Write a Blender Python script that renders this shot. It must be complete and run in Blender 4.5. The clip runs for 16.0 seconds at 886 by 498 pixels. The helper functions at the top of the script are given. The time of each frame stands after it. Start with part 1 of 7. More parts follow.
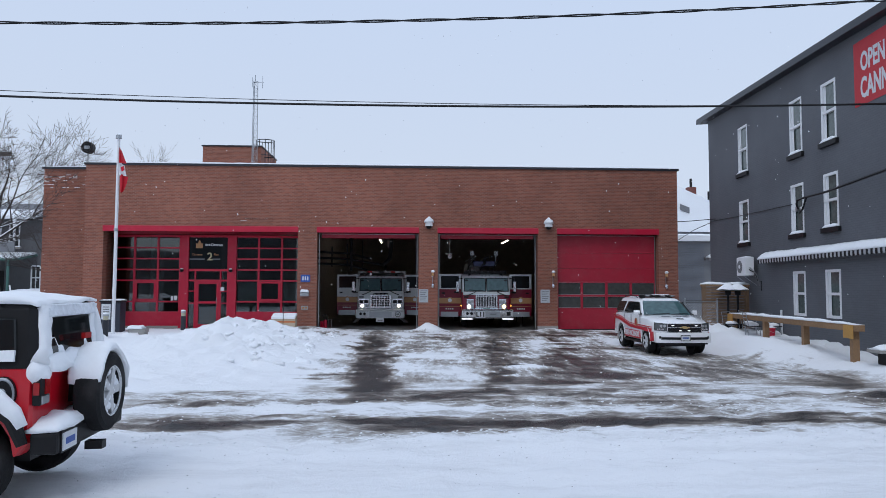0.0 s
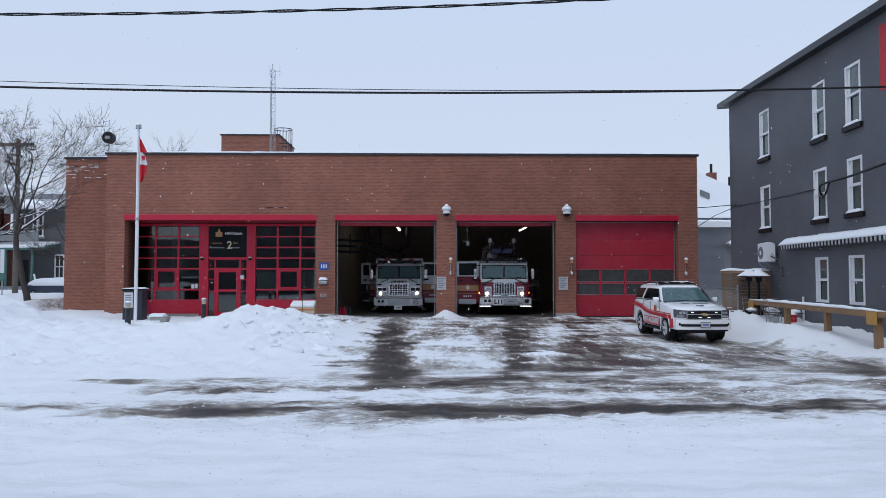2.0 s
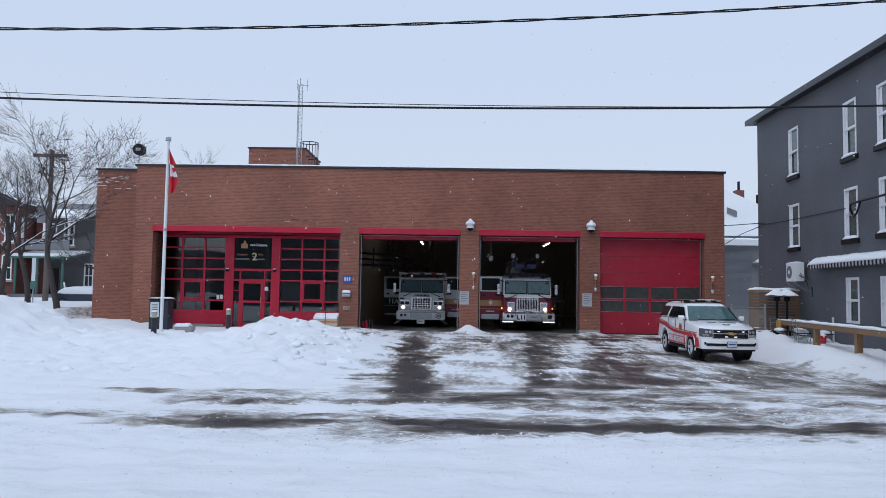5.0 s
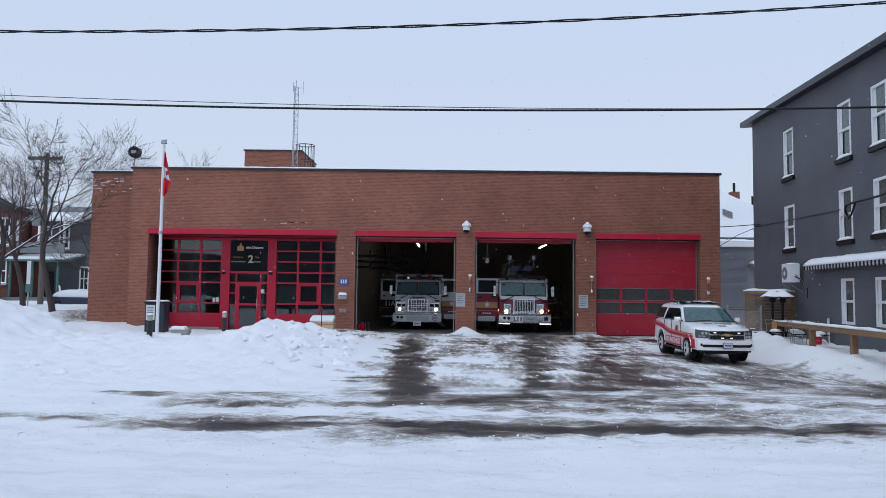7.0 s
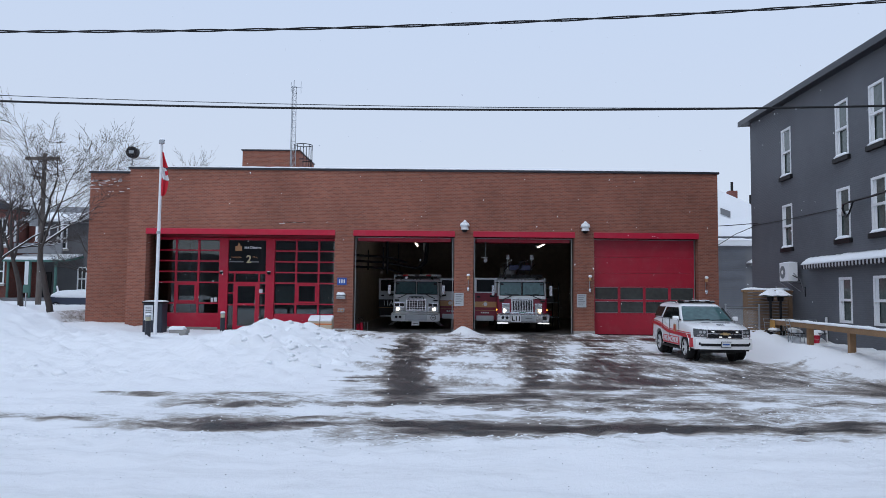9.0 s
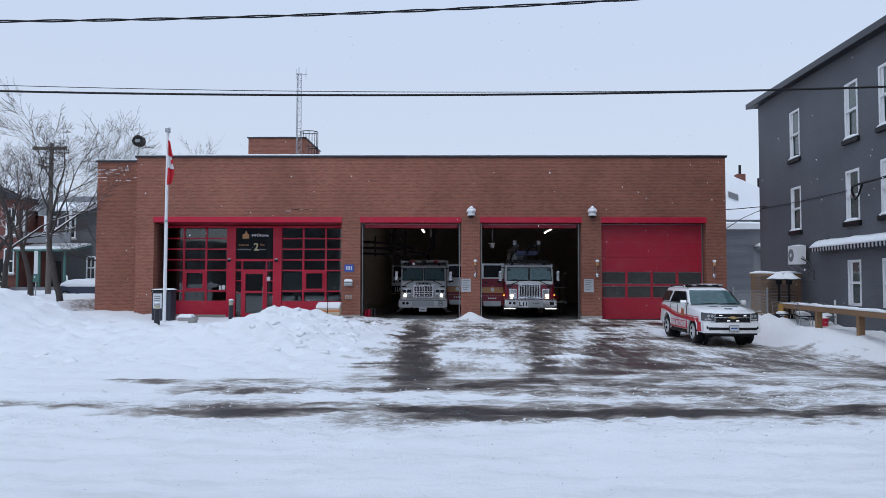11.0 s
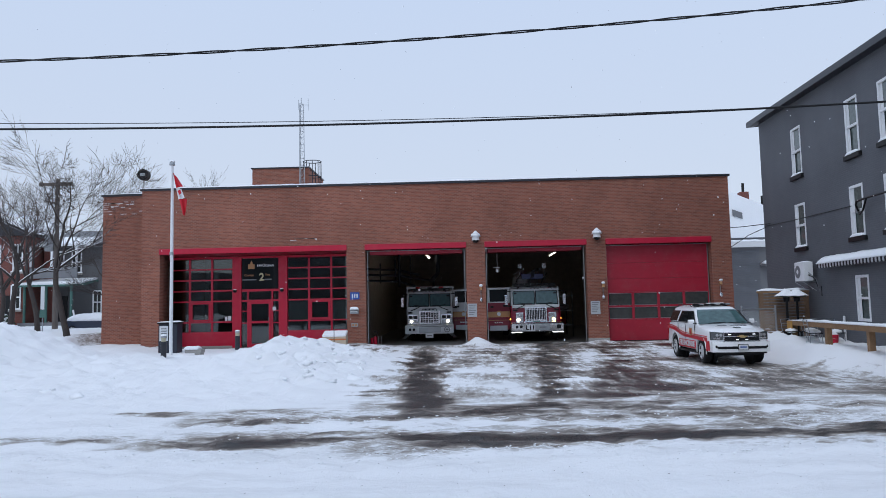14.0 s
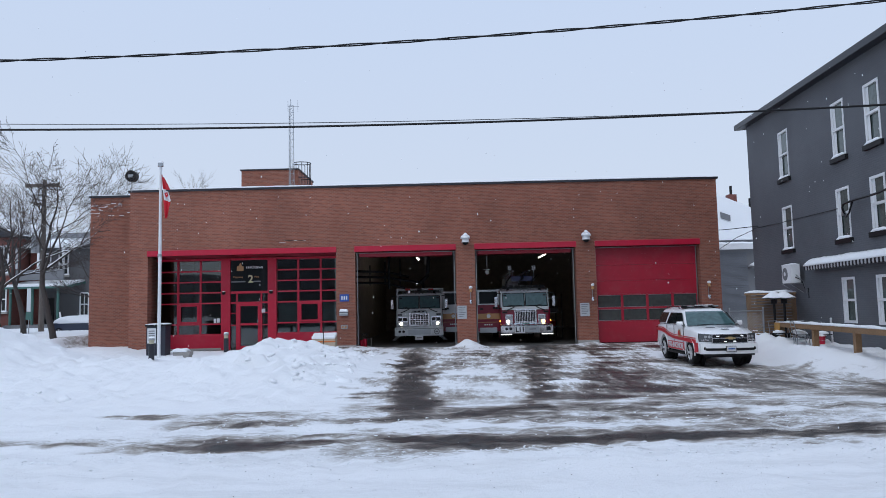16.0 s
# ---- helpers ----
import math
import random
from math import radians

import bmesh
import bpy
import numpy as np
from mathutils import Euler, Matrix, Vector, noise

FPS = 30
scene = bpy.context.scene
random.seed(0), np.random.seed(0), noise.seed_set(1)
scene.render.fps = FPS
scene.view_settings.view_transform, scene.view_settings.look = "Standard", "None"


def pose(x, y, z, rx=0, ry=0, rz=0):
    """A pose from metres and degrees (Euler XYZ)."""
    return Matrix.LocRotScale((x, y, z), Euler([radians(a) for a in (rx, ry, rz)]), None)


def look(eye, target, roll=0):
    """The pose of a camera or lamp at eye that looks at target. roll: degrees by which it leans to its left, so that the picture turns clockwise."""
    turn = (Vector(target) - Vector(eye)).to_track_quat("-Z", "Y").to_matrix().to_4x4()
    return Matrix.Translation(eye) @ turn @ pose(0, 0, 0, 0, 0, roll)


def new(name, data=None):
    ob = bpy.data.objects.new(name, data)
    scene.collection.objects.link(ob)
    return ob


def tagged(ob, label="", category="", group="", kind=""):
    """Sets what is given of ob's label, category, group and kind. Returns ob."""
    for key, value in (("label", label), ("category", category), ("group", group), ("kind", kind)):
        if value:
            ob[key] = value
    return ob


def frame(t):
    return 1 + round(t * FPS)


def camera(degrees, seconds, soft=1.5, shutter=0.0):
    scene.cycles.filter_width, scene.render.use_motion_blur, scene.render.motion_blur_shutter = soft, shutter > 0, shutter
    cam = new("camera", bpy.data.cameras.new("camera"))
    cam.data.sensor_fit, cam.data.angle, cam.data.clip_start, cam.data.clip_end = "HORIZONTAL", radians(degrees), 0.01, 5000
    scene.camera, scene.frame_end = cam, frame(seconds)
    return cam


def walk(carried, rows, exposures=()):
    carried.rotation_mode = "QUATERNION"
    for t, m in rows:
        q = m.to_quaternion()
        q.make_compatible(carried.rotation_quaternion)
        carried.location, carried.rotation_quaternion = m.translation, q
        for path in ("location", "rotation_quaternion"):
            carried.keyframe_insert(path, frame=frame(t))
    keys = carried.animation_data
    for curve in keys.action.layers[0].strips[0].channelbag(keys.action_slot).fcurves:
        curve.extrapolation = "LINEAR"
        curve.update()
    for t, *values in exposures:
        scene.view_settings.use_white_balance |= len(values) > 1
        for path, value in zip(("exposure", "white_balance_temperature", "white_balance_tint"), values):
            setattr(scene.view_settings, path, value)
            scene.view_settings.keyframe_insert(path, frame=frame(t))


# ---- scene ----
cam = camera(64.76, 16.0, soft=0.85)
PATH = [
    (0.0, pose(0, 0, 2.05, 93.269, -0.198, -2.549)),
    (0.5, pose(0, 0, 2.05, 93.399, -0.107, -2.720)),
    (1.0, pose(0, 0, 2.05, 93.140, -0.025, -2.549)),
    (1.5, pose(0, 0, 2.05, 92.542, 0.216, -2.923)),
    (2.0, pose(0, 0, 2.05, 92.237, -0.002, -1.085)),
    (2.5, pose(0, 0, 2.05, 92.027, -0.029, 0.634)),
    (3.0, pose(0, 0, 2.05, 92.209, -0.209, 0.960)),
    (3.5, pose(0, 0, 2.05, 92.522, -0.578, 0.978)),
    (4.0, pose(0, 0, 2.05, 92.906, -0.787, 0.943)),
    (6.3, pose(0, 0, 2.05, 93.570, -0.730, 0.479)),
    (6.5, pose(0, 0, 2.05, 93.504, -0.497, 0.476)),
    (7.0, pose(0, 0, 2.05, 93.579, -0.738, 0.490)),
    (7.5, pose(0, 0, 2.05, 93.561, -0.760, 0.420)),
    (8.0, pose(0, 0, 2.05, 93.591, -0.616, 0.343)),
    (10.3, pose(0, 0, 2.05, 93.055, -0.666, 0.417)),
    (10.5, pose(0, 0, 2.05, 92.841, -0.593, 0.777)),
    (11.0, pose(0, 0, 2.05, 92.400, -0.149, 0.934)),
    (11.5, pose(0, 0, 2.05, 92.212, 0.140, 1.012)),
    (12.0, pose(0, 0, 2.05, 93.001, 0.424, 1.342)),
    (12.5, pose(0, 0, 2.05, 93.686, 0.540, 1.630)),
    (13.0, pose(0, 0, 2.05, 93.838, 0.713, 1.613)),
    (13.5, pose(0, 0, 2.05, 94.238, 0.933, 1.380)),
    (14.0, pose(0, 0, 2.05, 94.492, 1.265, 1.421)),
    (14.5, pose(0, 0, 2.05, 94.788, 1.469, 1.326)),
    (15.0, pose(0, 0, 2.05, 95.064, 1.218, 1.395)),
    (15.5, pose(0, 0, 2.05, 95.099, 0.876, 0.946)),
    (16.0, pose(0, 0, 2.05, 94.639, 1.284, 0.583)),
]
walk(cam, PATH)

# ---- light ----
SUN_EL, SUN_AZ = 52.0, 203.0
world = bpy.data.worlds.new("overcast")
scene.world = world
world.use_nodes = True
wn, wl = world.node_tree.nodes, world.node_tree.links
sky = wn.new("ShaderNodeTexSky")
sky.sky_type, sky.sun_disc = "NISHITA", False
sky.sun_elevation, sky.sun_rotation = radians(SUN_EL), radians(SUN_AZ)
veil = wn.new("ShaderNodeMix")
veil.data_type = "RGBA"
veil.inputs[0].default_value = 0.93
dim = wn.new("ShaderNodeVectorMath")
dim.operation = "SCALE"
dim.inputs["Scale"].default_value = 0.12
wl.new(sky.outputs[0], dim.inputs[0])
# cloud deck: a little brighter overhead, greyer towards the horizon
wco = wn.new("ShaderNodeTexCoord")
wsep = wn.new("ShaderNodeSeparateXYZ")
wl.new(wco.outputs["Generated"], wsep.inputs[0])
wramp = wn.new("ShaderNodeValToRGB")
wramp.color_ramp.elements[0].position, wramp.color_ramp.elements[0].color = 0.0, (0.62, 0.69, 0.81, 1)
wramp.color_ramp.elements[1].position, wramp.color_ramp.elements[1].color = 0.5, (0.56, 0.68, 0.90, 1)
wl.new(wsep.outputs["Z"], wramp.inputs[0])
wl.new(dim.outputs[0], veil.inputs[6])
wl.new(wramp.outputs[0], veil.inputs[7])
wl.new(veil.outputs[2], wn["Background"].inputs[0])
wn["Background"].inputs[1].default_value = 1.0
sun = new("sun", bpy.data.lights.new("sun", "SUN"))
sun.data.energy, sun.data.angle, sun.data.color = 0.75, radians(30), (0.95, 0.97, 1.0)
sun.matrix_world = look((-12, -16, 40), (0, 12, 0))
scene.view_settings.exposure = 0.06


# ---- materials ----
def mat(name, base, rough=0.6, metal=0.0, var=0.12, scale=6.0, bump=0.1, bump_scale=40.0, dirt=0.0, spec=0.5, coat=0.0):
    """A surface with colour variation at two scales, fine relief and a little dirt."""
    m = bpy.data.materials.new(name)
    m.use_nodes = True
    n, l = m.node_tree.nodes, m.node_tree.links
    p = n["Principled BSDF"]
    p.inputs["Roughness"].default_value, p.inputs["Metallic"].default_value = rough, metal
    p.inputs["Specular IOR Level"].default_value, p.inputs["Coat Weight"].default_value = spec, coat
    co = n.new("ShaderNodeTexCoord")
    a, b = n.new("ShaderNodeTexNoise"), n.new("ShaderNodeTexNoise")
    a.inputs["Scale"].default_value, b.inputs["Scale"].default_value = scale * 0.25, scale * 4
    a.inputs["Detail"].default_value = b.inputs["Detail"].default_value = 5
    l.new(co.outputs["Object"], a.inputs[0]), l.new(co.outputs["Object"], b.inputs[0])
    add = n.new("ShaderNodeMath")
    add.operation = "ADD"
    l.new(a.outputs[0], add.inputs[0]), l.new(b.outputs[0], add.inputs[1])
    mr = n.new("ShaderNodeMapRange")
    mr.inputs[1].default_value, mr.inputs[2].default_value = 0.6, 1.4
    mr.inputs[3].default_value, mr.inputs[4].default_value = 1 - var, 1 + var
    l.new(add.outputs[0], mr.inputs[0])
    sc = n.new("ShaderNodeVectorMath")
    sc.operation = "SCALE"
    sc.inputs[0].default_value = base
    l.new(mr.outputs[0], sc.inputs["Scale"])
    out = sc.outputs[0]
    if dirt:
        mix = n.new("ShaderNodeMix")
        mix.data_type = "RGBA"
        d = n.new("ShaderNodeTexNoise")
        d.inputs["Scale"].default_value, d.inputs["Detail"].default_value = 2.2, 8
        l.new(co.outputs["Object"], d.inputs[0])
        dr = n.new("ShaderNodeMapRange")
        dr.inputs[1].default_value, dr.inputs[2].default_value, dr.inputs[4].default_value = 0.5, 0.75, dirt
        l.new(d.outputs[0], dr.inputs[0]), l.new(dr.outputs[0], mix.inputs[0])
        l.new(out, mix.inputs[6])
        mix.inputs[7].default_value = (0.30, 0.29, 0.28, 1)
        out = mix.outputs[2]
    l.new(out, p.inputs["Base Color"])
    if bump:
        bn, bp = n.new("ShaderNodeTexNoise"), n.new("ShaderNodeBump")
        bn.inputs["Scale"].default_value, bn.inputs["Detail"].default_value = bump_scale, 6
        bp.inputs["Strength"].default_value, bp.inputs["Distance"].default_value = bump, 0.02
        l.new(co.outputs["Object"], bn.inputs[0]), l.new(bn.outputs[0], bp.inputs["Height"]), l.new(bp.outputs[0], p.inputs["Normal"])
    return m


def glow(name, colour, strength):
    m = mat(name, colour, 0.3, bump=0)
    p = m.node_tree.nodes["Principled BSDF"]
    p.inputs["Emission Color"].default_value, p.inputs["Emission Strength"].default_value = (*colour, 1), strength
    return m


def brick_mat(name, c1, c2, mortar, bw=0.203, bh=0.068, joint=0.010, painted=False):
    m = bpy.data.materials.new(name)
    m.use_nodes = True
    n, l = m.node_tree.nodes, m.node_tree.links
    p = n["Principled BSDF"]
    p.inputs["Roughness"].default_value = 0.75 if painted else 0.88
    co, sp, cb, add = n.new("ShaderNodeTexCoord"), n.new("ShaderNodeSeparateXYZ"), n.new("ShaderNodeCombineXYZ"), n.new("ShaderNodeMath")
    l.new(co.outputs["Object"], sp.inputs[0])
    l.new(sp.outputs[0], add.inputs[0]), l.new(sp.outputs[1], add.inputs[1])
    l.new(add.outputs[0], cb.inputs[0]), l.new(sp.outputs[2], cb.inputs[1])
    br = n.new("ShaderNodeTexBrick")
    br.inputs["Scale"].default_value = 1
    br.inputs["Brick Width"].default_value, br.inputs["Row Height"].default_value = bw, bh
    br.inputs["Mortar Size"].default_value, br.inputs["Mortar Smooth"].default_value = joint, 0.3
    br.inputs["Color1"].default_value, br.inputs["Color2"].default_value, br.inputs["Mortar"].default_value = (*c1, 1), (*c2, 1), (*mortar, 1)
    l.new(cb.outputs[0], br.inputs["Vector"])
    a = n.new("ShaderNodeTexNoise")
    a.inputs["Scale"].default_value, a.inputs["Detail"].default_value = 0.35, 7
    l.new(co.outputs["Object"], a.inputs[0])
    mr = n.new("ShaderNodeMapRange")
    mr.inputs[1].default_value, mr.inputs[2].default_value, mr.inputs[3].default_value, mr.inputs[4].default_value = 0.3, 0.7, 0.82, 1.16
    l.new(a.outputs[0], mr.inputs[0])
    sc = n.new("ShaderNodeVectorMath")
    sc.operation = "SCALE"
    l.new(br.outputs[0], sc.inputs[0]), l.new(mr.outputs[0], sc.inputs["Scale"])
    l.new(sc.outputs[0], p.inputs["Base Color"])
    bp = n.new("ShaderNodeBump")
    bp.inputs["Strength"].default_value, bp.inputs["Distance"].default_value = 0.35 if painted else 0.6, 0.008
    bp.invert = True
    l.new(br.outputs["Fac"], bp.inputs["Height"]), l.new(bp.outputs[0], p.inputs["Normal"])
    return m


def glass_mat(name, tint=(0.55, 0.62, 0.62), gloss=0.09):
    """A thin pane: clear seen through, glossy by Fresnel."""
    m = bpy.data.materials.new(name)
    m.use_nodes = True
    n, l = m.node_tree.nodes, m.node_tree.links
    n.remove(n["Principled BSDF"])
    tr, gl, mx, fr = n.new("ShaderNodeBsdfTransparent"), n.new("ShaderNodeBsdfGlossy"), n.new("ShaderNodeMixShader"), n.new("ShaderNodeFresnel")
    fr.inputs[0].default_value = 1.85
    tr.inputs[0].default_value = (*tint, 1)
    gl.inputs["Roughness"].default_value = 0.02
    l.new(fr.outputs[0], mx.inputs[0]), l.new(tr.outputs[0], mx.inputs[1]), l.new(gl.outputs[0], mx.inputs[2])
    l.new(mx.outputs[0], n["Material Output"].inputs[0])
    return m


def ground_mat():
    """Snow over wet asphalt: the vertex layer 'bare' says how far the cover is worn, noise frays it."""
    m = bpy.data.materials.new("snow_and_asphalt")
    m.use_nodes = True
    n, l = m.node_tree.nodes, m.node_tree.links
    p = n["Principled BSDF"]
    co, at = n.new("ShaderNodeTexCoord"), n.new("ShaderNodeAttribute")
    at.attribute_name = "bare"

    def nz(scale, sx, sy, detail=8):
        mp, t = n.new("ShaderNodeMapping"), n.new("ShaderNodeTexNoise")
        mp.inputs["Scale"].default_value = (sx, sy, 1)
        t.inputs["Scale"].default_value, t.inputs["Detail"].default_value, t.inputs["Roughness"].default_value = scale, detail, 0.74
        l.new(co.outputs["Object"], mp.inputs[0]), l.new(mp.outputs[0], t.inputs[0])
        return t.outputs[0]

    def op(kind, a, b):
        o = n.new("ShaderNodeMath")
        o.operation = kind
        for i, v in enumerate((a, b)):
            if isinstance(v, float):
                o.inputs[i].default_value = v
            else:
                l.new(v, o.inputs[i])
        return o.outputs[0]

    alongx, alongy = nz(0.8, 0.30, 1.8, 12), nz(0.9, 1.3, 0.34, 12)
    w = n.new("ShaderNodeAttribute")
    w.attribute_name = "road"
    big = n.new("ShaderNodeMix")
    l.new(w.outputs["Fac"], big.inputs[0]), l.new(alongy, big.inputs[2]), l.new(alongx, big.inputs[3])
    fine_mix, mid_mix = n.new("ShaderNodeMix"), n.new("ShaderNodeMix")
    for node, a, b in ((fine_mix, nz(5.0, 1.4, 0.35, 12), nz(6.0, 0.6, 1.2, 12)), (mid_mix, nz(1.3, 1.0, 0.35, 12), nz(1.2, 0.6, 1.2, 12))):
        l.new(w.outputs["Fac"], node.inputs[0]), l.new(a, node.inputs[2]), l.new(b, node.inputs[3])
    fine = fine_mix.outputs[0]
    s = op("ADD", op("MULTIPLY", op("SUBTRACT", big.outputs[0], 0.5), 2.0), op("ADD", op("MULTIPLY", op("SUBTRACT", fine, 0.5), 1.3), op("MULTIPLY", op("SUBTRACT", mid_mix.outputs[0], 0.5), 1.6)))
    v = op("ADD", at.outputs["Fac"], op("MULTIPLY", s, op("MULTIPLY", op("MINIMUM", op("MULTIPLY", at.outputs["Fac"], 3.0), 1.0), 0.95)))
    ramp = n.new("ShaderNodeValToRGB")
    e = ramp.color_ramp.elements
    e[0].position, e[0].color = 0.13, (0.90, 0.915, 0.935, 1)
    e[1].position, e[1].color = 0.92, (0.030, 0.026, 0.024, 1)
    for pos, col in ((0.24, (0.66, 0.66, 0.66, 1)), (0.36, (0.46, 0.43, 0.40, 1)), (0.50, (0.27, 0.238, 0.212, 1)), (0.66, (0.105, 0.087, 0.076, 1))):
        x = e.new(pos)
        x.color = col
    l.new(v, ramp.inputs[0])
    # brown salt grit scattered in the packed snow
    grit = n.new("ShaderNodeMapRange")
    grit.inputs[1].default_value, grit.inputs[2].default_value, grit.inputs[3].default_value, grit.inputs[4].default_value = 0.62, 0.80, 1.0, 0.62
    l.new(nz(15.0, 0.40, 1.0, 5), grit.inputs[0])
    tracks = n.new("ShaderNodeMapRange")
    tracks.inputs[1].default_value, tracks.inputs[2].default_value, tracks.inputs[3].default_value, tracks.inputs[4].default_value = 0.32, 0.52, 0.88, 1.03
    l.new(nz(0.9, 0.30, 2.0, 10), tracks.inputs[0])
    worn = op("MULTIPLY", grit.outputs[0], tracks.outputs[0])
    gm = n.new("ShaderNodeMix")
    gl = n.new("ShaderNodeAttribute")
    gl.attribute_name = "packed"
    l.new(gl.outputs["Fac"], gm.inputs[0])
    gm.inputs[2].default_value = 1.0
    l.new(worn, gm.inputs[3])
    sc = n.new("ShaderNodeVectorMath")
    sc.operation = "SCALE"
    l.new(ramp.outputs[0], sc.inputs[0]), l.new(gm.outputs[0], sc.inputs["Scale"])
    l.new(sc.outputs[0], p.inputs["Base Color"])
    rr = n.new("ShaderNodeMapRange")
    rr.inputs[1].default_value, rr.inputs[2].default_value, rr.inputs[3].default_value, rr.inputs[4].default_value = 0.35, 0.75, 0.75, 0.30
    l.new(v, rr.inputs[0]), l.new(rr.outputs[0], p.inputs["Roughness"])
    p.inputs["Specular IOR Level"].default_value = 0.35
    bp = n.new("ShaderNodeBump")
    bp.inputs["Strength"].default_value, bp.inputs["Distance"].default_value = 0.8, 0.06
    l.new(op("ADD", op("MULTIPLY", v, -0.8), op("MULTIPLY", nz(9.0, 1.0, 1.0), 0.9)), bp.inputs["Height"])
    l.new(bp.outputs[0], p.inputs["Normal"])
    return m


SNOW = mat("snow", (0.88, 0.90, 0.92), 0.75, var=0.04, scale=3, bump=0.5, bump_scale=12, spec=0.2)
BRICK = brick_mat("red_brown_brick", (0.30, 0.102, 0.062), (0.20, 0.068, 0.043), (0.285, 0.15, 0.115))
HOUSE_BRICK = brick_mat("old_red_brick", (0.20, 0.055, 0.040), (0.15, 0.042, 0.034), (0.17, 0.10, 0.085))
GREY_BRICK = brick_mat("painted_grey_brick", (0.113, 0.119, 0.132), (0.104, 0.110, 0.123), (0.096, 0.101, 0.113), painted=True)
RED = mat("red_enamel", (0.47, 0.006, 0.034), 0.35, var=0.10, scale=2, bump=0.03, dirt=0.05)
REDDOOR = mat("red_door_enamel", (0.36, 0.010, 0.030), 0.42, var=0.12, scale=1.2, bump=0.04, dirt=0.06)
DARKMETAL = mat("dark_cap_flashing", (0.03, 0.032, 0.04), 0.4, 0.3, bump=0.03)
BLACK = mat("black_plastic", (0.011, 0.011, 0.012), 0.5, bump=0.05, spec=0.25)
RUBBER = mat("tyre_rubber", (0.012, 0.012, 0.013), 0.85, bump=0.3, dirt=0.12, spec=0.25)
CHROME = mat("chrome", (0.74, 0.75, 0.77), 0.22, 1.0, var=0.05, bump=0.02)
STEEL = mat("galvanised_steel", (0.38, 0.40, 0.42), 0.42, 0.85, bump=0.06)
ALLOY = mat("alloy_rim", (0.66, 0.67, 0.68), 0.4, 0.2, bump=0.03, dirt=0.12)
WHITE = mat("white_car_paint", (0.88, 0.89, 0.90), 0.25, var=0.03, scale=1.5, bump=0.01, dirt=0.05, coat=0.5)
TRUCKWHITE = mat("white_truck_paint", (0.60, 0.63, 0.64), 0.3, var=0.06, scale=1.5, bump=0.01, dirt=0.15, coat=0.4)
TRUCKRED = mat("red_truck_paint", (0.18, 0.002, 0.020), 0.32, var=0.06, bump=0.01, coat=0.15)
GOLD = mat("gold_reflective_stripe", (0.46, 0.24, 0.10), 0.45, var=0.1, bump=0.02)
WHITETRIM = mat("white_window_trim", (0.74, 0.75, 0.76), 0.5, var=0.05, bump=0.04)
TINT = mat("dark_tinted_glass", (0.012, 0.014, 0.015), 0.04, var=0.02, bump=0, spec=0.4)
WINDSHIELD = mat("windshield_glass", (0.065, 0.125, 0.13), 0.03, var=0.3, scale=1.5, bump=0, spec=0.5)
PANE = glass_mat("window_glass")
# opaque mottled grey: the street's reflection is put into the pane colour
DOORGLASS = mat("grey_reflection_door_glass", (0.055, 0.058, 0.055), 0.06, var=0.35, scale=1.5, bump=0)
WOOD = mat("treated_timber", (0.28, 0.165, 0.085), 0.75, var=0.22, scale=5, bump=0.3, bump_scale=18)
FENCEWOOD = mat("weathered_cedar", (0.20, 0.125, 0.075), 0.8, var=0.25, scale=5, bump=0.3)
CONCRETE = mat("concrete", (0.32, 0.31, 0.29), 0.85, var=0.15, bump=0.35)
INTERIOR = mat("bay_wall_paint", (0.40, 0.355, 0.31), 0.7, var=0.2, scale=0.8, bump=0.1)
BAYFLOOR = mat("bay_floor_concrete", (0.09, 0.088, 0.085), 0.35, var=0.2, scale=1.5, bump=0.1)
BARK = mat("grey_brown_bark", (0.052, 0.042, 0.038), 0.9, var=0.3, scale=8, bump=0.8, bump_scale=25)
TWIG = mat("bare_twigs", (0.060, 0.048, 0.045), 0.9, var=0.3, bump=0)
POLEWOOD = mat("utility_pole_wood", (0.13, 0.112, 0.10), 0.9, var=0.25, bump=0.5)
GREYPAINT = mat("grey_siding", (0.17, 0.175, 0.185), 0.6, var=0.08, bump=0.05)
FLAGRED = mat("red_cloth", (0.55, 0.015, 0.03), 0.8, var=0.08, bump=0.2)
FLAGWHITE = mat("white_cloth", (0.75, 0.75, 0.76), 0.8, var=0.06, bump=0.2)
BLUE = mat("blue_sign_enamel", (0.02, 0.08, 0.33), 0.4, bump=0.02)
SIGNGOLD = mat("pale_gold_letters", (0.50, 0.46, 0.28), 0.5, bump=0.02)
NOTICE = mat("weathered_notice_enamel", (0.42, 0.44, 0.46), 0.5, var=0.1, bump=0.02)
SIGNWHITE = mat("white_sign_enamel", (0.62, 0.64, 0.66), 0.45, var=0.05, bump=0.02)
GREENTRIM = mat("green_porch_paint", (0.05, 0.13, 0.11), 0.6, bump=0.1)
MURAL = mat("red_mural_paint", (0.50, 0.035, 0.045), 0.75, var=0.12, bump=0.2)
JEEPRED = mat("red_jeep_paint", (0.55, 0.007, 0.018), 0.28, var=0.05, bump=0.01, dirt=0.05, coat=0.3)
STRIPERED = mat("red_reflective_vinyl", (0.52, 0.012, 0.028), 0.4, var=0.06, bump=0.01, dirt=0.05)
EMBLEM = mat("gold_emblem", (0.62, 0.46, 0.22), 0.35, 0.6, var=0.05, bump=0)
HEADLIGHT = glow("headlamp_glow", (1.0, 0.90, 0.72), 4.5)
WARMLIGHT = glow("warm_headlamp_glow", (1.0, 0.60, 0.22), 8.0)
DARKBLUE = mat("dark_blue_paint", (0.03, 0.04, 0.12), 0.4)
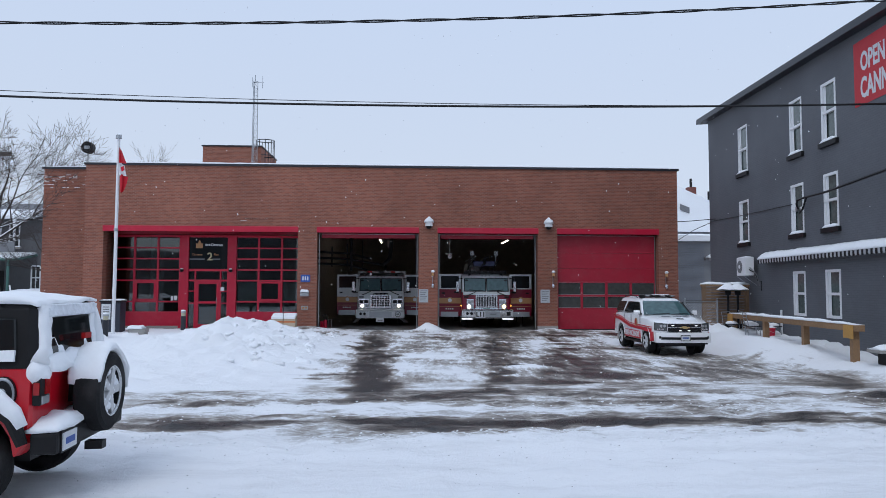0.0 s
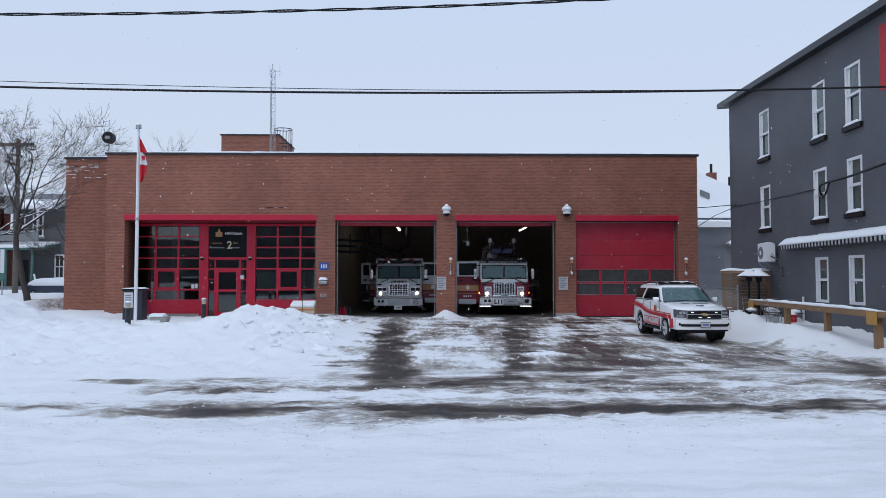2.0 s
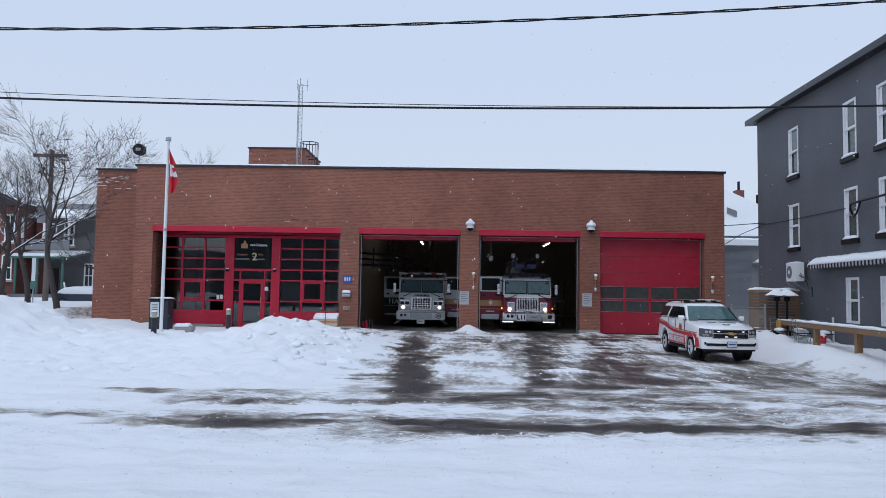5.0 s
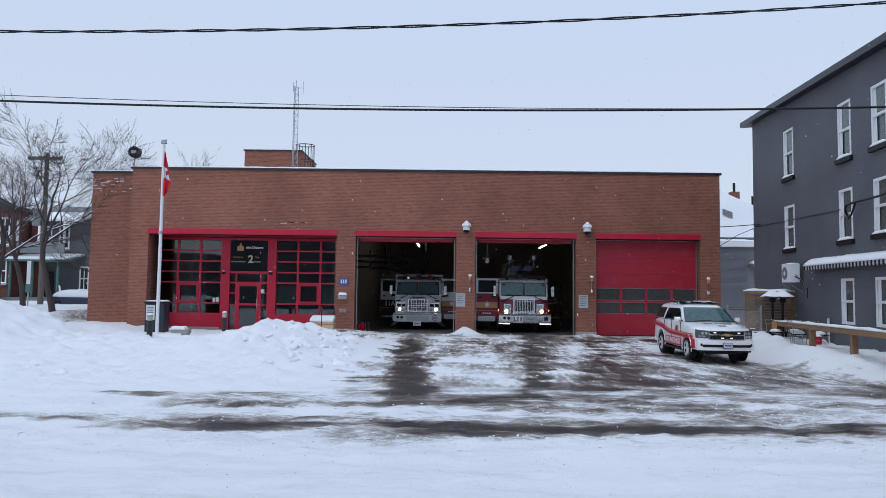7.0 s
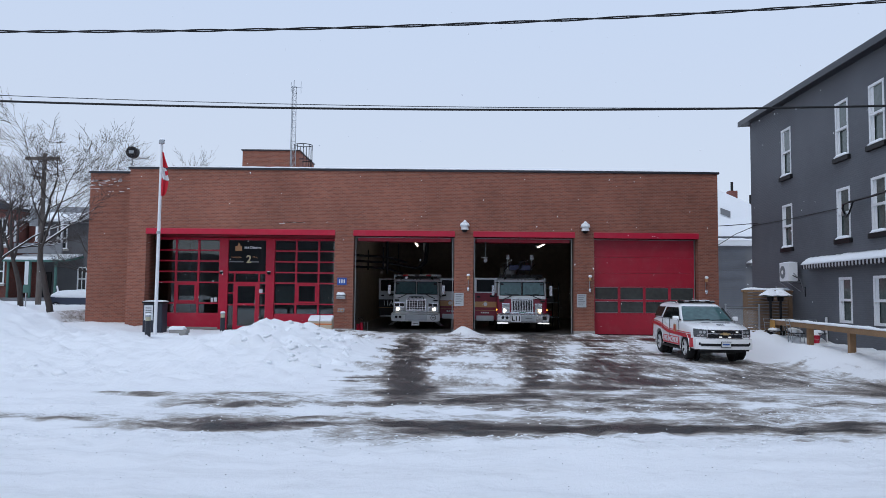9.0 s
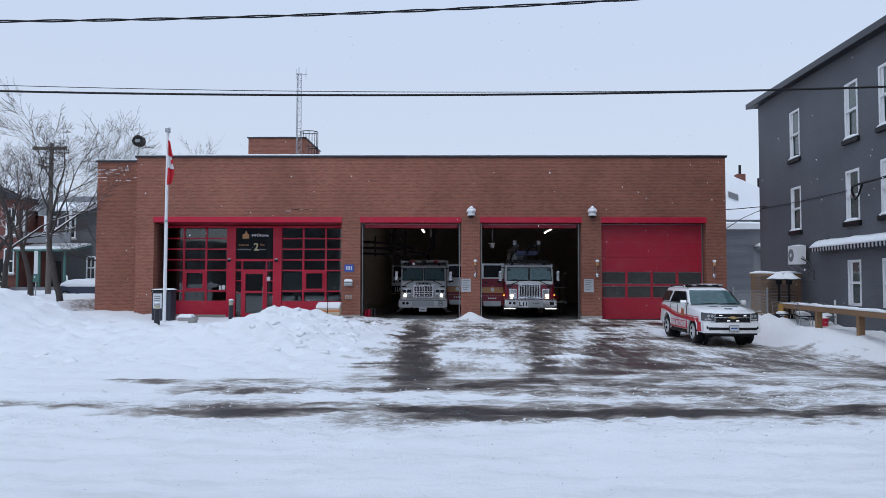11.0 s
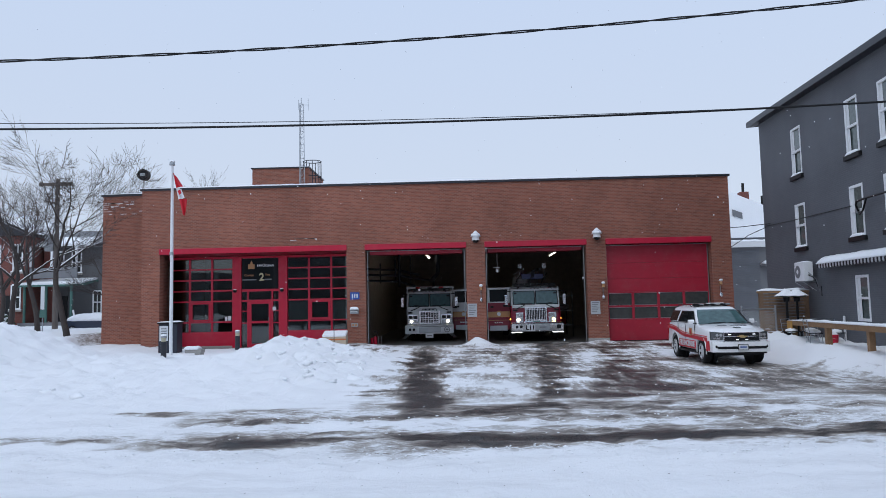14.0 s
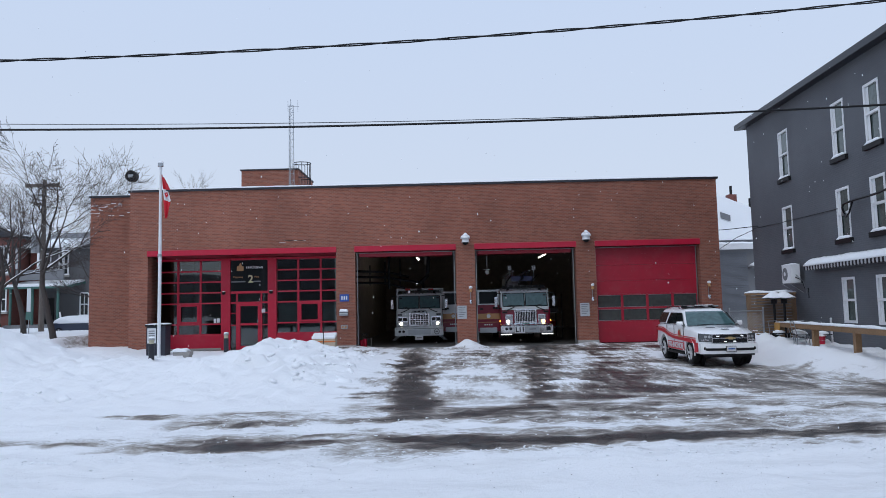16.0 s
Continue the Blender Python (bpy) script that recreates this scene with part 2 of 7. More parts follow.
AMBER = glow("amber_lamp_glow", (1.0, 0.42, 0.06), 3.0)
TUBE = glow("fluorescent_tube_glow", (1.0, 0.90, 0.76), 9.0)
LED = glow("white_led_glow", (0.95, 0.97, 1.0), 0.9)
TAILRED = mat("red_tail_lens", (0.35, 0.01, 0.012), 0.2, bump=0)
SMOKED = mat("smoked_headlamp_lens", (0.10, 0.105, 0.11), 0.06, 0.3, var=0.3, scale=14, bump=0)
LENS = mat("clear_lamp_lens", (0.45, 0.46, 0.47), 0.08, 0.4, bump=0)


# ---- builders ----
def thing(name, m=None, label="", category="", group=""):
    ob = new(name)
    ob.empty_display_size = 0.2
    if m is not None:
        ob.matrix_basis = m
    return tagged(ob, label, category, group)


def part(name, bm, material, parent, label="", smooth=False, kind=""):
    me = bpy.data.meshes.new(name)
    bmesh.ops.recalc_face_normals(bm, faces=bm.faces[:])
    bm.to_mesh(me)
    bm.free()
    if smooth:
        for f in me.polygons:
            f.use_smooth = True
    me.materials.append(material)
    ob = new(name, me)
    ob.parent = parent
    return tagged(ob, label, kind=kind)


def solo(name, bm, material, label, category, m=None, group="", kind="", smooth=False):
    ob = part(name, bm, material, None, label, smooth)
    if m is not None:
        ob.matrix_basis = m
    return tagged(ob, "", category, group, kind)


def box(x0, x1, y0, y1, z0, z1, bm=None, bevel=0.0):
    t = bmesh.new()
    bmesh.ops.create_cube(t, size=1.0)
    for v in t.verts:
        v.co = ((x0 + x1) / 2 + v.co.x * (x1 - x0), (y0 + y1) / 2 + v.co.y * (y1 - y0), (z0 + z1) / 2 + v.co.z * (z1 - z0))
    if bevel:
        bmesh.ops.bevel(t, geom=t.edges[:], offset=bevel, segments=2, affect="EDGES", profile=0.6)
    return merge(bm, t)


def merge(bm, t):
    if bm is None:
        return t
    me = bpy.data.meshes.new("tmp")
    t.to_mesh(me)
    t.free()
    bm.from_mesh(me)
    bpy.data.meshes.remove(me)
    return bm


def rod(p0, p1, r0, r1=None, n=10, bm=None):
    """A round bar from p0 to p1."""
    r1 = r0 if r1 is None else r1
    p0, p1 = Vector(p0), Vector(p1)
    t = bmesh.new()
    bmesh.ops.create_cone(t, cap_ends=True, segments=n, radius1=r0, radius2=max(r1, 1e-4), depth=(p1 - p0).length)
    q = (p1 - p0).to_track_quat("Z", "Y").to_matrix().to_4x4()
    bmesh.ops.transform(t, matrix=Matrix.Translation((p0 + p1) / 2) @ q, verts=t.verts)
    return merge(bm, t)


def ball(c, rx, ry=None, rz=None, bm=None, sub=2):
    t = bmesh.new()
    bmesh.ops.create_icosphere(t, subdivisions=sub, radius=1)
    for v in t.verts:
        v.co = (c[0] + v.co.x * rx, c[1] + v.co.y * (ry or rx), c[2] + v.co.z * (rz or rx))
    return merge(bm, t)


def prism(profile, a0, a1, axis="x", bm=None, bevel=0.0):
    """A closed outline in two axes drawn out along the third."""
    t = bmesh.new()
    put = {"x": lambda u, v, a: (a, u, v), "y": lambda u, v, a: (u, a, v), "z": lambda u, v, a: (u, v, a)}[axis]
    f0 = [t.verts.new(put(u, v, a0)) for u, v in profile]
    f1 = [t.verts.new(put(u, v, a1)) for u, v in profile]
    t.faces.new(f0), t.faces.new(f1[::-1])
    for i in range(len(f0)):
        j = (i + 1) % len(f0)
        t.faces.new((f0[j], f0[i], f1[i], f1[j]))
    if bevel:
        bmesh.ops.recalc_face_normals(t, faces=t.faces[:])
        bmesh.ops.bevel(t, geom=t.edges[:], offset=bevel, segments=2, affect="EDGES", profile=0.6)
    return merge(bm, t)


def slab(corners, thick, bm=None, bevel=0.0):
    """A flat plate with the given corners, thickened to both sides."""
    c = [Vector(p) for p in corners]
    nrm = (c[1] - c[0]).cross(c[2] - c[0]).normalized() * (thick / 2)
    t = bmesh.new()
    a, b = [t.verts.new(p + nrm) for p in c], [t.verts.new(p - nrm) for p in c]
    t.faces.new(a), t.faces.new(b[::-1])
    for i in range(len(c)):
        j = (i + 1) % len(c)
        t.faces.new((a[j], a[i], b[i], b[j]))
    if bevel:
        bmesh.ops.recalc_face_normals(t, faces=t.faces[:])
        bmesh.ops.bevel(t, geom=t.edges[:], offset=bevel, segments=1, affect="EDGES")
    return merge(bm, t)


def loft(rings, bm=None):
    """Skin rings of equal count, capped at both ends."""
    t = bmesh.new()
    rr = [[t.verts.new(p) for p in ring] for ring in rings]
    n = len(rr[0])
    for a, b in zip(rr, rr[1:]):
        for i in range(n):
            t.faces.new((a[i], a[(i + 1) % n], b[(i + 1) % n], b[i]))
    t.faces.new(rr[0][::-1]), t.faces.new(rr[-1])
    return merge(bm, t)


def tube(points, r, n=6, bm=None):
    """A bent round bar or cable through the points."""
    pts = [Vector(p) for p in points]
    rings = []
    for i, p in enumerate(pts):
        d = (pts[min(i + 1, len(pts) - 1)] - pts[max(i - 1, 0)]).normalized()
        side = d.cross(Vector((0, 0, 1)))
        side = side.normalized() if side.length > 1e-3 else Vector((1, 0, 0))
        up = side.cross(d)
        rad = r[i] if isinstance(r, (list, tuple)) else r
        rings.append([p + rad * (math.cos(a) * side + math.sin(a) * up) for a in (2 * math.pi * k / n for k in range(n))])
    return loft(rings, bm)


def words(name, text, size, m, material, parent, label="", depth=0.004, bold=0.0):
    """Lettering in the built-in font, as a mesh under its thing."""
    cu = bpy.data.curves.new(name, "FONT")
    cu.body, cu.size, cu.extrude, cu.align_x, cu.align_y = text, size, depth, "CENTER", "CENTER"
    cu.resolution_u, cu.offset = 3, bold
    tmp = bpy.data.objects.new("tmp_text", cu)
    scene.collection.objects.link(tmp)
    bpy.context.view_layer.update()
    me = bpy.data.meshes.new_from_object(tmp.evaluated_get(bpy.context.evaluated_depsgraph_get()))
    bpy.data.objects.remove(tmp)
    me.materials.clear()
    me.materials.append(material)
    ob = new(name, me)
    ob.parent = parent
    ob.matrix_basis = m
    return tagged(ob, label)


def snow_cap(x0, x1, y0, y1, z, h, seed=0, n=10, bm=None):
    """A soft uneven layer of snow on a flat top."""
    t = bmesh.new()
    nx, ny = n, max(3, int(n * (y1 - y0) / max(x1 - x0, 1e-3)) if y1 - y0 < x1 - x0 else n)
    g = []
    for i in range(nx + 1):
        row = []
        for j in range(ny + 1):
            u, v = i / nx, j / ny
            edge = min(1, 6 * min(u, 1 - u) + 0.15) * min(1, 4 * min(v, 1 - v) + 0.15)
            q = noise.noise(((x0 + u * (x1 - x0)) * 1.7 + seed, (y0 + v * (y1 - y0)) * 1.7, seed * 3.1))
            row.append(t.verts.new((x0 + u * (x1 - x0), y0 + v * (y1 - y0), z + h * math.sqrt(edge) * (1 + 0.35 * q))))
        g.append(row)
    for i in range(nx):
        for j in range(ny):
            t.faces.new((g[i][j], g[i + 1][j], g[i + 1][j + 1], g[i][j + 1]))
    ring = [g[i][0] for i in range(nx + 1)] + [g[nx][j] for j in range(1, ny + 1)] + [g[i][ny] for i in range(nx - 1, -1, -1)] + [g[0][j] for j in range(ny - 1, 0, -1)]
    low = [t.verts.new((v.co.x, v.co.y, z)) for v in ring]
    for i in range(len(ring)):
        j = (i + 1) % len(ring)
        t.faces.new((ring[i], low[i], low[j], ring[j]))
    t.faces.new(low)
    return merge(bm, t)


# ---- ground ----
def smooth(a, b, v):
    u = min(1.0, max(0.0, (v - a) / (b - a)))
    return u * u * (3 - 2 * u)


CREST_X = [-30, -19, -15.4, -14.2, -13.5, -12.9, -12.2, -10.8, -9.0, -7.4, -6.1, -4.5, -3.6, -2.6, -1.6]
CREST_Z = [1.6, 1.6, 1.48, 0.85, 0.50, 0.38, 0.32, 0.34, 0.26, 0.52, 0.94, 0.70, 0.42, 0.14, 0.0]
FLOOR = 0.12


def ground_z(x, y):
    # the driveway dips a little before it rises to the bays
    base = FLOOR * smooth(24, 32.5, y) - 0.07 * smooth(2.5, 6.0, x) * smooth(15, 19, y) * (1 - smooth(26, 31, y))
    z = base
    nz = noise.fractal((x * 0.55, y * 0.55, 3.0), 1.0, 2.0, 5)
    nf = noise.fractal((x * 2.1, y * 2.1, 9.0), 0.9, 2.0, 4)
    # ploughed bank before the entrance
    crest = float(np.interp(x, CREST_X, CREST_Z))
    up = smooth(16.3 + 0.6 * nz, 24.0, y)
    back = 1 - 0.85 * smooth(24.6, 28.5, y)
    if x < -18.8:
        back = 1 - 0.6 * smooth(25.5, 33, y)
    bank = crest * up * back
    if bank > 0.02:
        z += bank * (1 + 0.12 * nz) + 0.10 * nf * min(1, bank * 3) + 0.22 * abs(noise.noise((x * 1.7, y * 1.7, 5.0))) * min(1, bank * 2.5) + (0.11 * noise.noise((x * 2.9, y * 2.9, 2.0)) + 0.07 * abs(noise.noise((x * 4.3, y * 4.3, 6.0)))) * min(1, bank * 2.5)
    # trodden and ploughed crust in front of the bank
    if y < 22:
        ap = smooth(13.6, 15.5, y) * (1 - smooth(-4.2, -2.6, x))
        z += ap * (0.16 * abs(noise.noise((x * 1.1, y * 1.4, 8.0))) + 0.10 * noise.noise((x * 2.6, y * 2.6, 4.0)) + 0.07 * nf + 0.05 * abs(noise.noise((x * 4.5, y * 4.5, 1.0))))
    # lot beside the station and the far yards
    if y > 31 and x < -15:
        z = max(z, 0.40 + 0.1 * nz)
    # snow under the timber rail, up to the grey wall
    edge = 9.9 + 0.35 * nz
    rb = smooth(edge, edge + 1.5, x) * (0.30 + 0.08 * nz + 0.04 * nf)
    if y < 31.5:
        z += rb * (0.35 + 0.65 * smooth(4, 13, y))
    # deeper drift behind the rail
    z += 0.26 * smooth(10.2, 11.2, x) * smooth(17.5, 21.0, y) * (1 - smooth(29, 31, y)) * (1 + 0.35 * nz + 0.2 * nf)
    # packed snow and ruts on the road
    if y < 14:
        z += 0.045 * noise.noise((x * 0.35, y * 3.0, 1.0)) + 0.05 * nf + 0.03 * abs(noise.noise((x * 1.4, y * 2.6, 6.0)))
    # ridge left by the plough at the edge of the dark lane
    z += 0.05 * math.exp(-((y - 9.6 - 0.25 * nz) / 0.35) ** 2) * (0.5 + 0.5 * nf)
    # little heaps at the pier feet
    for hx, hh, hw in ((0.78, 0.34, 0.55), (6.4, 0.12, 0.6)):
        z += hh * math.exp(-((x - hx) / hw) ** 2 - ((y - 32.3) / 0.5) ** 2) * (1 + 0.4 * nf)
    z += 0.28 * math.exp(-((x - 10.9) / 0.7) ** 2 - ((y - 25.6) / 1.3) ** 2) * (1 + 0.4 * nf)
    z += 0.10 * math.exp(-((x - 3.1) / 0.9) ** 2 - ((y - 18.2) / 0.35) ** 2) * (0.8 + nf)
    return z


def line_at(y, x33, x16, width, x):
    c = x16 + (x33 - x16) * (y - 16) / 17.0
    return math.exp(-(abs((x - c) / width) ** 3))


def patch(x, y, cx, cy, rx, ry, slant=0.0):
    """A soft-edged oval, 1 in its middle; slant: how far its middle shifts in y for each metre of x."""
    return math.exp(-(abs((x - cx) / rx) ** 3 + abs((y - cy - slant * (x - cx)) / ry) ** 3))


def track(x, y, points, width):
    """A wheel track through (x, y) points."""
    best = 9.0
    for (x0, y0), (x1, y1) in zip(points, points[1:]):
        dx, dy = x1 - x0, y1 - y0
        u = min(1.0, max(0.0, ((x - x0) * dx + (y - y0) * dy) / (dx * dx + dy * dy)))
        best = min(best, math.hypot(x - x0 - u * dx, y - y0 - u * dy))
    return math.exp(-(best / width) ** 2)


DARK_PATCHES = ((-3.2, 10.75, 2.2, 0.55, 0.0, 0.9), (1.5, 10.75, 4.2, 0.66, 0.0, 1.0), (6.6, 10.8, 3.6, 0.62, -0.02, 0.92), (-6.5, 11.3, 1.3, 0.42, 0.05, 0.55), (-6.3, 13.6, 1.2, 0.28, 0.05, 0.7), (-3.8, 12.7, 1.5, 0.36, 0.08, 0.7), (0.6, 13.6, 2.6, 0.75, 0.06, 0.85), (-1.9, 16.6, 0.9, 0.45, 0.1, 0.85), (4.6, 16.7, 1.5, 1.6, 0.2, 0.75), (9.3, 18.2, 1.2, 0.5, 0.7, 0.55), (-3.3, 30.4, 0.9, 2.0, 0.0, 0.5), (-4.0, 31.8, 1.2, 0.8, 0.0, 0.5), (0.8, 29.4, 0.9, 1.3, 0.0, 0.6), (3.6, 13.2, 2.2, 0.40, -0.05, 0.55), (9.5, 12.2, 2.2, 0.5, 0.05, 0.55))
SNOW_PATCHES = ((1.2, 22.6, 0.95, 1.7, 0.8, 0.75), (0.7, 18.2, 1.0, 1.9, -0.6, 0.75), (-0.3, 12.05, 5.2, 0.38, 0.0, 0.9), (6.0, 13.3, 1.9, 0.5, -0.42, 0.85), (7.3, 27.4, 1.3, 2.0, 0.3, 0.75), (5.15, 26.0, 0.30, 4.0, 0.0, 0.55), (2.3, 15.0, 2.0, 0.42, -0.1, 0.7), (9.2, 14.4, 2.0, 0.45, 0.1, 0.7))
TYRES = (([(8.2, 21.6), (7.0, 18.6), (5.2, 15.8), (3.6, 14.3)], 0.22), ([(9.6, 21.8), (8.9, 18.8), (7.4, 16.4), (5.6, 14.6)], 0.22), ([(7.9, 32.5), (6.6, 25.0), (4.7, 18.0), (2.6, 14.0)], 0.30), ([(6.3, 32.5), (5.2, 25.0), (3.7, 18.0), (1.6, 14.2)], 0.28), ([(5.0, 33.0), (3.6, 24.0), (2.9, 18.0), (1.2, 14.0)], 0.26), ([(10.4, 22.0), (10.6, 18.0), (9.4, 14.5)], 0.25))


def bare_at(x, y):
    n1 = noise.fractal((x * 0.35, y * 0.35, 7.0), 1.0, 2.0, 4)
    n2 = noise.fractal((x * 0.9, y * 0.9, 3.0), 1.0, 2.0, 4)
    n3 = noise.fractal((x * 0.5, y * 1.6, 13.0), 0.9, 2.0, 5)
    x, y = x + 0.40 * n2 + 0.35 * n1, y + 0.55 * n3 * smooth(13.0, 18.0, y) + 0.25 * n3 + 0.30 * n1
    # the driveway and the near gutter carry brown slush; the rest is snow
    dv = smooth(12.2, 13.6, y) * smooth(-3.0, -1.6, x - 0.05 * (y - 20)) * (1 - smooth(9.2, 10.6, x - 0.12 * max(0.0, 21 - y)))
    dv *= 1 - 0.55 * smooth(33.0, 33.3, y)
    b = dv * (0.31 + 0.42 * n1 + 0.20 * n2 + 0.08 * smooth(2.0, 5.0, x))
    b = max(b, 0.34 * smooth(9.4, 10.2, y) * (1 - smooth(13.6, 15.0, y)) * smooth(-6.5, -3.0, x) * (1 + 0.8 * n1))
    b = max(b, dv * 0.92 * line_at(y, -1.95, -0.95, 0.62, x) * (1.0 + 0.35 * n3))
    b = max(b, dv * 0.80 * line_at(y, 4.05, 2.0, 0.28 + 0.022 * (y - 16), x) * (1.0 + 0.5 * n3))
    b = max(b, dv * 0.60 * line_at(y, 7.2, 3.5, 0.95, x) * (0.95 + 0.7 * n3))
    for cx, cy, rx, ry, sl, k in DARK_PATCHES:
        b = max(b, 0.78 * k * patch(x, y, cx, cy, rx, ry, sl) * (1.0 + 0.8 * n3 + 0.4 * n2))
    for cx, cy, rx, ry, sl, k in SNOW_PATCHES:
        b *= 1 - k * patch(x, y, cx, cy, rx, ry, sl) * min(1.0, max(0.0, 0.8 + 0.9 * n2))
    for pts, w in TYRES:
        b += 0.30 * track(x, y, pts, w) * (0.6 + n3) * (1 - 0.6 * b)
    # before the bay doors
    b = max(b, 0.36 * smooth(30.5, 32, y) * (1 - smooth(33.0, 33.4, y)) * smooth(-4.6, -4.0, x) * (1 - smooth(8, 11, x)))
    b = max(b, 0.30 * smooth(33.0, 34.5, y) * (1 - smooth(36, 40, y)) * smooth(-22, -19, x) * (1 - smooth(-18, -17, x)))
    for hx in (0.78, 6.4, 11.2):
        b *= 1 - 0.97 * math.exp(-((x - hx) / 0.75) ** 2 - ((y - 32.4) / 0.8) ** 2)
    return max(0.0, b * (1 - 0.9 * math.exp(-((x - 3.1) / 0.6) ** 2 - ((y - 18.3) / 0.4) ** 2)))


def build_ground():
    xs = [-2500, -900, -300, -120, -70, -45, -34] + [-28 + 0.16 * i for i in range(int(46 / 0.16) + 1)] + [22, 28, 40, 70, 120, 300, 900, 2500]
    ys = [-2500, -700, -200, -60, -25, -10, 0, 3] + [5 + 0.16 * i for i in range(int(28.6 / 0.16) + 1)] + [34.2, 35, 36, 38, 41, 45, 50, 56, 64, 75, 100, 160, 320, 900, 2500]
    bm = bmesh.new()
    l1, l2, l3 = (bm.verts.layers.float.new(k) for k in ("bare", "road", "packed"))
    g = []
    for x in xs:
        row = []
        for y in ys:
            near = -60 < x < 60 and -10 < y < 70
            inside = -15.1 < x < 12.7 and y > 33.05
            v = bm.verts.new((x, y, (0.02 if inside else ground_z(x, y)) if near else 0.0))
            v[l1] = bare_at(x, y) if -29 < x < 19 and 4 < y < 45 else 0.0
            v[l2] = 1 - smooth(14.0, 17.0, y)
            v[l3] = 1 - smooth(14.5, 18.5, y + (3 if x < -3 else -6 if x < 9.5 else 2))
            row.append(v)
        g.append(row)
    for i in range(len(xs) - 1):
        for j in range(len(ys) - 1):
            bm.faces.new((g[i][j], g[i + 1][j], g[i + 1][j + 1], g[i][j + 1]))
    ob = solo("ground", bm, ground_mat(), "packed snow over wet asphalt with ploughed banks and tyre tracks", "ground", kind="structure", smooth=True)
    return ob


build_ground()


# ---- fire station ----
FY, GY, TOP = 33.0, 34.6, 7.9
PIERS = [(-15.2, -14.32), (-5.36, -4.46), (0.31, 1.22), (5.99, 6.92), (11.83, 12.77)]
BEAM = 4.68


def build_station():
    st = thing("fire_station", None, "single-storey red-brown brick fire station with red doors", "fire station")
    bm = bmesh.new()
    for x0, x1 in PIERS:
        part("pier", box(x0, x1, FY, FY + 0.45, 0.0, BEAM), BRICK, st)
    box(-15.2, 12.77, FY, FY + 0.45, BEAM, TOP - 0.12, bm)
    part("front_wall", bm, BRICK, st, "red-brown brick wall above the openings")
    part("concrete_plinth", box(-5.38, -4.44, FY - 0.03, FY + 0.3, 0.0, 0.30), CONCRETE, st)
    for x0, x1 in PIERS[2:]:
        part("concrete_plinth", box(x0 - 0.02, x1 + 0.02, FY - 0.03, FY + 0.3, 0.0, 0.30), CONCRETE, st)
    # side and rear walls, set-back wing
    part("side_wall", box(12.32, 12.77, FY + 0.45, 56, 0, TOP - 0.12), BRICK, st)
    part("side_wall", box(-15.2, -14.75, FY + 0.45, 56, 0, TOP - 0.12), BRICK, st)
    part("rear_wall", box(-15.2, 12.77, 56, 56.4, 0, TOP - 0.12), BRICK, st)
    part("wing_wall", box(-17.72, -15.2, FY + 1.22, 50, 0, TOP - 0.14), BRICK, st, "set-back brick wing with snow caught on its courses")
    bm = bmesh.new()
    box(-15.28, 12.85, FY - 0.07, FY + 0.5, TOP - 0.12, TOP - 0.02, bm, 0.01)
    part("parapet_cap", bm, DARKMETAL, st, "dark metal parapet flashing")
    part("parapet_cap", box(-17.8, -15.28, FY + 1.15, FY + 1.7, TOP - 0.14, TOP - 0.04, None, 0.01), DARKMETAL, st)
    part("snow_ridge", snow_cap(-15.25, 12.3, FY - 0.07, FY + 0.45, TOP - 0.02, 0.085, 2, 70), SNOW, st)
    part("snow_ridge", snow_cap(-17.75, -15.3, FY + 1.2, FY + 1.65, TOP - 0.04, 0.06, 4, 14), SNOW, st)
    part("roof", box(-15, 12.5, FY + 0.45, 56, 7.2, 7.4), SNOW, st, "flat snow-covered roof")
    part("roof", box(-17.5, -15.1, FY + 1.7, 50, 7.2, 7.38), SNOW, st)
    # snow stuck to the wing's courses
    rnd = random.Random(5)
    bm = bmesh.new()
    for i in range(46):
        z = 7.62 - 0.068 * rnd.choice((2, 3, 3, 4, 4, 5, 6, 7, 9, 11)) - 0.02
        x = -17.70 + (rnd.random() ** 1.5) * 2.2
        w = rnd.uniform(0.06, 0.28)
        box(x, min(x + w, -15.3), FY + 1.205, FY + 1.23, z, z + 0.022, bm)
    part("snow_dust", bm, SNOW, st, "dashes of snow on brick courses", kind="stuff")
    bm = bmesh.new()
    for i in range(9):
        x, z = rnd.uniform(-8.2, -6.8), 5.22 + rnd.choice((0, 0.068))
        box(x, x + rnd.uniform(0.1, 0.4), FY - 0.012, FY + 0.01, z, z + 0.015, bm)
    part("snow_dust", bm, SNOW, st, "", kind="stuff")
    # red lintel beams
    for x0, x1 in ((-14.32, -5.36), (-4.46, 0.31), (1.22, 5.99), (6.92, 11.83)):
        b = part("lintel", box(x0 - 0.02, x1 + 0.02, FY - 0.06, FY + 0.3, BEAM, BEAM + 0.27, None, 0.012), RED, st, "red enamelled steel lintel")
    # pale door tracks at the bay jambs
    for x in (-4.40, 0.24, 1.29, 5.92, 6.98, 11.76):
        part("door_track", box(x - 0.018, x + 0.018, FY + 0.36, FY + 0.44, FLOOR, BEAM - 0.03), STEEL, st)
    for x0, x1 in ((-4.46, 0.31), (1.22, 5.99), (6.92, 11.83)):
        part("head_seal", box(x0, x1, FY + 0.34, FY + 0.40, BEAM - 0.055, BEAM - 0.03), STEEL, st)
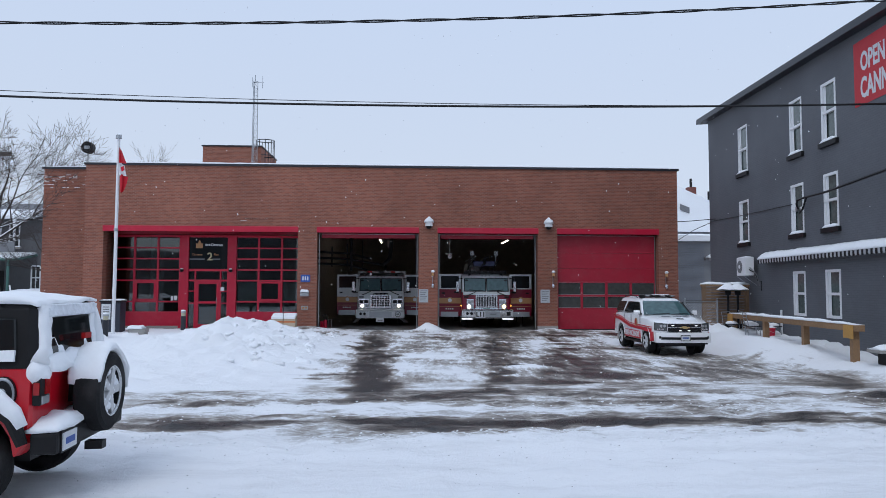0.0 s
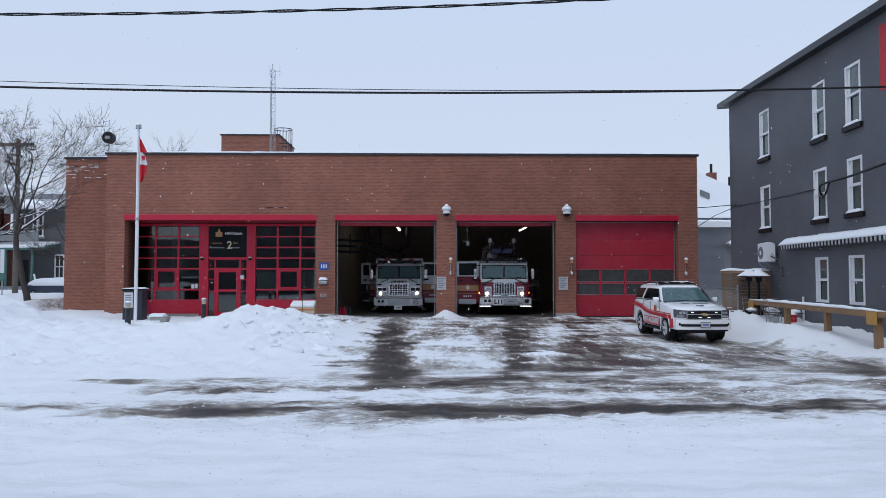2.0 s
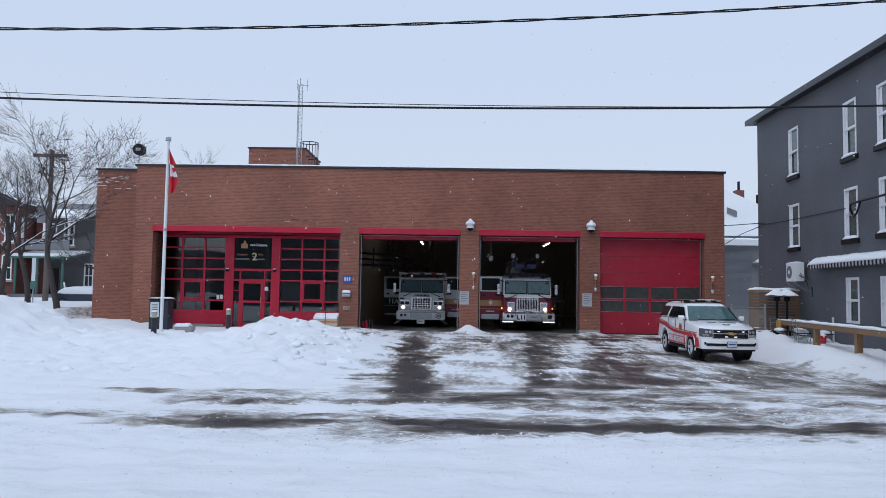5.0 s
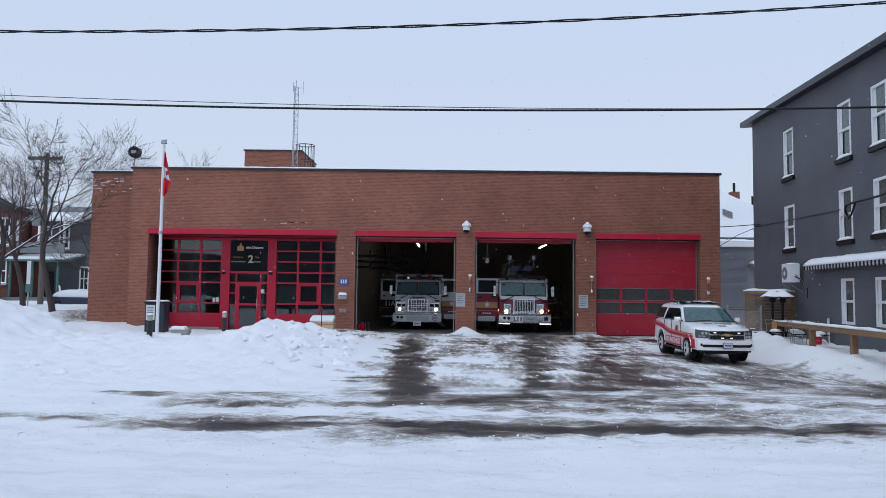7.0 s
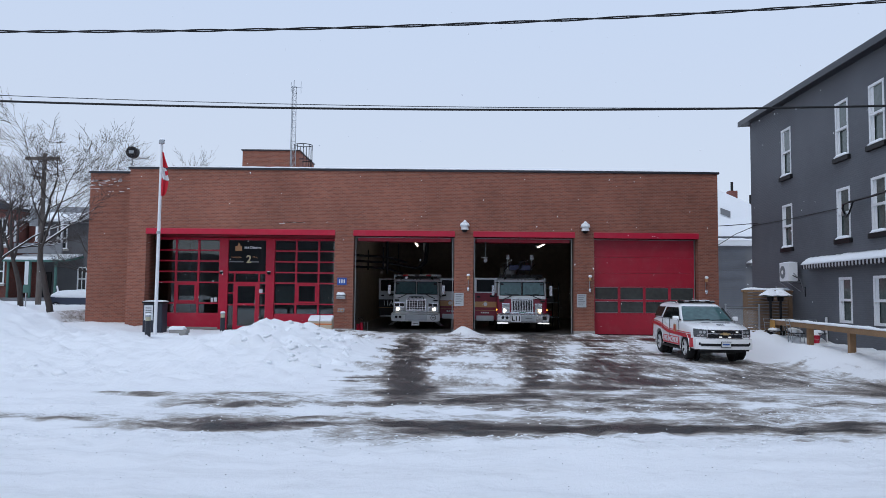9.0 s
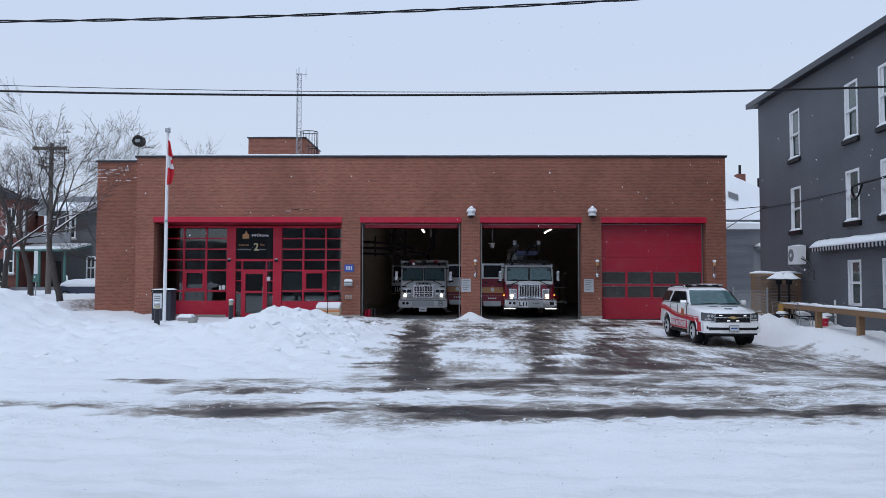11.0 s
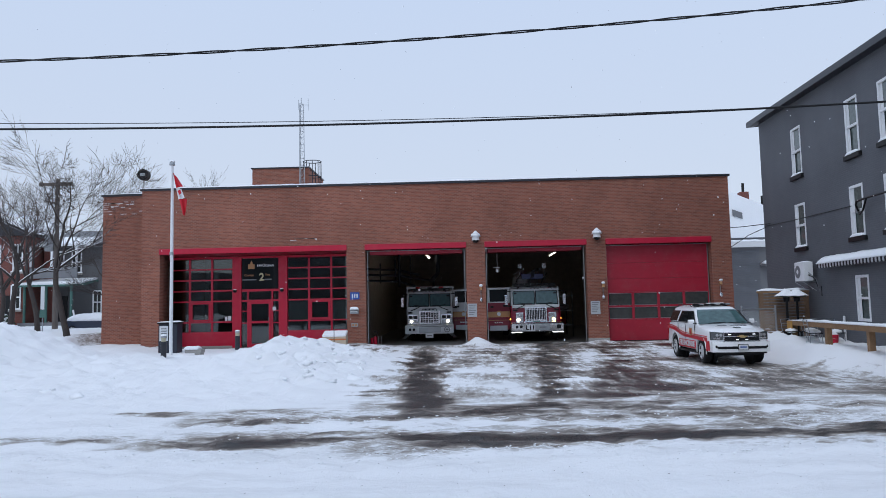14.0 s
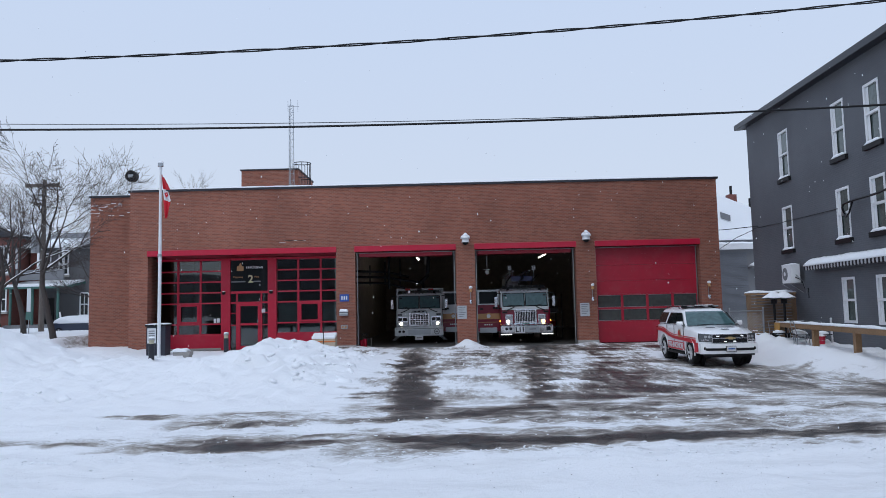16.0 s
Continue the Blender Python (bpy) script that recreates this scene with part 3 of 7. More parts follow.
    # raised doors folded under the ceiling of the open bays
    for x0, x1 in ((-4.3, 0.15), (1.38, 5.83)):
        part("raised_door", box(x0, x1, FY + 0.5, FY + 4.6, BEAM + 0.02, BEAM + 0.08), REDDOOR, st)
        part("door_edge", box(x0, x1, FY + 0.40, FY + 0.48, BEAM - 0.22, BEAM + 0.02, None, 0.01), REDDOOR, st)
    build_bay_door(st)
    build_entry(st)
    # bay interior
    part("bay_floor", box(-14.7, 12.3, FY - 0.02, 56, 0.0, FLOOR), BAYFLOOR, st)
    part("bay_wall", box(-5.4, -5.1, FY + 0.45, 56, FLOOR, 7.0), INTERIOR, st)
    part("bay_wall", box(12.1, 12.3, FY + 0.45, 55.8, FLOOR, 7.0), INTERIOR, st)
    part("bay_wall", box(-5.1, 12.1, 55.6, 55.9, FLOOR, 7.0), INTERIOR, st)
    part("bay_wall", box(-14.7, -5.4, 40.0, 40.2, FLOOR, 7.0), INTERIOR, st)
    part("bay_ceiling", box(-14.7, 12.3, FY + 0.45, 56, 6.7, 6.8), INTERIOR, st)
    part("soffit", box(-14.32, -5.36, FY + 0.3, GY + 0.3, BEAM, BEAM + 0.1), REDDOOR, st)
    # roof penthouse
    bm = bmesh.new()
    box(-11.05, -8.0, 37.0, 41, 7.3, 9.52, bm)
    part("penthouse", bm, BRICK, st, "brick roof penthouse with snowy cap")
    part("penthouse_cap", box(-11.11, -7.94, 36.94, 41.06, 9.52, 9.58), DARKMETAL, st)
    part("penthouse_snow", snow_cap(-11.05, -8.0, 37.0, 41, 9.58, 0.07, 3, 14), SNOW, st)
    return st


def build_bay_door(st):
    """The closed sectional door: plain panels with two rows of lights."""
    x0, x1, y = 6.98, 11.77, FY + 0.38
    zs = [FLOOR, 1.12, 1.75, 2.42, 3.05, 3.80, BEAM]
    n = 4
    cw = (x1 - x0) / n
    for k, (a, b) in enumerate(zip(zs, zs[1:])):
        if k in (1, 2):
            bm = bmesh.new()
            box(x0, x1, y, y + 0.05, a, a + 0.06, bm), box(x0, x1, y, y + 0.05, b - 0.06, b, bm)
            for i in range(n + 1):
                c = x0 + i * cw
                box(max(x0, c - 0.06), min(x1, c + 0.06), y, y + 0.05, a + 0.06, b - 0.06, bm)
            sec = part("door_section", bm, REDDOOR, st, "red door section with a row of lights")
            for i in range(n):
                q = part("door_light", box(x0 + i * cw + 0.06, x0 + (i + 1) * cw - 0.06, y + 0.02, y + 0.03, a + 0.06, b - 0.06), DOORGLASS, sec)
                bm = bmesh.new()
                c0, c1 = x0 + i * cw + 0.06, x0 + (i + 1) * cw - 0.06
                box(c0, c1, y - 0.012, y, a + 0.05, a + 0.065, bm)
                part("light_bead", bm, STEEL, sec), part("light_bead", box(c0, c1, y - 0.012, y, b - 0.065, b - 0.05), STEEL, sec)
        else:
            bm = box(x0, x1, y, y + 0.05, a + 0.004, b - 0.004, None, 0.006)
            for r in range(1, 5 if k else 3):
                zz = a + (b - a) * r / (5 if k else 3)
                box(x0, x1, y - 0.004, y + 0.002, zz - 0.006, zz + 0.006, bm)
            part("door_section", bm, REDDOOR, st, "plain red insulated door section")
    part("door_seal", box(x0, x1, y - 0.01, y + 0.06, FLOOR - 0.02, FLOOR + 0.03), BLACK, st)


def gx(px):
    """Entry glazing: across."""
    return -14.37 + (px - 97) * (9.0 / 927.0)


def gz(py):
    """Entry glazing: height."""
    return 4.60 - (py - 80) * (4.48 / 505.0)


def build_entry(st):
    y0, y1 = GY - 0.05, GY + 0.07

    def bar(x0, x1, z1, z0, name="mullion", d=0.0):
        part(name, box(gx(x0), gx(x1), y0 - d, y1, gz(z0), gz(z1), None, 0.008), RED, st)

    def pane(x0, x1, za, zb):
        q = part("pane", box(gx(x0), gx(x1), GY, GY + 0.012, gz(zb), gz(za)), PANE, st)
        q.visible_shadow = False

    bar(80, 1040, 76, 88, "head_rail")
    for side in ((97, 190, 305, 412), (695, 805, 920, 1030)):
        xs = side
        rows = (88, 147, 207, 267, 326, 442, 500)
        for i, x in enumerate(xs[1:-1] if side[0] > 600 else xs[1:-1]):
            bar(x - 5, x + 5, 88, 500)
        for r in rows[1:-1]:
            bar(xs[0], xs[-1], r - 4, r + 4, "glazing_bar", -0.004)
        bar(xs[0], xs[-1], 496, 503, "sill_rail")
        for i in range(3):
            for a, b in zip(rows, rows[1:]):
                pane(xs[i] + 4, xs[i + 1] - 4, a + 4, b - 4)
        # opening light in the middle column
        a, b = xs[1] + 5, xs[2] - 5
        bm = bmesh.new()
        for q in ((a, a + 11, 331, 437), (b - 11, b, 331, 437), (a + 11, b - 11, 331, 341), (a + 11, b - 11, 427, 437)):
            box(gx(q[0]), gx(q[1]), y0 - 0.03, y0, gz(q[3]), gz(q[2]), bm)
        part("sash", bm, RED, st, "red opening window sash")
        part("kick_panel", box(gx(xs[0] - 10), gx(xs[-1]), y0, y1, FLOOR + 0.10, gz(503), None, 0.01), RED, st, "plain red panel below the glazing")
        part("sill_base", box(gx(xs[0] - 10), gx(xs[-1]), y0 - 0.04, y1, FLOOR, FLOOR + 0.10), CONCRETE, st)
        # grey blinds behind the right-hand lower row
        if side[0] > 600:
            for i in (0, 2):
                part("blind", box(gx(xs[i] + 6), gx(xs[i + 1] - 6), GY + 0.06, GY + 0.07, gz(438), gz(330)), GREYPAINT, st, "grey window blind")
    bar(412, 458, 80, 590, "post", 0.05)
    bar(650, 695, 80, 590, "post", 0.05)
    part("pane", box(gx(458), gx(650), GY, GY + 0.012, gz(262), gz(88)), TINT, st, "dark sign pane over the door")
    bar(458, 650, 262, 275, "transom")
    bar(487, 495, 275, 590), bar(612, 620, 275, 590)
    bar(458, 650, 321, 331, "transom")
    for a, b in ((458, 487), (495, 612), (620, 650)):
        pane(a, b, 275, 321)
    for z in (384, 450):
        bar(458, 487, z - 3, z + 3, "glazing_bar"), bar(620, 650, z - 3, z + 3, "glazing_bar")
    pane(458, 487, 331, 590), pane(620, 650, 331, 590)
    door = part("door", box(gx(495), gx(612), y0 - 0.01, y0 + 0.05, gz(345), gz(331)), RED, st, "red glazed entrance door")
    bm = bmesh.new()
    for q in ((495, 509, 345, 585), (598, 612, 345, 585), (509, 598, 440, 452), (509, 598, 565, 585)):
        box(gx(q[0]), gx(q[1]), y0 - 0.01, y0 + 0.05, gz(q[3]), gz(q[2]), bm)
    part("stile", bm, RED, door)
    for za, zb in ((345, 440), (452, 565)):
        q = part("door_glass", box(gx(509), gx(598), GY, GY + 0.01, gz(zb), gz(za)), PANE, door)
        q.visible_shadow = False
    part("door_handle", tube([(gx(601), y0 - 0.06, gz(420)), (gx(601), y0 - 0.09, gz(430)), (gx(601), y0 - 0.09, gz(460)), (gx(601), y0 - 0.06, gz(470))], 0.016), CHROME, door, "steel pull handle")
    part("notice", box(gx(618), gx(636), y0 - 0.012, y0 - 0.004, gz(383), gz(362)), SIGNWHITE, st, "small white notice")
    part("notice", box(gx(372), gx(384), GY - 0.02, GY - 0.012, gz(436), gz(412)), SIGNWHITE, st)
    part("notice", box(gx(388), gx(403), GY - 0.02, GY - 0.012, gz(434), gz(410)), SIGNWHITE, st)
    # wall lamps on the posts
    for x in (428, 669):
        lp = part("lamp", ball((gx(x), y0 - 0.14, gz(270)), 0.10, 0.09, 0.09), BLACK, st, "small dark globe lamp")
        part("lamp_snow", ball((gx(x), y0 - 0.14, gz(264)), 0.09, 0.08, 0.04), SNOW, lp)
    # lettering on the sign pane
    up = GY - 0.02
    words("sign_letters", "2", 0.52, pose(gx(561), up, gz(196), 90), SIGNGOLD, st, "white station numeral", bold=0.012)
    words("sign_letters", "Ottawa", 0.19, pose(gx(594), up, gz(129), 90), SIGNWHITE, st, bold=0.005)
    bm = bmesh.new()
    for i in range(3):
        box(gx(537 + i * 9), gx(543 + i * 9), up, up + 0.01, gz(135), gz(124), bm)
    part("sign_mark", bm, SIGNWHITE, st)
    words("sign_letters", "Caserne", 0.15, pose(gx(497), up, gz(183), 90), GOLD, st)
    words("sign_letters", "Fire", 0.15, pose(gx(592), up, gz(183), 90), GOLD, st)
    part("sign_bar", box(gx(460), gx(534), up, up + 0.01, gz(212), gz(205)), GREYPAINT, st)
    part("sign_bar", box(gx(574), gx(612), up, up + 0.01, gz(212), gz(205)), GREYPAINT, st)
    # crest: a plain tower shape
    cr = [(gx(490), gz(148)), (gx(524), gz(148)), (gx(524), gz(122)), (gx(516), gz(122)), (gx(513), gz(112)), (gx(508), gz(102)), (gx(503), gz(112)), (gx(500), gz(122)), (gx(490), gz(122))]
    part("crest", prism(cr, up, up + 0.01, "y"), GOLD, st, "plain gold crest")


build_station()


def build_roof_gear():
    mast = thing("antenna_mast", pose(-8.32, 36.75, 7.4), "tall galvanised lattice radio mast on the roof", "antenna")
    h, w = 5.55, 0.17
    legs = [(w, 0), (-w * 0.5, w * 0.87), (-w * 0.5, -w * 0.87)]
    for a in legs:
        part("leg", rod((*a, 0), (a[0] * 0.75, a[1] * 0.75, h), 0.018, None, 6), STEEL, mast)
    bm = bmesh.new()
    n = 15
    for i in range(n):
        z0, z1 = h * i / n, h * (i + 1) / n
        for k in range(3):
            a, b = legs[k], legs[(k + 1) % 3]
            rod((a[0] * 0.9, a[1] * 0.9, z0), (b[0] * 0.9, b[1] * 0.9, z1), 0.009, None, 4, bm)
            rod((a[0] * 0.9, a[1] * 0.9, z1), (b[0] * 0.9, b[1] * 0.9, z1), 0.009, None, 4, bm)
    part("lattice", bm, STEEL, mast)
    bm = rod((0, 0, h), (0, 0, h + 0.35), 0.02, None, 6)
    rod((-0.15, 0, h - 0.3), (-0.15, 0, h + 0.25), 0.012, None, 5, bm)
    rod((0.38, 0, h - 0.35), (0.38, 0, h + 0.30), 0.012, None, 5, bm)
    rod((-0.15, 0, h - 0.05), (0.45, 0, h - 0.05), 0.012, None, 5, bm)
    part("aerial", bm, STEEL, mast)
    cage = thing("ladder_cage", pose(-7.88, 37.4, 7.4), "round steel safety cage over a roof ladder", "ladder")
    for k in range(9):
        a = math.pi * 2 * k / 9
        part("cage_bar", rod((0.48 * math.cos(a), 0.4 * math.sin(a), 0), (0.48 * math.cos(a), 0.4 * math.sin(a), 2.55), 0.02, None, 5), DARKMETAL, cage)
    for z in (0.1, 0.9, 1.7, 2.53):
        ring = [(0.48 * math.cos(2 * math.pi * k / 18), 0.4 * math.sin(2 * math.pi * k / 18), z) for k in range(19)]
        part("cage_hoop", tube(ring, 0.024, 5), DARKMETAL, cage)
    sir = thing("roof_siren", pose(-17.05, 37.2, 7.35), "round black siren speaker on a thin roof mast", "siren")
    part("pole", rod((0, 0, 0), (0, 0, 2.5), 0.03, None, 6), STEEL, sir)
    bm = rod((0, -0.16, 2.05), (0, 0.16, 2.05), 0.31, None, 20)
    part("drum", bm, BLACK, sir, "round black speaker drum")
    part("drum_mark", box(-0.13, 0.13, -0.18, -0.16, 1.97, 2.13), STEEL, sir)
    part("aerial", rod((0, 0, 2.5), (0, 0, 3.0), 0.012, None, 5), STEEL, sir)


def build_wall_gear():
    for x in (0.79, 6.47):
        d = thing("security_camera", pose(x, FY - 0.2, 5.0), "white dome camera capped with snow on the brick", "camera")
        part("arm", box(-0.04, 0.04, 0, 0.21, 0.10, 0.18), WHITETRIM, d)
        part("housing", rod((0, 0, 0), (0, 0, 0.2), 0.19, 0.16, 14), WHITETRIM, d)
        part("dome", ball((0, 0, 0.0), 0.15, 0.15, 0.13), BLACK, d, "dark lens dome")
        bm = rod((0, 0, 0.17), (0, 0, 0.30), 0.24, 0.20, 16)
        rod((0, 0, 0.30), (0, 0, 0.40), 0.20, 0.07, 16, bm)
        ball((0, 0, 0.40), 0.075, 0.075, 0.06, bm)
        part("snow", bm, SNOW, d, smooth=True)
    for x in (0.98, 6.70, 12.15):
        d = thing("wall_lamp", pose(x, FY, 2.75), "small brass signal lamp and bell on the pier", "lamp", "signal lamps")
        part("bracket", box(-0.03, 0.03, -0.16, 0, -0.03, 0.05), GOLD, d)
        part("lamp_body", rod((0, -0.14, -0.08), (0, -0.14, 0.1), 0.07, 0.04, 10), GOLD, d)
        part("lamp_snow", ball((0, -0.14, 0.12), 0.09, 0.08, 0.07), SNOW, d)
        part("conduit", rod((0, -0.02, -0.1), (0, -0.02, -0.5), 0.015, None, 5), STEEL, d)
        part("bell", ball((0, -0.08, -0.55), 0.075, 0.07, 0.11), CHROME, d, "pale metal bell")
    for x in (0.55, 6.32):
        d = thing("parking_sign", pose(x, FY - 0.015, 1.72), "white parking notice with small print on the pier", "sign", "pier notices")
        part("panel", box(-0.22, 0.22, -0.012, 0, -0.31, 0.31, None, 0.004), NOTICE, d)
        bm = bmesh.new()
        for i in range(6):
            box(-0.16, 0.17 - 0.05 * (i % 3), -0.016, -0.012, 0.22 - 0.085 * i, 0.25 - 0.085 * i, bm)
        part("print_bars", bm, GREYPAINT, d)
    d = thing("number_plate_sign", pose(-4.98, FY - 0.012, 2.52), "blue enamel plate with a white mark", "sign")
    part("plate", box(-0.22, 0.22, -0.015, 0, -0.17, 0.17, None, 0.004), BLUE, d)
    bm = bmesh.new()
    for i in (-1, 0, 1):
        box(i * 0.11 - 0.03, i * 0.11 + 0.03, -0.02, -0.015, -0.09, 0.09, bm)
    part("bars", bm, SIGNWHITE, d)
    d = thing("drop_box", pose(-5.0, FY, 1.82), "grey steel wall box with snow on top", "box")
    part("body", prism([(0, -0.14), (0, 0.05), (-0.12, 0.05), (-0.2, -0.03), (-0.17, -0.14)], -0.2, 0.2, "x", None, 0.01), STEEL, d)
    part("snow", snow_cap(-0.2, 0.2, -0.2, 0, 0.05, 0.13, 1, 8), SNOW, d, smooth=True)
    d = thing("hose_connection", pose(-5.0, FY, 1.15), "brass twin hose connection caps on the pier", "valve")
    for i in (-1, 1):
        part("cap", rod((i * 0.07, -0.09, 0), (i * 0.07, 0, 0), 0.05, None, 10), GOLD, d)
    part("plate", box(-0.16, 0.16, -0.02, 0, -0.09, 0.09), STEEL, d)


build_roof_gear()
build_wall_gear()


# ---- vehicles: each has its nose towards its own -y ----
def rough(bm, amp, freq):
    """Break up a snow surface with noise."""
    for v in bm.verts:
        q = v.co * freq
        v.co += Vector((noise.noise(q), noise.noise(q + Vector((7, 1, 3))), noise.noise(q + Vector((2, 9, 4))))) * amp
    return bm


def wheel(parent, x, y, z, r, w, rim=None, spokes=6, out=-1, snow=False):
    """A tyre with a dished rim; out: the side (of x) that faces outwards."""
    prof = [(r * 0.60, -w * 0.5), (r * 0.90, -w * 0.5), (r * 0.985, -w * 0.40), (r, -w * 0.2), (r, w * 0.2), (r * 0.985, w * 0.40), (r * 0.90, w * 0.5), (r * 0.60, w * 0.5)]
    n = 32
    t = bmesh.new()
    rings = [[t.verts.new((px, pr * math.cos(2 * math.pi * k / n), pr * math.sin(2 * math.pi * k / n))) for pr, px in prof] for k in range(n)]
    for k in range(n):
        a, b = rings[k], rings[(k + 1) % n]
        for i in range(len(prof)):
            j = (i + 1) % len(prof)
            t.faces.new((a[i], a[j], b[j], b[i]))
    ty = part("tyre", t, RUBBER, parent, smooth=False)
    ty.matrix_basis = pose(x, y, z)
    m = rim or ALLOY
    bm = rod((out * w * 0.10, 0, 0), (out * w * 0.16, 0, 0), r * 0.60, None, 28)
    part("rim_dish", bm, BLACK, ty)
    bm = rod((out * w * 0.16, 0, 0), (out * w * 0.44, 0, 0), r * 0.15, r * 0.12, 14)
    for k in range(spokes):
        a = 2 * math.pi * k / spokes
        d = Vector((0, math.cos(a), math.sin(a)))
        side = Vector((0, -math.sin(a), math.cos(a))) * r * 0.085
        o = Vector((out * w * 0.36, 0, 0))
        slab([o + d * r * 0.08 - side, o + d * r * 0.08 + side, o + d * r * 0.6 + side * 1.2, o + d * r * 0.6 - side * 1.2], w * 0.14, bm)
    for k in range(28):
        a, b = 2 * math.pi * k / 28, 2 * math.pi * (k + 1) / 28
        rod((out * w * 0.46, r * 0.62 * math.cos(a), r * 0.62 * math.sin(a)), (out * w * 0.46, r * 0.62 * math.cos(b), r * 0.62 * math.sin(b)), r * 0.035, None, 5, bm)
    part("rim", bm, m, ty)
    if snow:
        bm = bmesh.new()
        rnd = random.Random(int(r * 100))
        for k in range(22):
            a, q = rnd.uniform(0, 6.28), rnd.uniform(0.1, 0.56) * r
            ball((out * w * 0.30, q * math.cos(a), q * math.sin(a)), w * 0.16, rnd.uniform(0.03, 0.07), rnd.uniform(0.03, 0.06), bm, 1)
        part("rim_snow", bm, SNOW, ty, "packed snow in the rim", smooth=True)
    return ty


def arch(cy, r, z0, n=9):
    """The wheel-arch part of a side outline, front to rear (y, z)."""
    return [(cy - r * math.cos(math.pi * k / n), z0 + abs(r) * math.sin(math.pi * k / n)) for k in range(n + 1)]


def shell(profile, w, e, k, cx=0.0):
    """A body drawn out across x with softly turned-in sides. profile: (y, z)."""
    my, mz = sum(p[0] for p in profile) / len(profile), sum(p[1] for p in profile) / len(profile)
    t = bmesh.new()
    rows = []
    for x, s in ((-w, k), (-w + e, 1 - (1 - k) * 0.25), (-w + 3 * e, 1.0), (w - 3 * e, 1.0), (w - e, 1 - (1 - k) * 0.25), (w, k)):
        rows.append([t.verts.new((cx + x, my + (p[0] - my) * s, mz + (p[1] - mz) * s)) for p in profile])
    n = len(profile)
    for a, b in zip(rows, rows[1:]):
        for i in range(n):
            t.faces.new((a[i], a[(i + 1) % n], b[(i + 1) % n], b[i]))
    t.faces.new(rows[0][::-1]), t.faces.new(rows[-1])
    t.normal_update()
    bmesh.ops.triangulate(t, faces=[f for f in t.faces if len(f.verts) > 4], ngon_method="EAR_CLIP")
    return t


def carve(bm, cutters):
    """The solid less the cutters, worked out once."""
    a, b = bpy.data.meshes.new("tmp"), bpy.data.meshes.new("tmp")
    bmesh.ops.recalc_face_normals(bm, faces=bm.faces[:])
    bmesh.ops.recalc_face_normals(cutters, faces=cutters.faces[:])
    bm.to_mesh(a), cutters.to_mesh(b)
    bm.free(), cutters.free()
    oa, ob = bpy.data.objects.new("tmp", a), bpy.data.objects.new("tmp", b)
    scene.collection.objects.link(oa), scene.collection.objects.link(ob)
    md = oa.modifiers.new("cut", "BOOLEAN")
    md.operation, md.object, md.solver = "DIFFERENCE", ob, "EXACT"
    bpy.context.view_layer.update()
    me = bpy.data.meshes.new_from_object(oa.evaluated_get(bpy.context.evaluated_depsgraph_get()))
    out = bmesh.new()
    out.from_mesh(me)
    bpy.data.objects.remove(oa), bpy.data.objects.remove(ob)
    for m in (a, b, me):
        bpy.data.meshes.remove(m)
    return out


def sheet(place, nu, nv, thick):
    """A curved plate: place(u, v) for u, v in 0..1, thickened backwards along +y."""
    t = bmesh.new()
    lay = []
    for d in (0.0, thick):
        lay.append([[t.verts.new(Vector(place(i / nu, j / nv)) + Vector((0, d, 0))) for j in range(nv + 1)] for i in range(nu + 1)])
    for k, g in enumerate(lay):
        for i in range(nu):
            for j in range(nv):
                t.faces.new((g[i][j], g[i + 1][j], g[i + 1][j + 1], g[i][j + 1]))
    a, b = lay
    for i in range(nu):
        for j in (0, nv):
            t.faces.new((a[i][j], a[i + 1][j], b[i + 1][j], b[i][j]))
    for j in range(nv):
        for i in (0, nu):
            t.faces.new((a[i][j], a[i][j + 1], b[i][j + 1], b[i][j]))
    return t


def turned(part_ob, angle=35):
    """Smooth shading with the sharp edges kept."""
    part_ob.data.shade_smooth()
    bm = bmesh.new()
    bm.from_mesh(part_ob.data)
    for e in bm.edges:
        e.smooth = not (len(e.link_faces) == 2 and e.calc_face_angle(0) > math.radians(angle))
    bm.to_mesh(part_ob.data)
    bm.free()
    return part_ob


def bow(x):
    """How far the nose lies behind its middle, at x across."""
    return 0.10 * abs(x / 0.9) ** 2.2


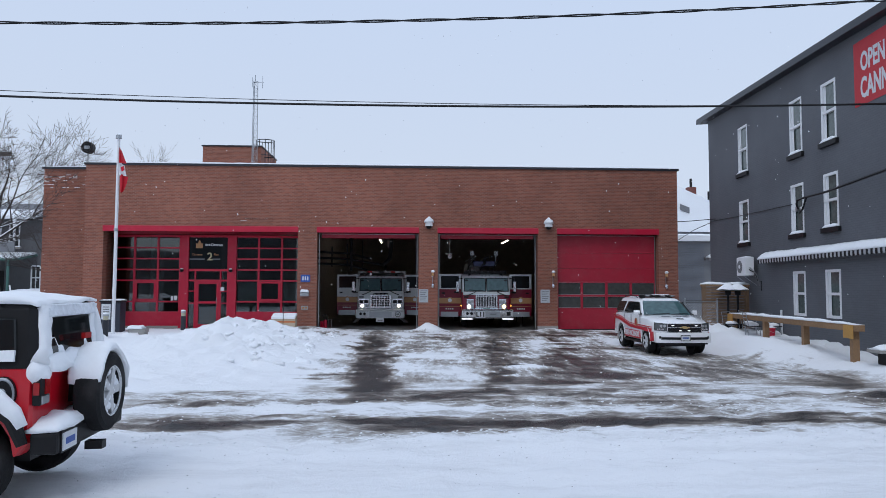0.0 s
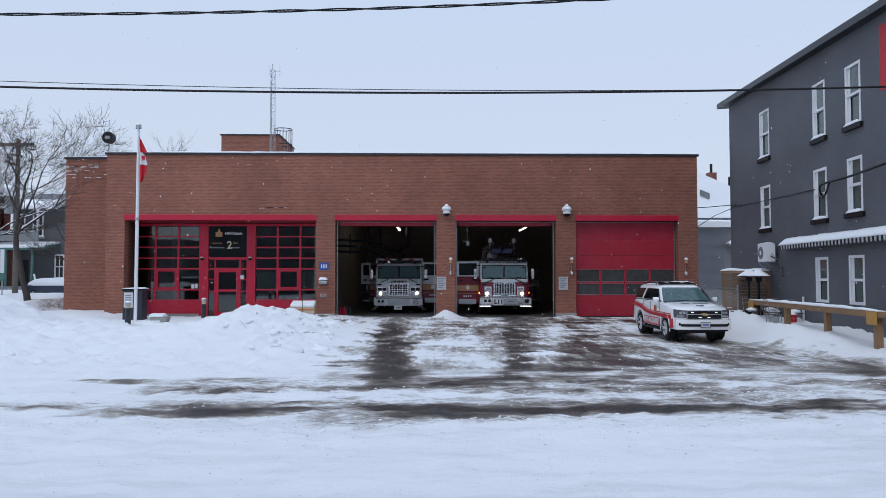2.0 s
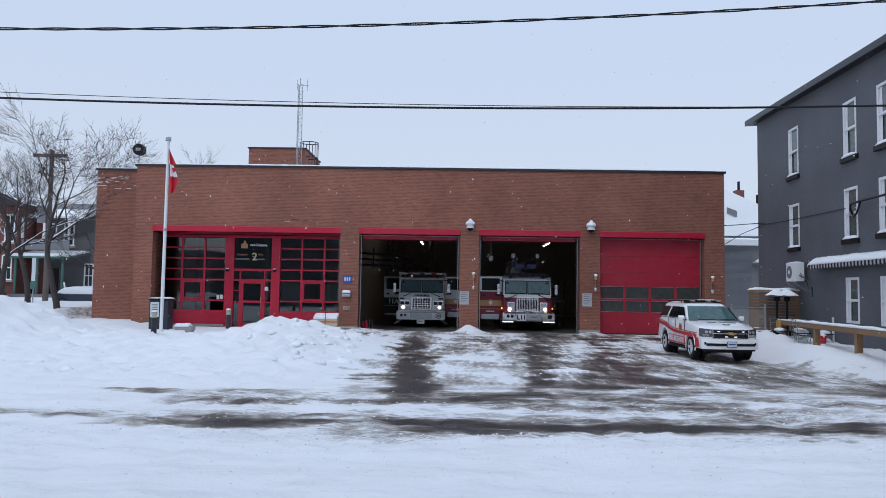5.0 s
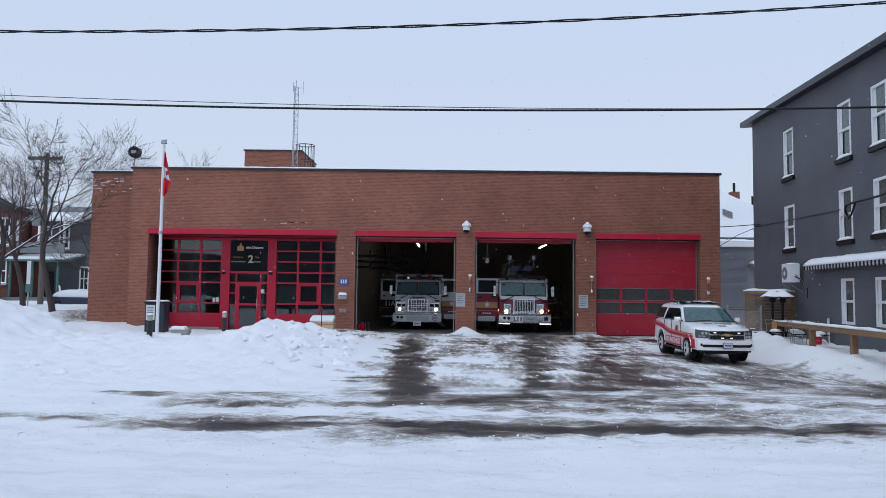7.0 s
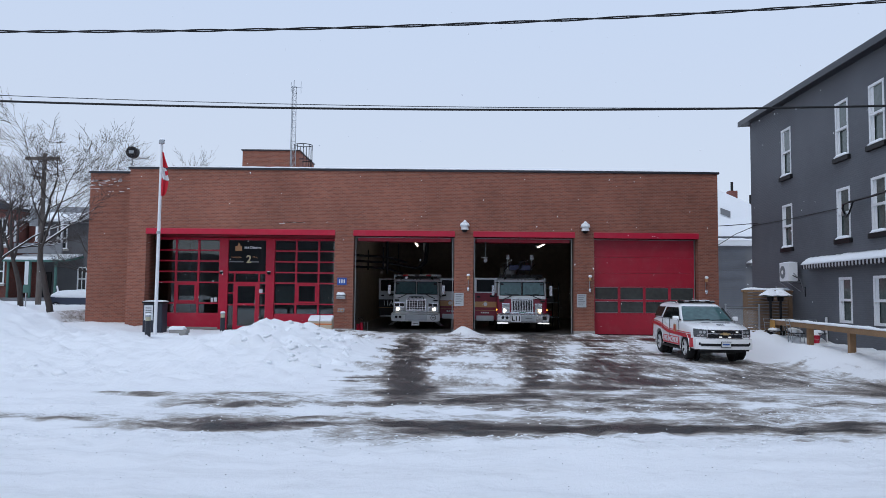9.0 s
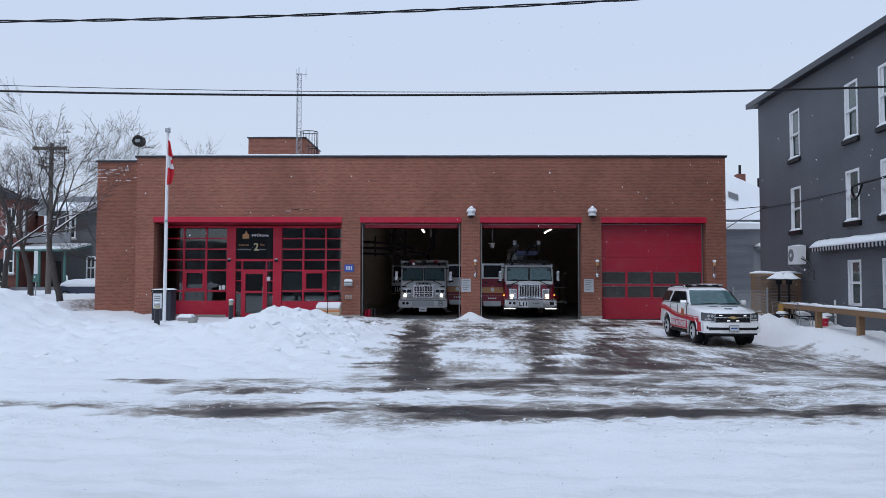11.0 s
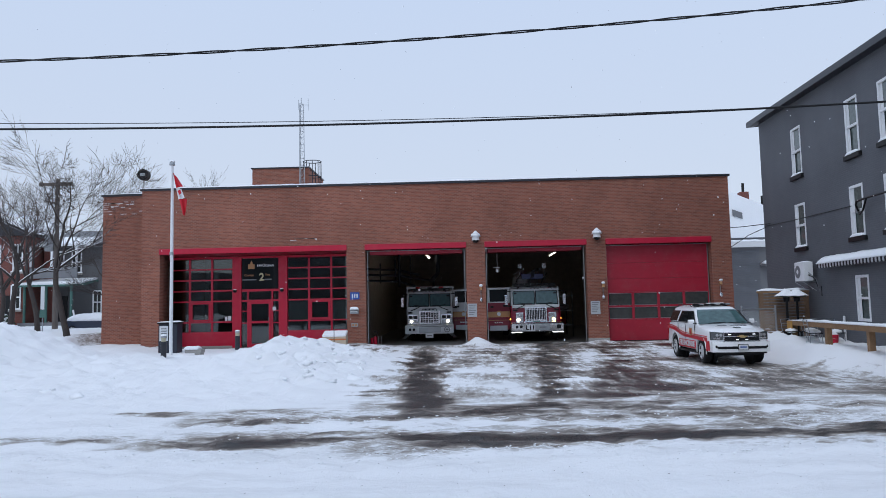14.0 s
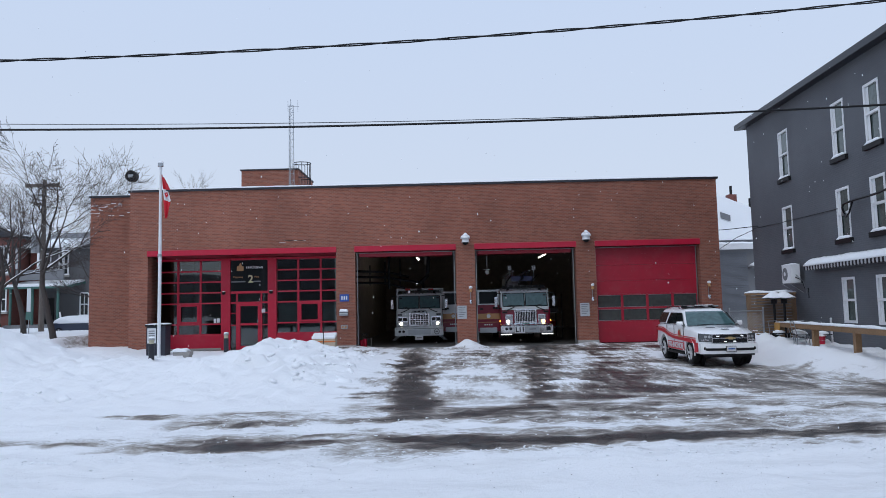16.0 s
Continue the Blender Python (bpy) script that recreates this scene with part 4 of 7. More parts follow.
def build_suv():
    s = thing("fire_command_suv", pose(8.67, 24.35, -0.035, 0, 0, -0.9) @ Matrix.Diagonal((0.925, 0.955, 0.975, 1)), "white fire command SUV with red stripe on the driveway", "car")
    FA, RA = -1.55, 1.42
    # lower body: sections from nose to tail (y, half width, sill, top, crown)
    rings = []
    for y, w, zb, zt, cr in ((-2.58, 0.80, 0.50, 0.98, 0.03), (-2.54, 0.88, 0.44, 1.03, 0.035), (-2.42, 0.945, 0.40, 1.08, 0.04), (-2.15, 0.985, 0.38, 1.135, 0.05), (-1.6, 1.0, 0.38, 1.19, 0.055), (-1.05, 1.0, 0.38, 1.225, 0.05), (-0.6, 1.0, 0.38, 1.25, 0.02), (0.6, 1.0, 0.38, 1.27, 0.0), (1.6, 1.0, 0.40, 1.275, 0.0), (2.25, 0.985, 0.44, 1.27, 0.0), (2.44, 0.955, 0.48, 1.26, 0.0), (2.50, 0.90, 0.54, 1.22, 0.0)):
        half = [(0.80 * w, zb), (0.95 * w, zb + 0.03), (0.99 * w, zb + 0.14), (1.0 * w, zb + 0.30), (0.995 * w, zt - 0.30), (0.985 * w, zt - 0.15), (0.955 * w, zt - 0.05), (0.90 * w, zt - 0.008), (0.55 * w, zt + cr * 0.8)]
        push = lambda x: bow(x) * smooth(-1.7, -2.5, y) if y < -1.7 else 0.0
        ring = [(0, y, zb)] + [(x, y + push(x), z) for x, z in half] + [(0, y, zt + cr)] + [(-x, y + push(x), z) for x, z in half[::-1]]
        rings.append(ring)
    cutters = bmesh.new()
    for cy in (FA, RA):
        rod((-1.2, cy, 0.42), (-0.62, cy, 0.42), 0.475, None, 28, cutters), rod((0.62, cy, 0.42), (1.2, cy, 0.42), 0.475, None, 28, cutters)
    turned(part("body", carve(loft(rings), cutters), WHITE, s, "white painted body"))
    for cy in (FA, RA):
        for sd in (-1, 1):
            part("wheel_well", rod((sd * 0.60, cy, 0.42), (sd * 0.70, cy, 0.42), 0.474, None, 24), BLACK, s)
            arc = [(sd * 0.992, cy + 0.485 * math.cos(math.pi * k / 16), 0.42 + 0.485 * math.sin(math.pi * k / 16)) for k in range(-1, 18)]
            part("arch_lip", tube(arc, 0.022, 6), WHITE, s, smooth=True)
    part("chassis", box(-0.72, 0.72, -2.2, 2.3, 0.28, 0.55), BLACK, s)
    # cabin
    LEV = ((1.20, -1.14, 2.46, 0.955), (1.29, -1.00, 2.455, 0.935), (1.50, -0.69, 2.41, 0.875), (1.70, -0.40, 2.34, 0.805), (1.785, -0.25, 2.29, 0.755), (1.835, -0.06, 2.20, 0.67), (1.86, 0.25, 1.95, 0.48))
    rings = []
    for z, yf, yb, w in LEV:
        r = []
        for k in range(48):
            a = 2 * math.pi * (k + 0.5) / 48
            c, q = math.cos(a), math.sin(a)
            ex = lambda v: math.copysign(abs(v) ** 0.24, v)
            r.append((w * ex(c), (yf + yb) / 2 + (yb - yf) / 2 * ex(q), z))
        rings.append(r)
    turned(part("cabin", loft(rings), WHITE, s, "white roof and pillars"), 50)
    front = lambda z: float(np.interp(z, [q[0] for q in LEV], [q[1] for q in LEV]))
    wide = lambda z: float(np.interp(z, [q[0] for q in LEV], [q[3] for q in LEV]))

    def shield(u, v):
        z = 1.275 + 0.47 * v
        w = wide(z) - 0.085 - 0.02 * v
        x = (2 * u - 1) * w
        return x, front(z) - 0.022 + 0.045 * (2 * u - 1) ** 4, z

    turned(part("windshield", sheet(shield, 14, 6, 0.03), WINDSHIELD, s, "dark sloping windshield"), 60)
    part("cowl", sheet(lambda u, v: ((2 * u - 1) * 0.86, -1.10 + 0.10 * v + 0.05 * (2 * u - 1) ** 4, 1.268 + 0.014 * v), 10, 2, 0.05), BLACK, s)
    for x in (-0.55, 0.12):
        part("wiper", tube([(x, -1.075, 1.29), (x + 0.3, -1.045, 1.305), (x + 0.62, -1.035, 1.31)], 0.011, 5), BLACK, s)
    for sd in (-1, 1):
        def side(zs, nm):
            pts = [(sd * (wide(z) + 0.004), y, z) for y, z in zs]
            part(nm, slab(pts, 0.03, None, 0.006), TINT, s)
        side(((-0.80, 1.315), (0.10, 1.315), (0.10, 1.70), (-0.32, 1.70)), "front_side_window")
        side(((0.13, 1.315), (1.16, 1.315), (0.98, 1.70), (0.13, 1.70)), "rear_side_window")
        side(((1.36, 1.33), (2.26, 1.33), (2.12, 1.70), (1.20, 1.70)), "quarter_window")
        part("belt_trim", box(min(sd * 0.925, sd * 0.945), max(sd * 0.925, sd * 0.945), -0.85, 2.28, 1.285, 1.303), BLACK, s)
        mr = part("mirror", loft([[(sd * (1.0 + dx), y0 + yy, 1.335 + zz) for yy, zz in ((-0.04, -0.065), (0.05, -0.07), (0.05, 0.075), (-0.02, 0.08), (-0.06, 0.02))] for dx, y0 in ((-0.02, -0.84), (0.13, -0.80), (0.165, -0.78))]), WHITE, s, "white door mirror")
        part("mirror_arm", box(min(sd * 0.9, sd * 1.02), max(sd * 0.9, sd * 1.02), -0.88, -0.80, 1.27, 1.31), BLACK, mr)
        # red waist stripe dropping forwards, with its pinstripe; sill panel with lettering
        x = sd * 1.004
        pts = [(2.40, 1.14), (1.75, 1.12), (1.25, 1.07), (0.80, 0.97), (0.30, 0.905), (-0.4, 0.885), (-1.2, 0.875), (-1.75, 0.865), (-2.12, 0.86)]
        wid = (0.10, 0.11, 0.11, 0.10, 0.10, 0.105, 0.115, 0.125, 0.13)
        bm, b2 = bmesh.new(), bmesh.new()
        for k, ((ya, za), (yb, zb)) in enumerate(zip(pts, pts[1:])):
            xa = x - sd * 0.035 * smooth(-1.9, -2.2, ya) - sd * 0.02 * smooth(2.2, 2.45, ya)
            xb = x - sd * 0.035 * smooth(-1.9, -2.2, yb) - sd * 0.02 * smooth(2.2, 2.45, yb)
            slab([(xa, ya, za), (xb, yb, zb), (xb, yb, zb - wid[k + 1]), (xa, ya, za - wid[k])], 0.02, bm)
            slab([(xa, ya, za + 0.055), (xb, yb, zb + 0.055), (xb, yb, zb + 0.03), (xa, ya, za + 0.03)], 0.02, b2)
        part("stripe", bm, STRIPERED, s, "red waist stripe"), part("pinstripe", b2, STRIPERED, s)
        part("sill_panel", slab([(sd * 1.004, -0.98, 0.44), (sd * 1.004, 0.90, 0.44), (sd * 1.004, 0.90, 0.71), (sd * 1.004, -0.98, 0.71)], 0.016), STRIPERED, s, "red sill panel with white letters")
        words("sill_letters", "FIRE-INCENDIE", 0.26, Matrix.Translation((sd * 1.015, -0.04, 0.575)) @ pose(0, 0, 0, 90, 0, 90 * sd), SIGNWHITE, s, bold=0.008)
        cr = part("crest", rod((sd * 0.998, -0.50, 1.0), (sd * 1.018, -0.50, 1.0), 0.15, None, 8), GOLD, s, "gold and red door crest")
        part("crest_core", rod((sd * 1.018, -0.50, 1.0), (sd * 1.022, -0.50, 1.0), 0.085, None, 12), STRIPERED, cr)
        part("running_board", box(min(sd * 0.88, sd * 1.02), max(sd * 0.88, sd * 1.02), -0.98, 0.92, 0.30, 0.37, None, 0.015), BLACK, s)
        part("corner_flash", slab([(sd * 0.995, -2.045, 0.44), (sd * 0.962, -2.28, 0.46), (sd * 0.968, -2.26, 0.76), (sd * 1.0, -2.06, 0.74)], 0.02), STRIPERED, s)
        for y in (-0.60, 0.42):
            part("door_handle", box(min(x, x + sd * 0.03), max(x, x + sd * 0.03), y, y + 0.2, 1.13, 1.165, None, 0.008), WHITE, s)
        for y, z0 in ((-0.94, 0.72), (0.12, 0.46), (1.00, 0.90)):
            part("door_gap", box(min(sd * 0.99, sd * 1.0055), max(sd * 0.99, sd * 1.0055), y - 0.007, y + 0.007, z0, 1.26), BLACK, s)
        # headlamp wraps the corner: dark housing, two chrome-ringed cells, bright lower edge
        f = lambda ax: -2.60 + bow(ax)

        def lamp(u, v):
            ax = 0.60 + 0.34 * u
            return sd * ax, f(ax) + 0.02 + 0.34 * max(0, u - 0.6) ** 1.4, 0.80 + 0.235 * v + 0.03 * u * v
        hl = part("headlight", sheet(lamp, 8, 3, 0.10), SMOKED, s, "clear headlamp with dark housing")
        for a in (0.66, 0.775):
            part("headlight_cell", rod((sd * a, f(a) + 0.004, 0.955), (sd * a, f(a) + 0.03, 0.955), 0.047, None, 14), LENS, hl)
            part("lower_cell", box(min(sd * a, sd * (a + 0.10)) - 0.03, max(sd * a, sd * (a + 0.10)) - 0.03, f(a) + 0.002, f(a) + 0.05, 0.825, 0.875), CHROME, hl)
        part("fog_intake", box(min(sd * 0.52, sd * 0.86), max(sd * 0.52, sd * 0.86), f(0.7) - 0.035, f(0.7) + 0.12, 0.545, 0.635, None, 0.02), BLACK, s)
    # nose: split grille in a chrome frame with a body-width bar
    def band(name, x1, z0, z1, out, m, parent, label="", thick=0.06):
        return part(name, sheet(lambda u, v: ((2 * u - 1) * x1, -2.60 - out + bow((2 * u - 1) * x1), z0 + (z1 - z0) * v), 16, 1, thick), m, parent, label)
    gr = band("grille", 0.575, 0.755, 1.035, 0.012, BLACK, s, "black split grille with chrome bars")
    for z0, z1 in ((1.022, 1.040), (0.898, 0.925), (0.752, 0.770)):
        band("grille_bar", 0.60, z0, z1, 0.035, CHROME, gr)
    for sd in (-1, 1):
        part("grille_end", box(sd * 0.587 - 0.014, sd * 0.587 + 0.014, -2.60 + bow(0.587) - 0.035, -2.60 + bow(0.587) + 0.03, 0.755, 1.035), CHROME, gr)
    for z in (0.79, 0.815, 0.84, 0.865, 0.95, 0.975, 1.0):
        band("grille_slat", 0.57, z - 0.004, z + 0.004, 0.022, DARKMETAL, gr)
    part("emblem", prism([(-0.17, 0.895), (-0.07, 0.895), (-0.05, 0.87), (0.10, 0.87), (0.08, 0.895), (0.17, 0.895), (0.15, 0.93), (0.06, 0.93), (0.05, 0.955), (-0.09, 0.955), (-0.08, 0.93), (-0.15, 0.93)], -2.665, -2.63, "y"), EMBLEM, s, "plain gold emblem")
    for x, z in ((-0.40, 0.975), (0.40, 0.975), (-0.15, 0.81), (0.15, 0.81)):
        part("strobe", box(x - 0.04, x + 0.04, -2.645 + bow(x), -2.60 + bow(x), z - 0.013, z + 0.013), LED, s)
    bp = part("bumper", sheet(lambda u, v: ((2 * u - 1) * 0.945, -2.66 + 0.02 * (2 * v - 1) ** 2 + bow((2 * u - 1) * 0.945) + 0.28 * max(0.0, abs(2 * u - 1) - 0.8) ** 1.4, 0.415 + 0.325 * v), 24, 5, 0.12), WHITE, s, "white front bumper")
    turned(bp)
    band("bumper_slot", 0.80, 0.52, 0.60, 0.072, BLACK, s, "black lower intake")
    band("air_dam", 0.84, 0.36, 0.43, 0.0, BLACK, s, "", 0.10)
    pl = part("licence_plate", box(-0.15, 0.15, -2.715, -2.68, 0.50, 0.655), SIGNWHITE, s, "white licence plate with blue bars")
    part("plate_frame", box(-0.165, 0.165, -2.705, -2.685, 0.485, 0.67), BLACK, pl)
    part("plate_bars", box(-0.11, 0.11, -2.719, -2.715, 0.56, 0.60), BLUE, pl)
    # hood letters, bars for the small print, and a thin drift of snow
    words("hood_letters", "C10", 0.15, pose(0.0, -2.22, 1.180, 7) @ Matrix.Diagonal((1, 1.6, 1, 1)), BLACK, s, bold=0.006)
    for x0, x1 in ((-0.46, -0.16), (-0.06, 0.52)):
        for q in range(4):
            w = (x1 - x0) / 4
            part("hood_bars", slab([(x0 + q * w, -1.82, 1.222), (x0 + (q + 0.8) * w, -1.82, 1.222), (x0 + (q + 0.8) * w, -1.62, 1.240), (x0 + q * w, -1.62, 1.240)], 0.012), GREYPAINT, s)
    for sd in (-1, 1):
        part("hood_crease", tube([(sd * 0.52, -2.45, 1.098), (sd * 0.62, -1.9, 1.19), (sd * 0.70, -1.2, 1.245)], 0.012, 6), WHITE, s, smooth=True)
    # roof light bar: dark base, alternating clear and grey modules, a little snow on it
    lb = part("light_bar", box(-0.66, 0.66, -0.02, 0.28, 1.865, 1.895, None, 0.012), BLACK, s, "low black roof light bar")
    for i in range(7):
        xx = -0.58 + i * 0.193
        part("light_cell", box(xx - 0.075, xx + 0.075, -0.045 + 0.012 * abs(i - 3), 0.26, 1.892, 1.945, None, 0.02), LENS if i in (1, 4, 6) else BLACK, lb)
    part("bar_snow", rough(snow_cap(-0.2, 0.5, 0.05, 0.2, 1.942, 0.025, 3, 16), 0.012, 9), SNOW, lb, smooth=True)
    for x in (-0.52, 0.52):
        part("bar_foot", box(x - 0.05, x + 0.05, 0.06, 0.2, 1.80, 1.88), BLACK, lb)
    part("spotlight", rod((-0.70, -0.12, 1.90), (-0.70, 0.0, 1.90), 0.06, 0.05, 12), BLACK, s)
    for sd in (-1, 1):
        part("roof_rail", tube([(sd * 0.66, 0.35, 1.84), (sd * 0.67, 0.45, 1.90), (sd * 0.66, 1.9, 1.90), (sd * 0.65, 2.05, 1.82)], 0.022), BLACK, s)
        part("tail_light", box(min(sd * 0.86, sd * 0.965), max(sd * 0.86, sd * 0.965), 2.36, 2.49, 0.82, 1.20), TAILRED, s)
    part("roof_snow", rough(snow_cap(-0.55, 0.55, 0.5, 2.0, 1.85, 0.035, 9, 14), 0.012, 5), SNOW, s, "thin snow on the roof", smooth=True)
    part("rear_bumper", box(-0.93, 0.93, 2.42, 2.58, 0.42, 0.70, None, 0.03), WHITE, s)
    for x, o in ((-0.865, -1), (0.865, 1)):
        for y in (FA, RA):
            wheel(s, x, y, 0.405, 0.405, 0.27, ALLOY, 6, o)


def truck_door(t, name, sd, width, upper, letters=""):
    """A cab door in its own space: hinge at the origin, the leaf running outwards along x, its outside towards -y."""
    d = lambda a, b: (min(sd * a, sd * b), max(sd * a, sd * b))
    x0, x1 = d(0.0, width)
    # the lettered door is blackened below, painting in the shade deeper in the bay
    dr = part(name, box(x0, x1, 0.0, 0.07, 0.52, 1.44, None, 0.015), BLACK if letters else TRUCKRED, t, "cab door, white above and red below" if not letters else "cab door, white above, lower half blackened for bay shade")
    bm = bmesh.new()
    for a, b, z0, z1 in ((0.0, 0.11, 1.86, 2.62), (width - 0.11, width, 1.86, 2.62), (0.11, width - 0.11, 2.53, 2.62), (0.11, width - 0.11, 1.86, 1.92)):
        box(*d(a, b), 0.0, 0.07, z0, z1, bm)
    part("window_frame", bm, TRUCKWHITE, dr)
    part("door_window", box(*d(0.11, width - 0.11), 0.03, 0.045, 1.92, 2.53), TINT, dr)
    if upper:
        part("upper_skin", box(x0, x1, -0.004, 0.07, 1.44, 1.86), TRUCKWHITE, dr, "white upper door skin")
    else:
        part("upper_skin", box(x0, x1, -0.004, 0.07, 1.44, 1.86), TRUCKRED, dr)
    part("stripe", box(*d(0.005, width - 0.005), -0.012, 0.0, 1.14, 1.42), GOLD if not letters else BLACK, dr, "gold reflective stripe" if not letters else "stripe blackened for bay shade")
    part("lower_line", box(*d(0.005, width - 0.005), -0.010, 0.0, 0.98, 1.0), GOLD, dr)
    if not letters:
        cr = part("crest", rod((sd * width / 2, -0.022, 1.30), (sd * width / 2, -0.012, 1.30), 0.17, None, 8), GOLD, dr, "pale gold door crest")
        part("crest_core", rod((sd * width / 2, -0.026, 1.30), (sd * width / 2, -0.022, 1.30), 0.10, None, 10), SIGNWHITE, cr)
        for k in range(4):
            part("script_bar", box(*d(width * 0.34 + 0.11 * k, width * 0.34 + 0.11 * k + 0.07), -0.010, 0.0, 0.84, 0.90), SIGNWHITE, dr)
        part("step", box(*d(0.14, width - 0.1), -0.04, 0.05, 0.46, 0.72, None, 0.02), STEEL, dr, "bright metal step well")
    else:
        words("door_letters", letters, 0.36, pose(sd * width * 0.45, -0.016, 1.22, 90), SIGNWHITE, dr, "white unit letters", bold=0.01)
        part("step", box(*d(0.1, width - 0.1), -0.03, 0.05, 0.46, 0.56, None, 0.02), STEEL, dr)
    part("door_handle", box(*d(width - 0.30, width - 0.14), -0.035, 0.0, 1.62, 1.70, None, 0.01), BLACK, dr)
    part("door_light", box(*d(0.10, 0.34), -0.02, 0.0, 1.66, 1.76, None, 0.01), BLACK, dr)
    return dr


def build_truck(x, y, red_face, door_side, unit):
    lab = "red and white ladder truck with lit headlamps in the bay" if red_face else "white and grey fire engine with lit headlamps in the bay"
    t = thing("ladder_truck" if red_face else "fire_engine", pose(x, y, FLOOR), lab, "fire truck")
    face = TRUCKRED if red_face else TRUCKWHITE
    # heights of the nose: windshield foot, grille, lamps, bumper
    WF = 1.76
    G0, G1 = (0.96, 1.66) if red_face else (0.90, 1.58)
    L0 = 0.94 if red_face else 0.90
    B0, B1 = (0.50, 0.96) if red_face else (0.40, 0.86)
    low = [(0.10, 0.66), (0.08, 1.58), (0.12, 1.74), (0.16, 1.78), (3.9, 1.78), (3.9, 0.50), (2.3, 0.50)] + arch(1.35, -0.56, 0.55, 8) + [(0.4, 0.55)]
    turned(part("cab_lower", shell(low, 1.22, 0.05, 0.97), face, t), 40)
    up = [(0.14, 1.74), (0.32, 2.50), (0.38, 2.57), (0.52, 2.62), (3.9, 2.68), (3.9, 1.74)]
    turned(part("cab_upper", shell(up, 1.20, 0.07, 0.95), TRUCKWHITE, t, "white cab roof and pillars"), 40)
    part("cab_floor", box(-1.0, 1.0, 0.3, 2.2, 0.50, 0.75), BLACK, t)
    part("brow_panel", shell([(0.03, 1.64), (0.02, 1.74), (0.06, 1.80), (0.14, 1.80), (0.14, 1.64)], 1.16, 0.05, 0.95), TRUCKWHITE, t, "white panel under the windshield")
    cx = -0.17 if red_face else 0.0
    for sd in (-1, 1):
        d = lambda a, b: (min(sd * a, sd * b), max(sd * a, sd * b))
        a, b = (-1.10, -0.03) if sd < 0 else (0.03, 1.10)
        ws = part("windshield", slab([(a, 0.120, WF + 0.06), (b, 0.120, WF + 0.06), (b * 0.985, 0.318, 2.46), (a * 0.985, 0.318, 2.46)], 0.06, None, 0.02), WINDSHIELD, t, "tall flat windshield pane")
        bm = bmesh.new()
        for p0, p1 in (((a, 0.10, WF + 0.05), (b, 0.10, WF + 0.05)), ((a * 0.985, 0.30, 2.47), (b * 0.985, 0.30, 2.47)), ((a, 0.10, WF + 0.05), (a * 0.985, 0.30, 2.47)), ((b, 0.10, WF + 0.05), (b * 0.985, 0.30, 2.47))):
            rod(p0, p1, 0.022, None, 6, bm)
        part("gasket", bm, BLACK, ws, "black rubber gasket")
        part("vent_disc", rod((sd * 0.98, 0.245, 2.34), (sd * 0.98, 0.26, 2.34), 0.075, None, 12), BLACK, ws)
        part("wiper", tube([(sd * 0.52, 0.02, 1.80), (sd * 0.72, -0.01, 1.70), (sd * 0.98, 0.0, 1.60)], 0.022, 5), BLACK, t)
        part("wiper_blade", tube([(sd * 0.15, 0.075, WF + 0.10), (sd * 0.52, 0.07, WF + 0.09), (sd * 0.85, 0.09, WF + 0.14)], 0.014, 5), BLACK, t)
        mm = part("mirror", box(*d(1.36, 1.52), 0.10, 0.22, 1.80, 2.30, None, 0.03), CHROME, t, "tall chrome mirror")
        part("mirror_arm", tube([(sd * 1.15, 0.35, 2.45), (sd * 1.42, 0.18, 2.48), (sd * 1.44, 0.18, 2.28)], 0.024, 5), BLACK, mm)
        part("mirror_brace", tube([(sd * 1.18, 0.35, 1.74), (sd * 1.44, 0.18, 1.72), (sd * 1.44, 0.18, 1.82)], 0.02, 5), BLACK, mm)
        # lamp cluster: warning lenses over the driving lamps, in a chrome bezel
        hb = part("headlamp_bezel", box(*d(0.62, 1.17 + cx), 0.01, 0.12, L0, L0 + 0.48, None, 0.025), CHROME, t, "chrome headlamp bezel")
        for k in (0, 1):
            part("warning_lens", box(*d(0.65 + (0.25 + 0.45 * cx) * k, 0.86 + (0.25 + 0.9 * cx) * k + 0.3 * cx), -0.02, 0.03, L0 + 0.27, L0 + 0.43, None, 0.012), (LENS if red_face else BLACK), hb)
        part("lamp_recess", box(*d(0.65, 1.13 + cx), -0.008, 0.02, L0 + 0.04, L0 + 0.22, None, 0.01), STEEL, hb)
        inner = 0.96 + 0.5 * cx
        part("headlamp", rod((sd * inner, -0.035, L0 + 0.13), (sd * inner, 0.0, L0 + 0.13), 0.085, None, 16), (WARMLIGHT if red_face and sd > 0 else HEADLIGHT), hb, "glowing headlamp")
        part("side_lamp", box(*d(0.66, 0.77), -0.02, 0.02, L0 + 0.06, L0 + 0.20, None, 0.01), LENS, hb)
        part("turn_lamp", box(*d(0.90, 1.14), -0.012, 0.10, 1.50 if red_face else 1.46, 1.57 if red_face else 1.53, None, 0.01), BLACK, t)
        if red_face:
            part("marker_lamp", ball((sd * 1.245, 0.25, 1.10), 0.04, 0.04, 0.045, None, 1), AMBER, t)
        part("front_wheel_guard", box(*d(0.9, 1.26), 0.72, 1.98, 0.98, 1.10, None, 0.02), CHROME, t)
        wheel(t, sd * 1.05, 1.35, 0.53, 0.53, 0.30, CHROME, 8, sd)
        wheel(t, sd * 1.05, 7.2, 0.53, 0.53, 0.30, CHROME, 8, sd)
    # grille with crossing bars, and a dark rail above it
    gr = part("grille", box(-0.55, 0.55, -0.02, 0.12, G0, G1, None, 0.015), CHROME, t, "chrome grille surround")
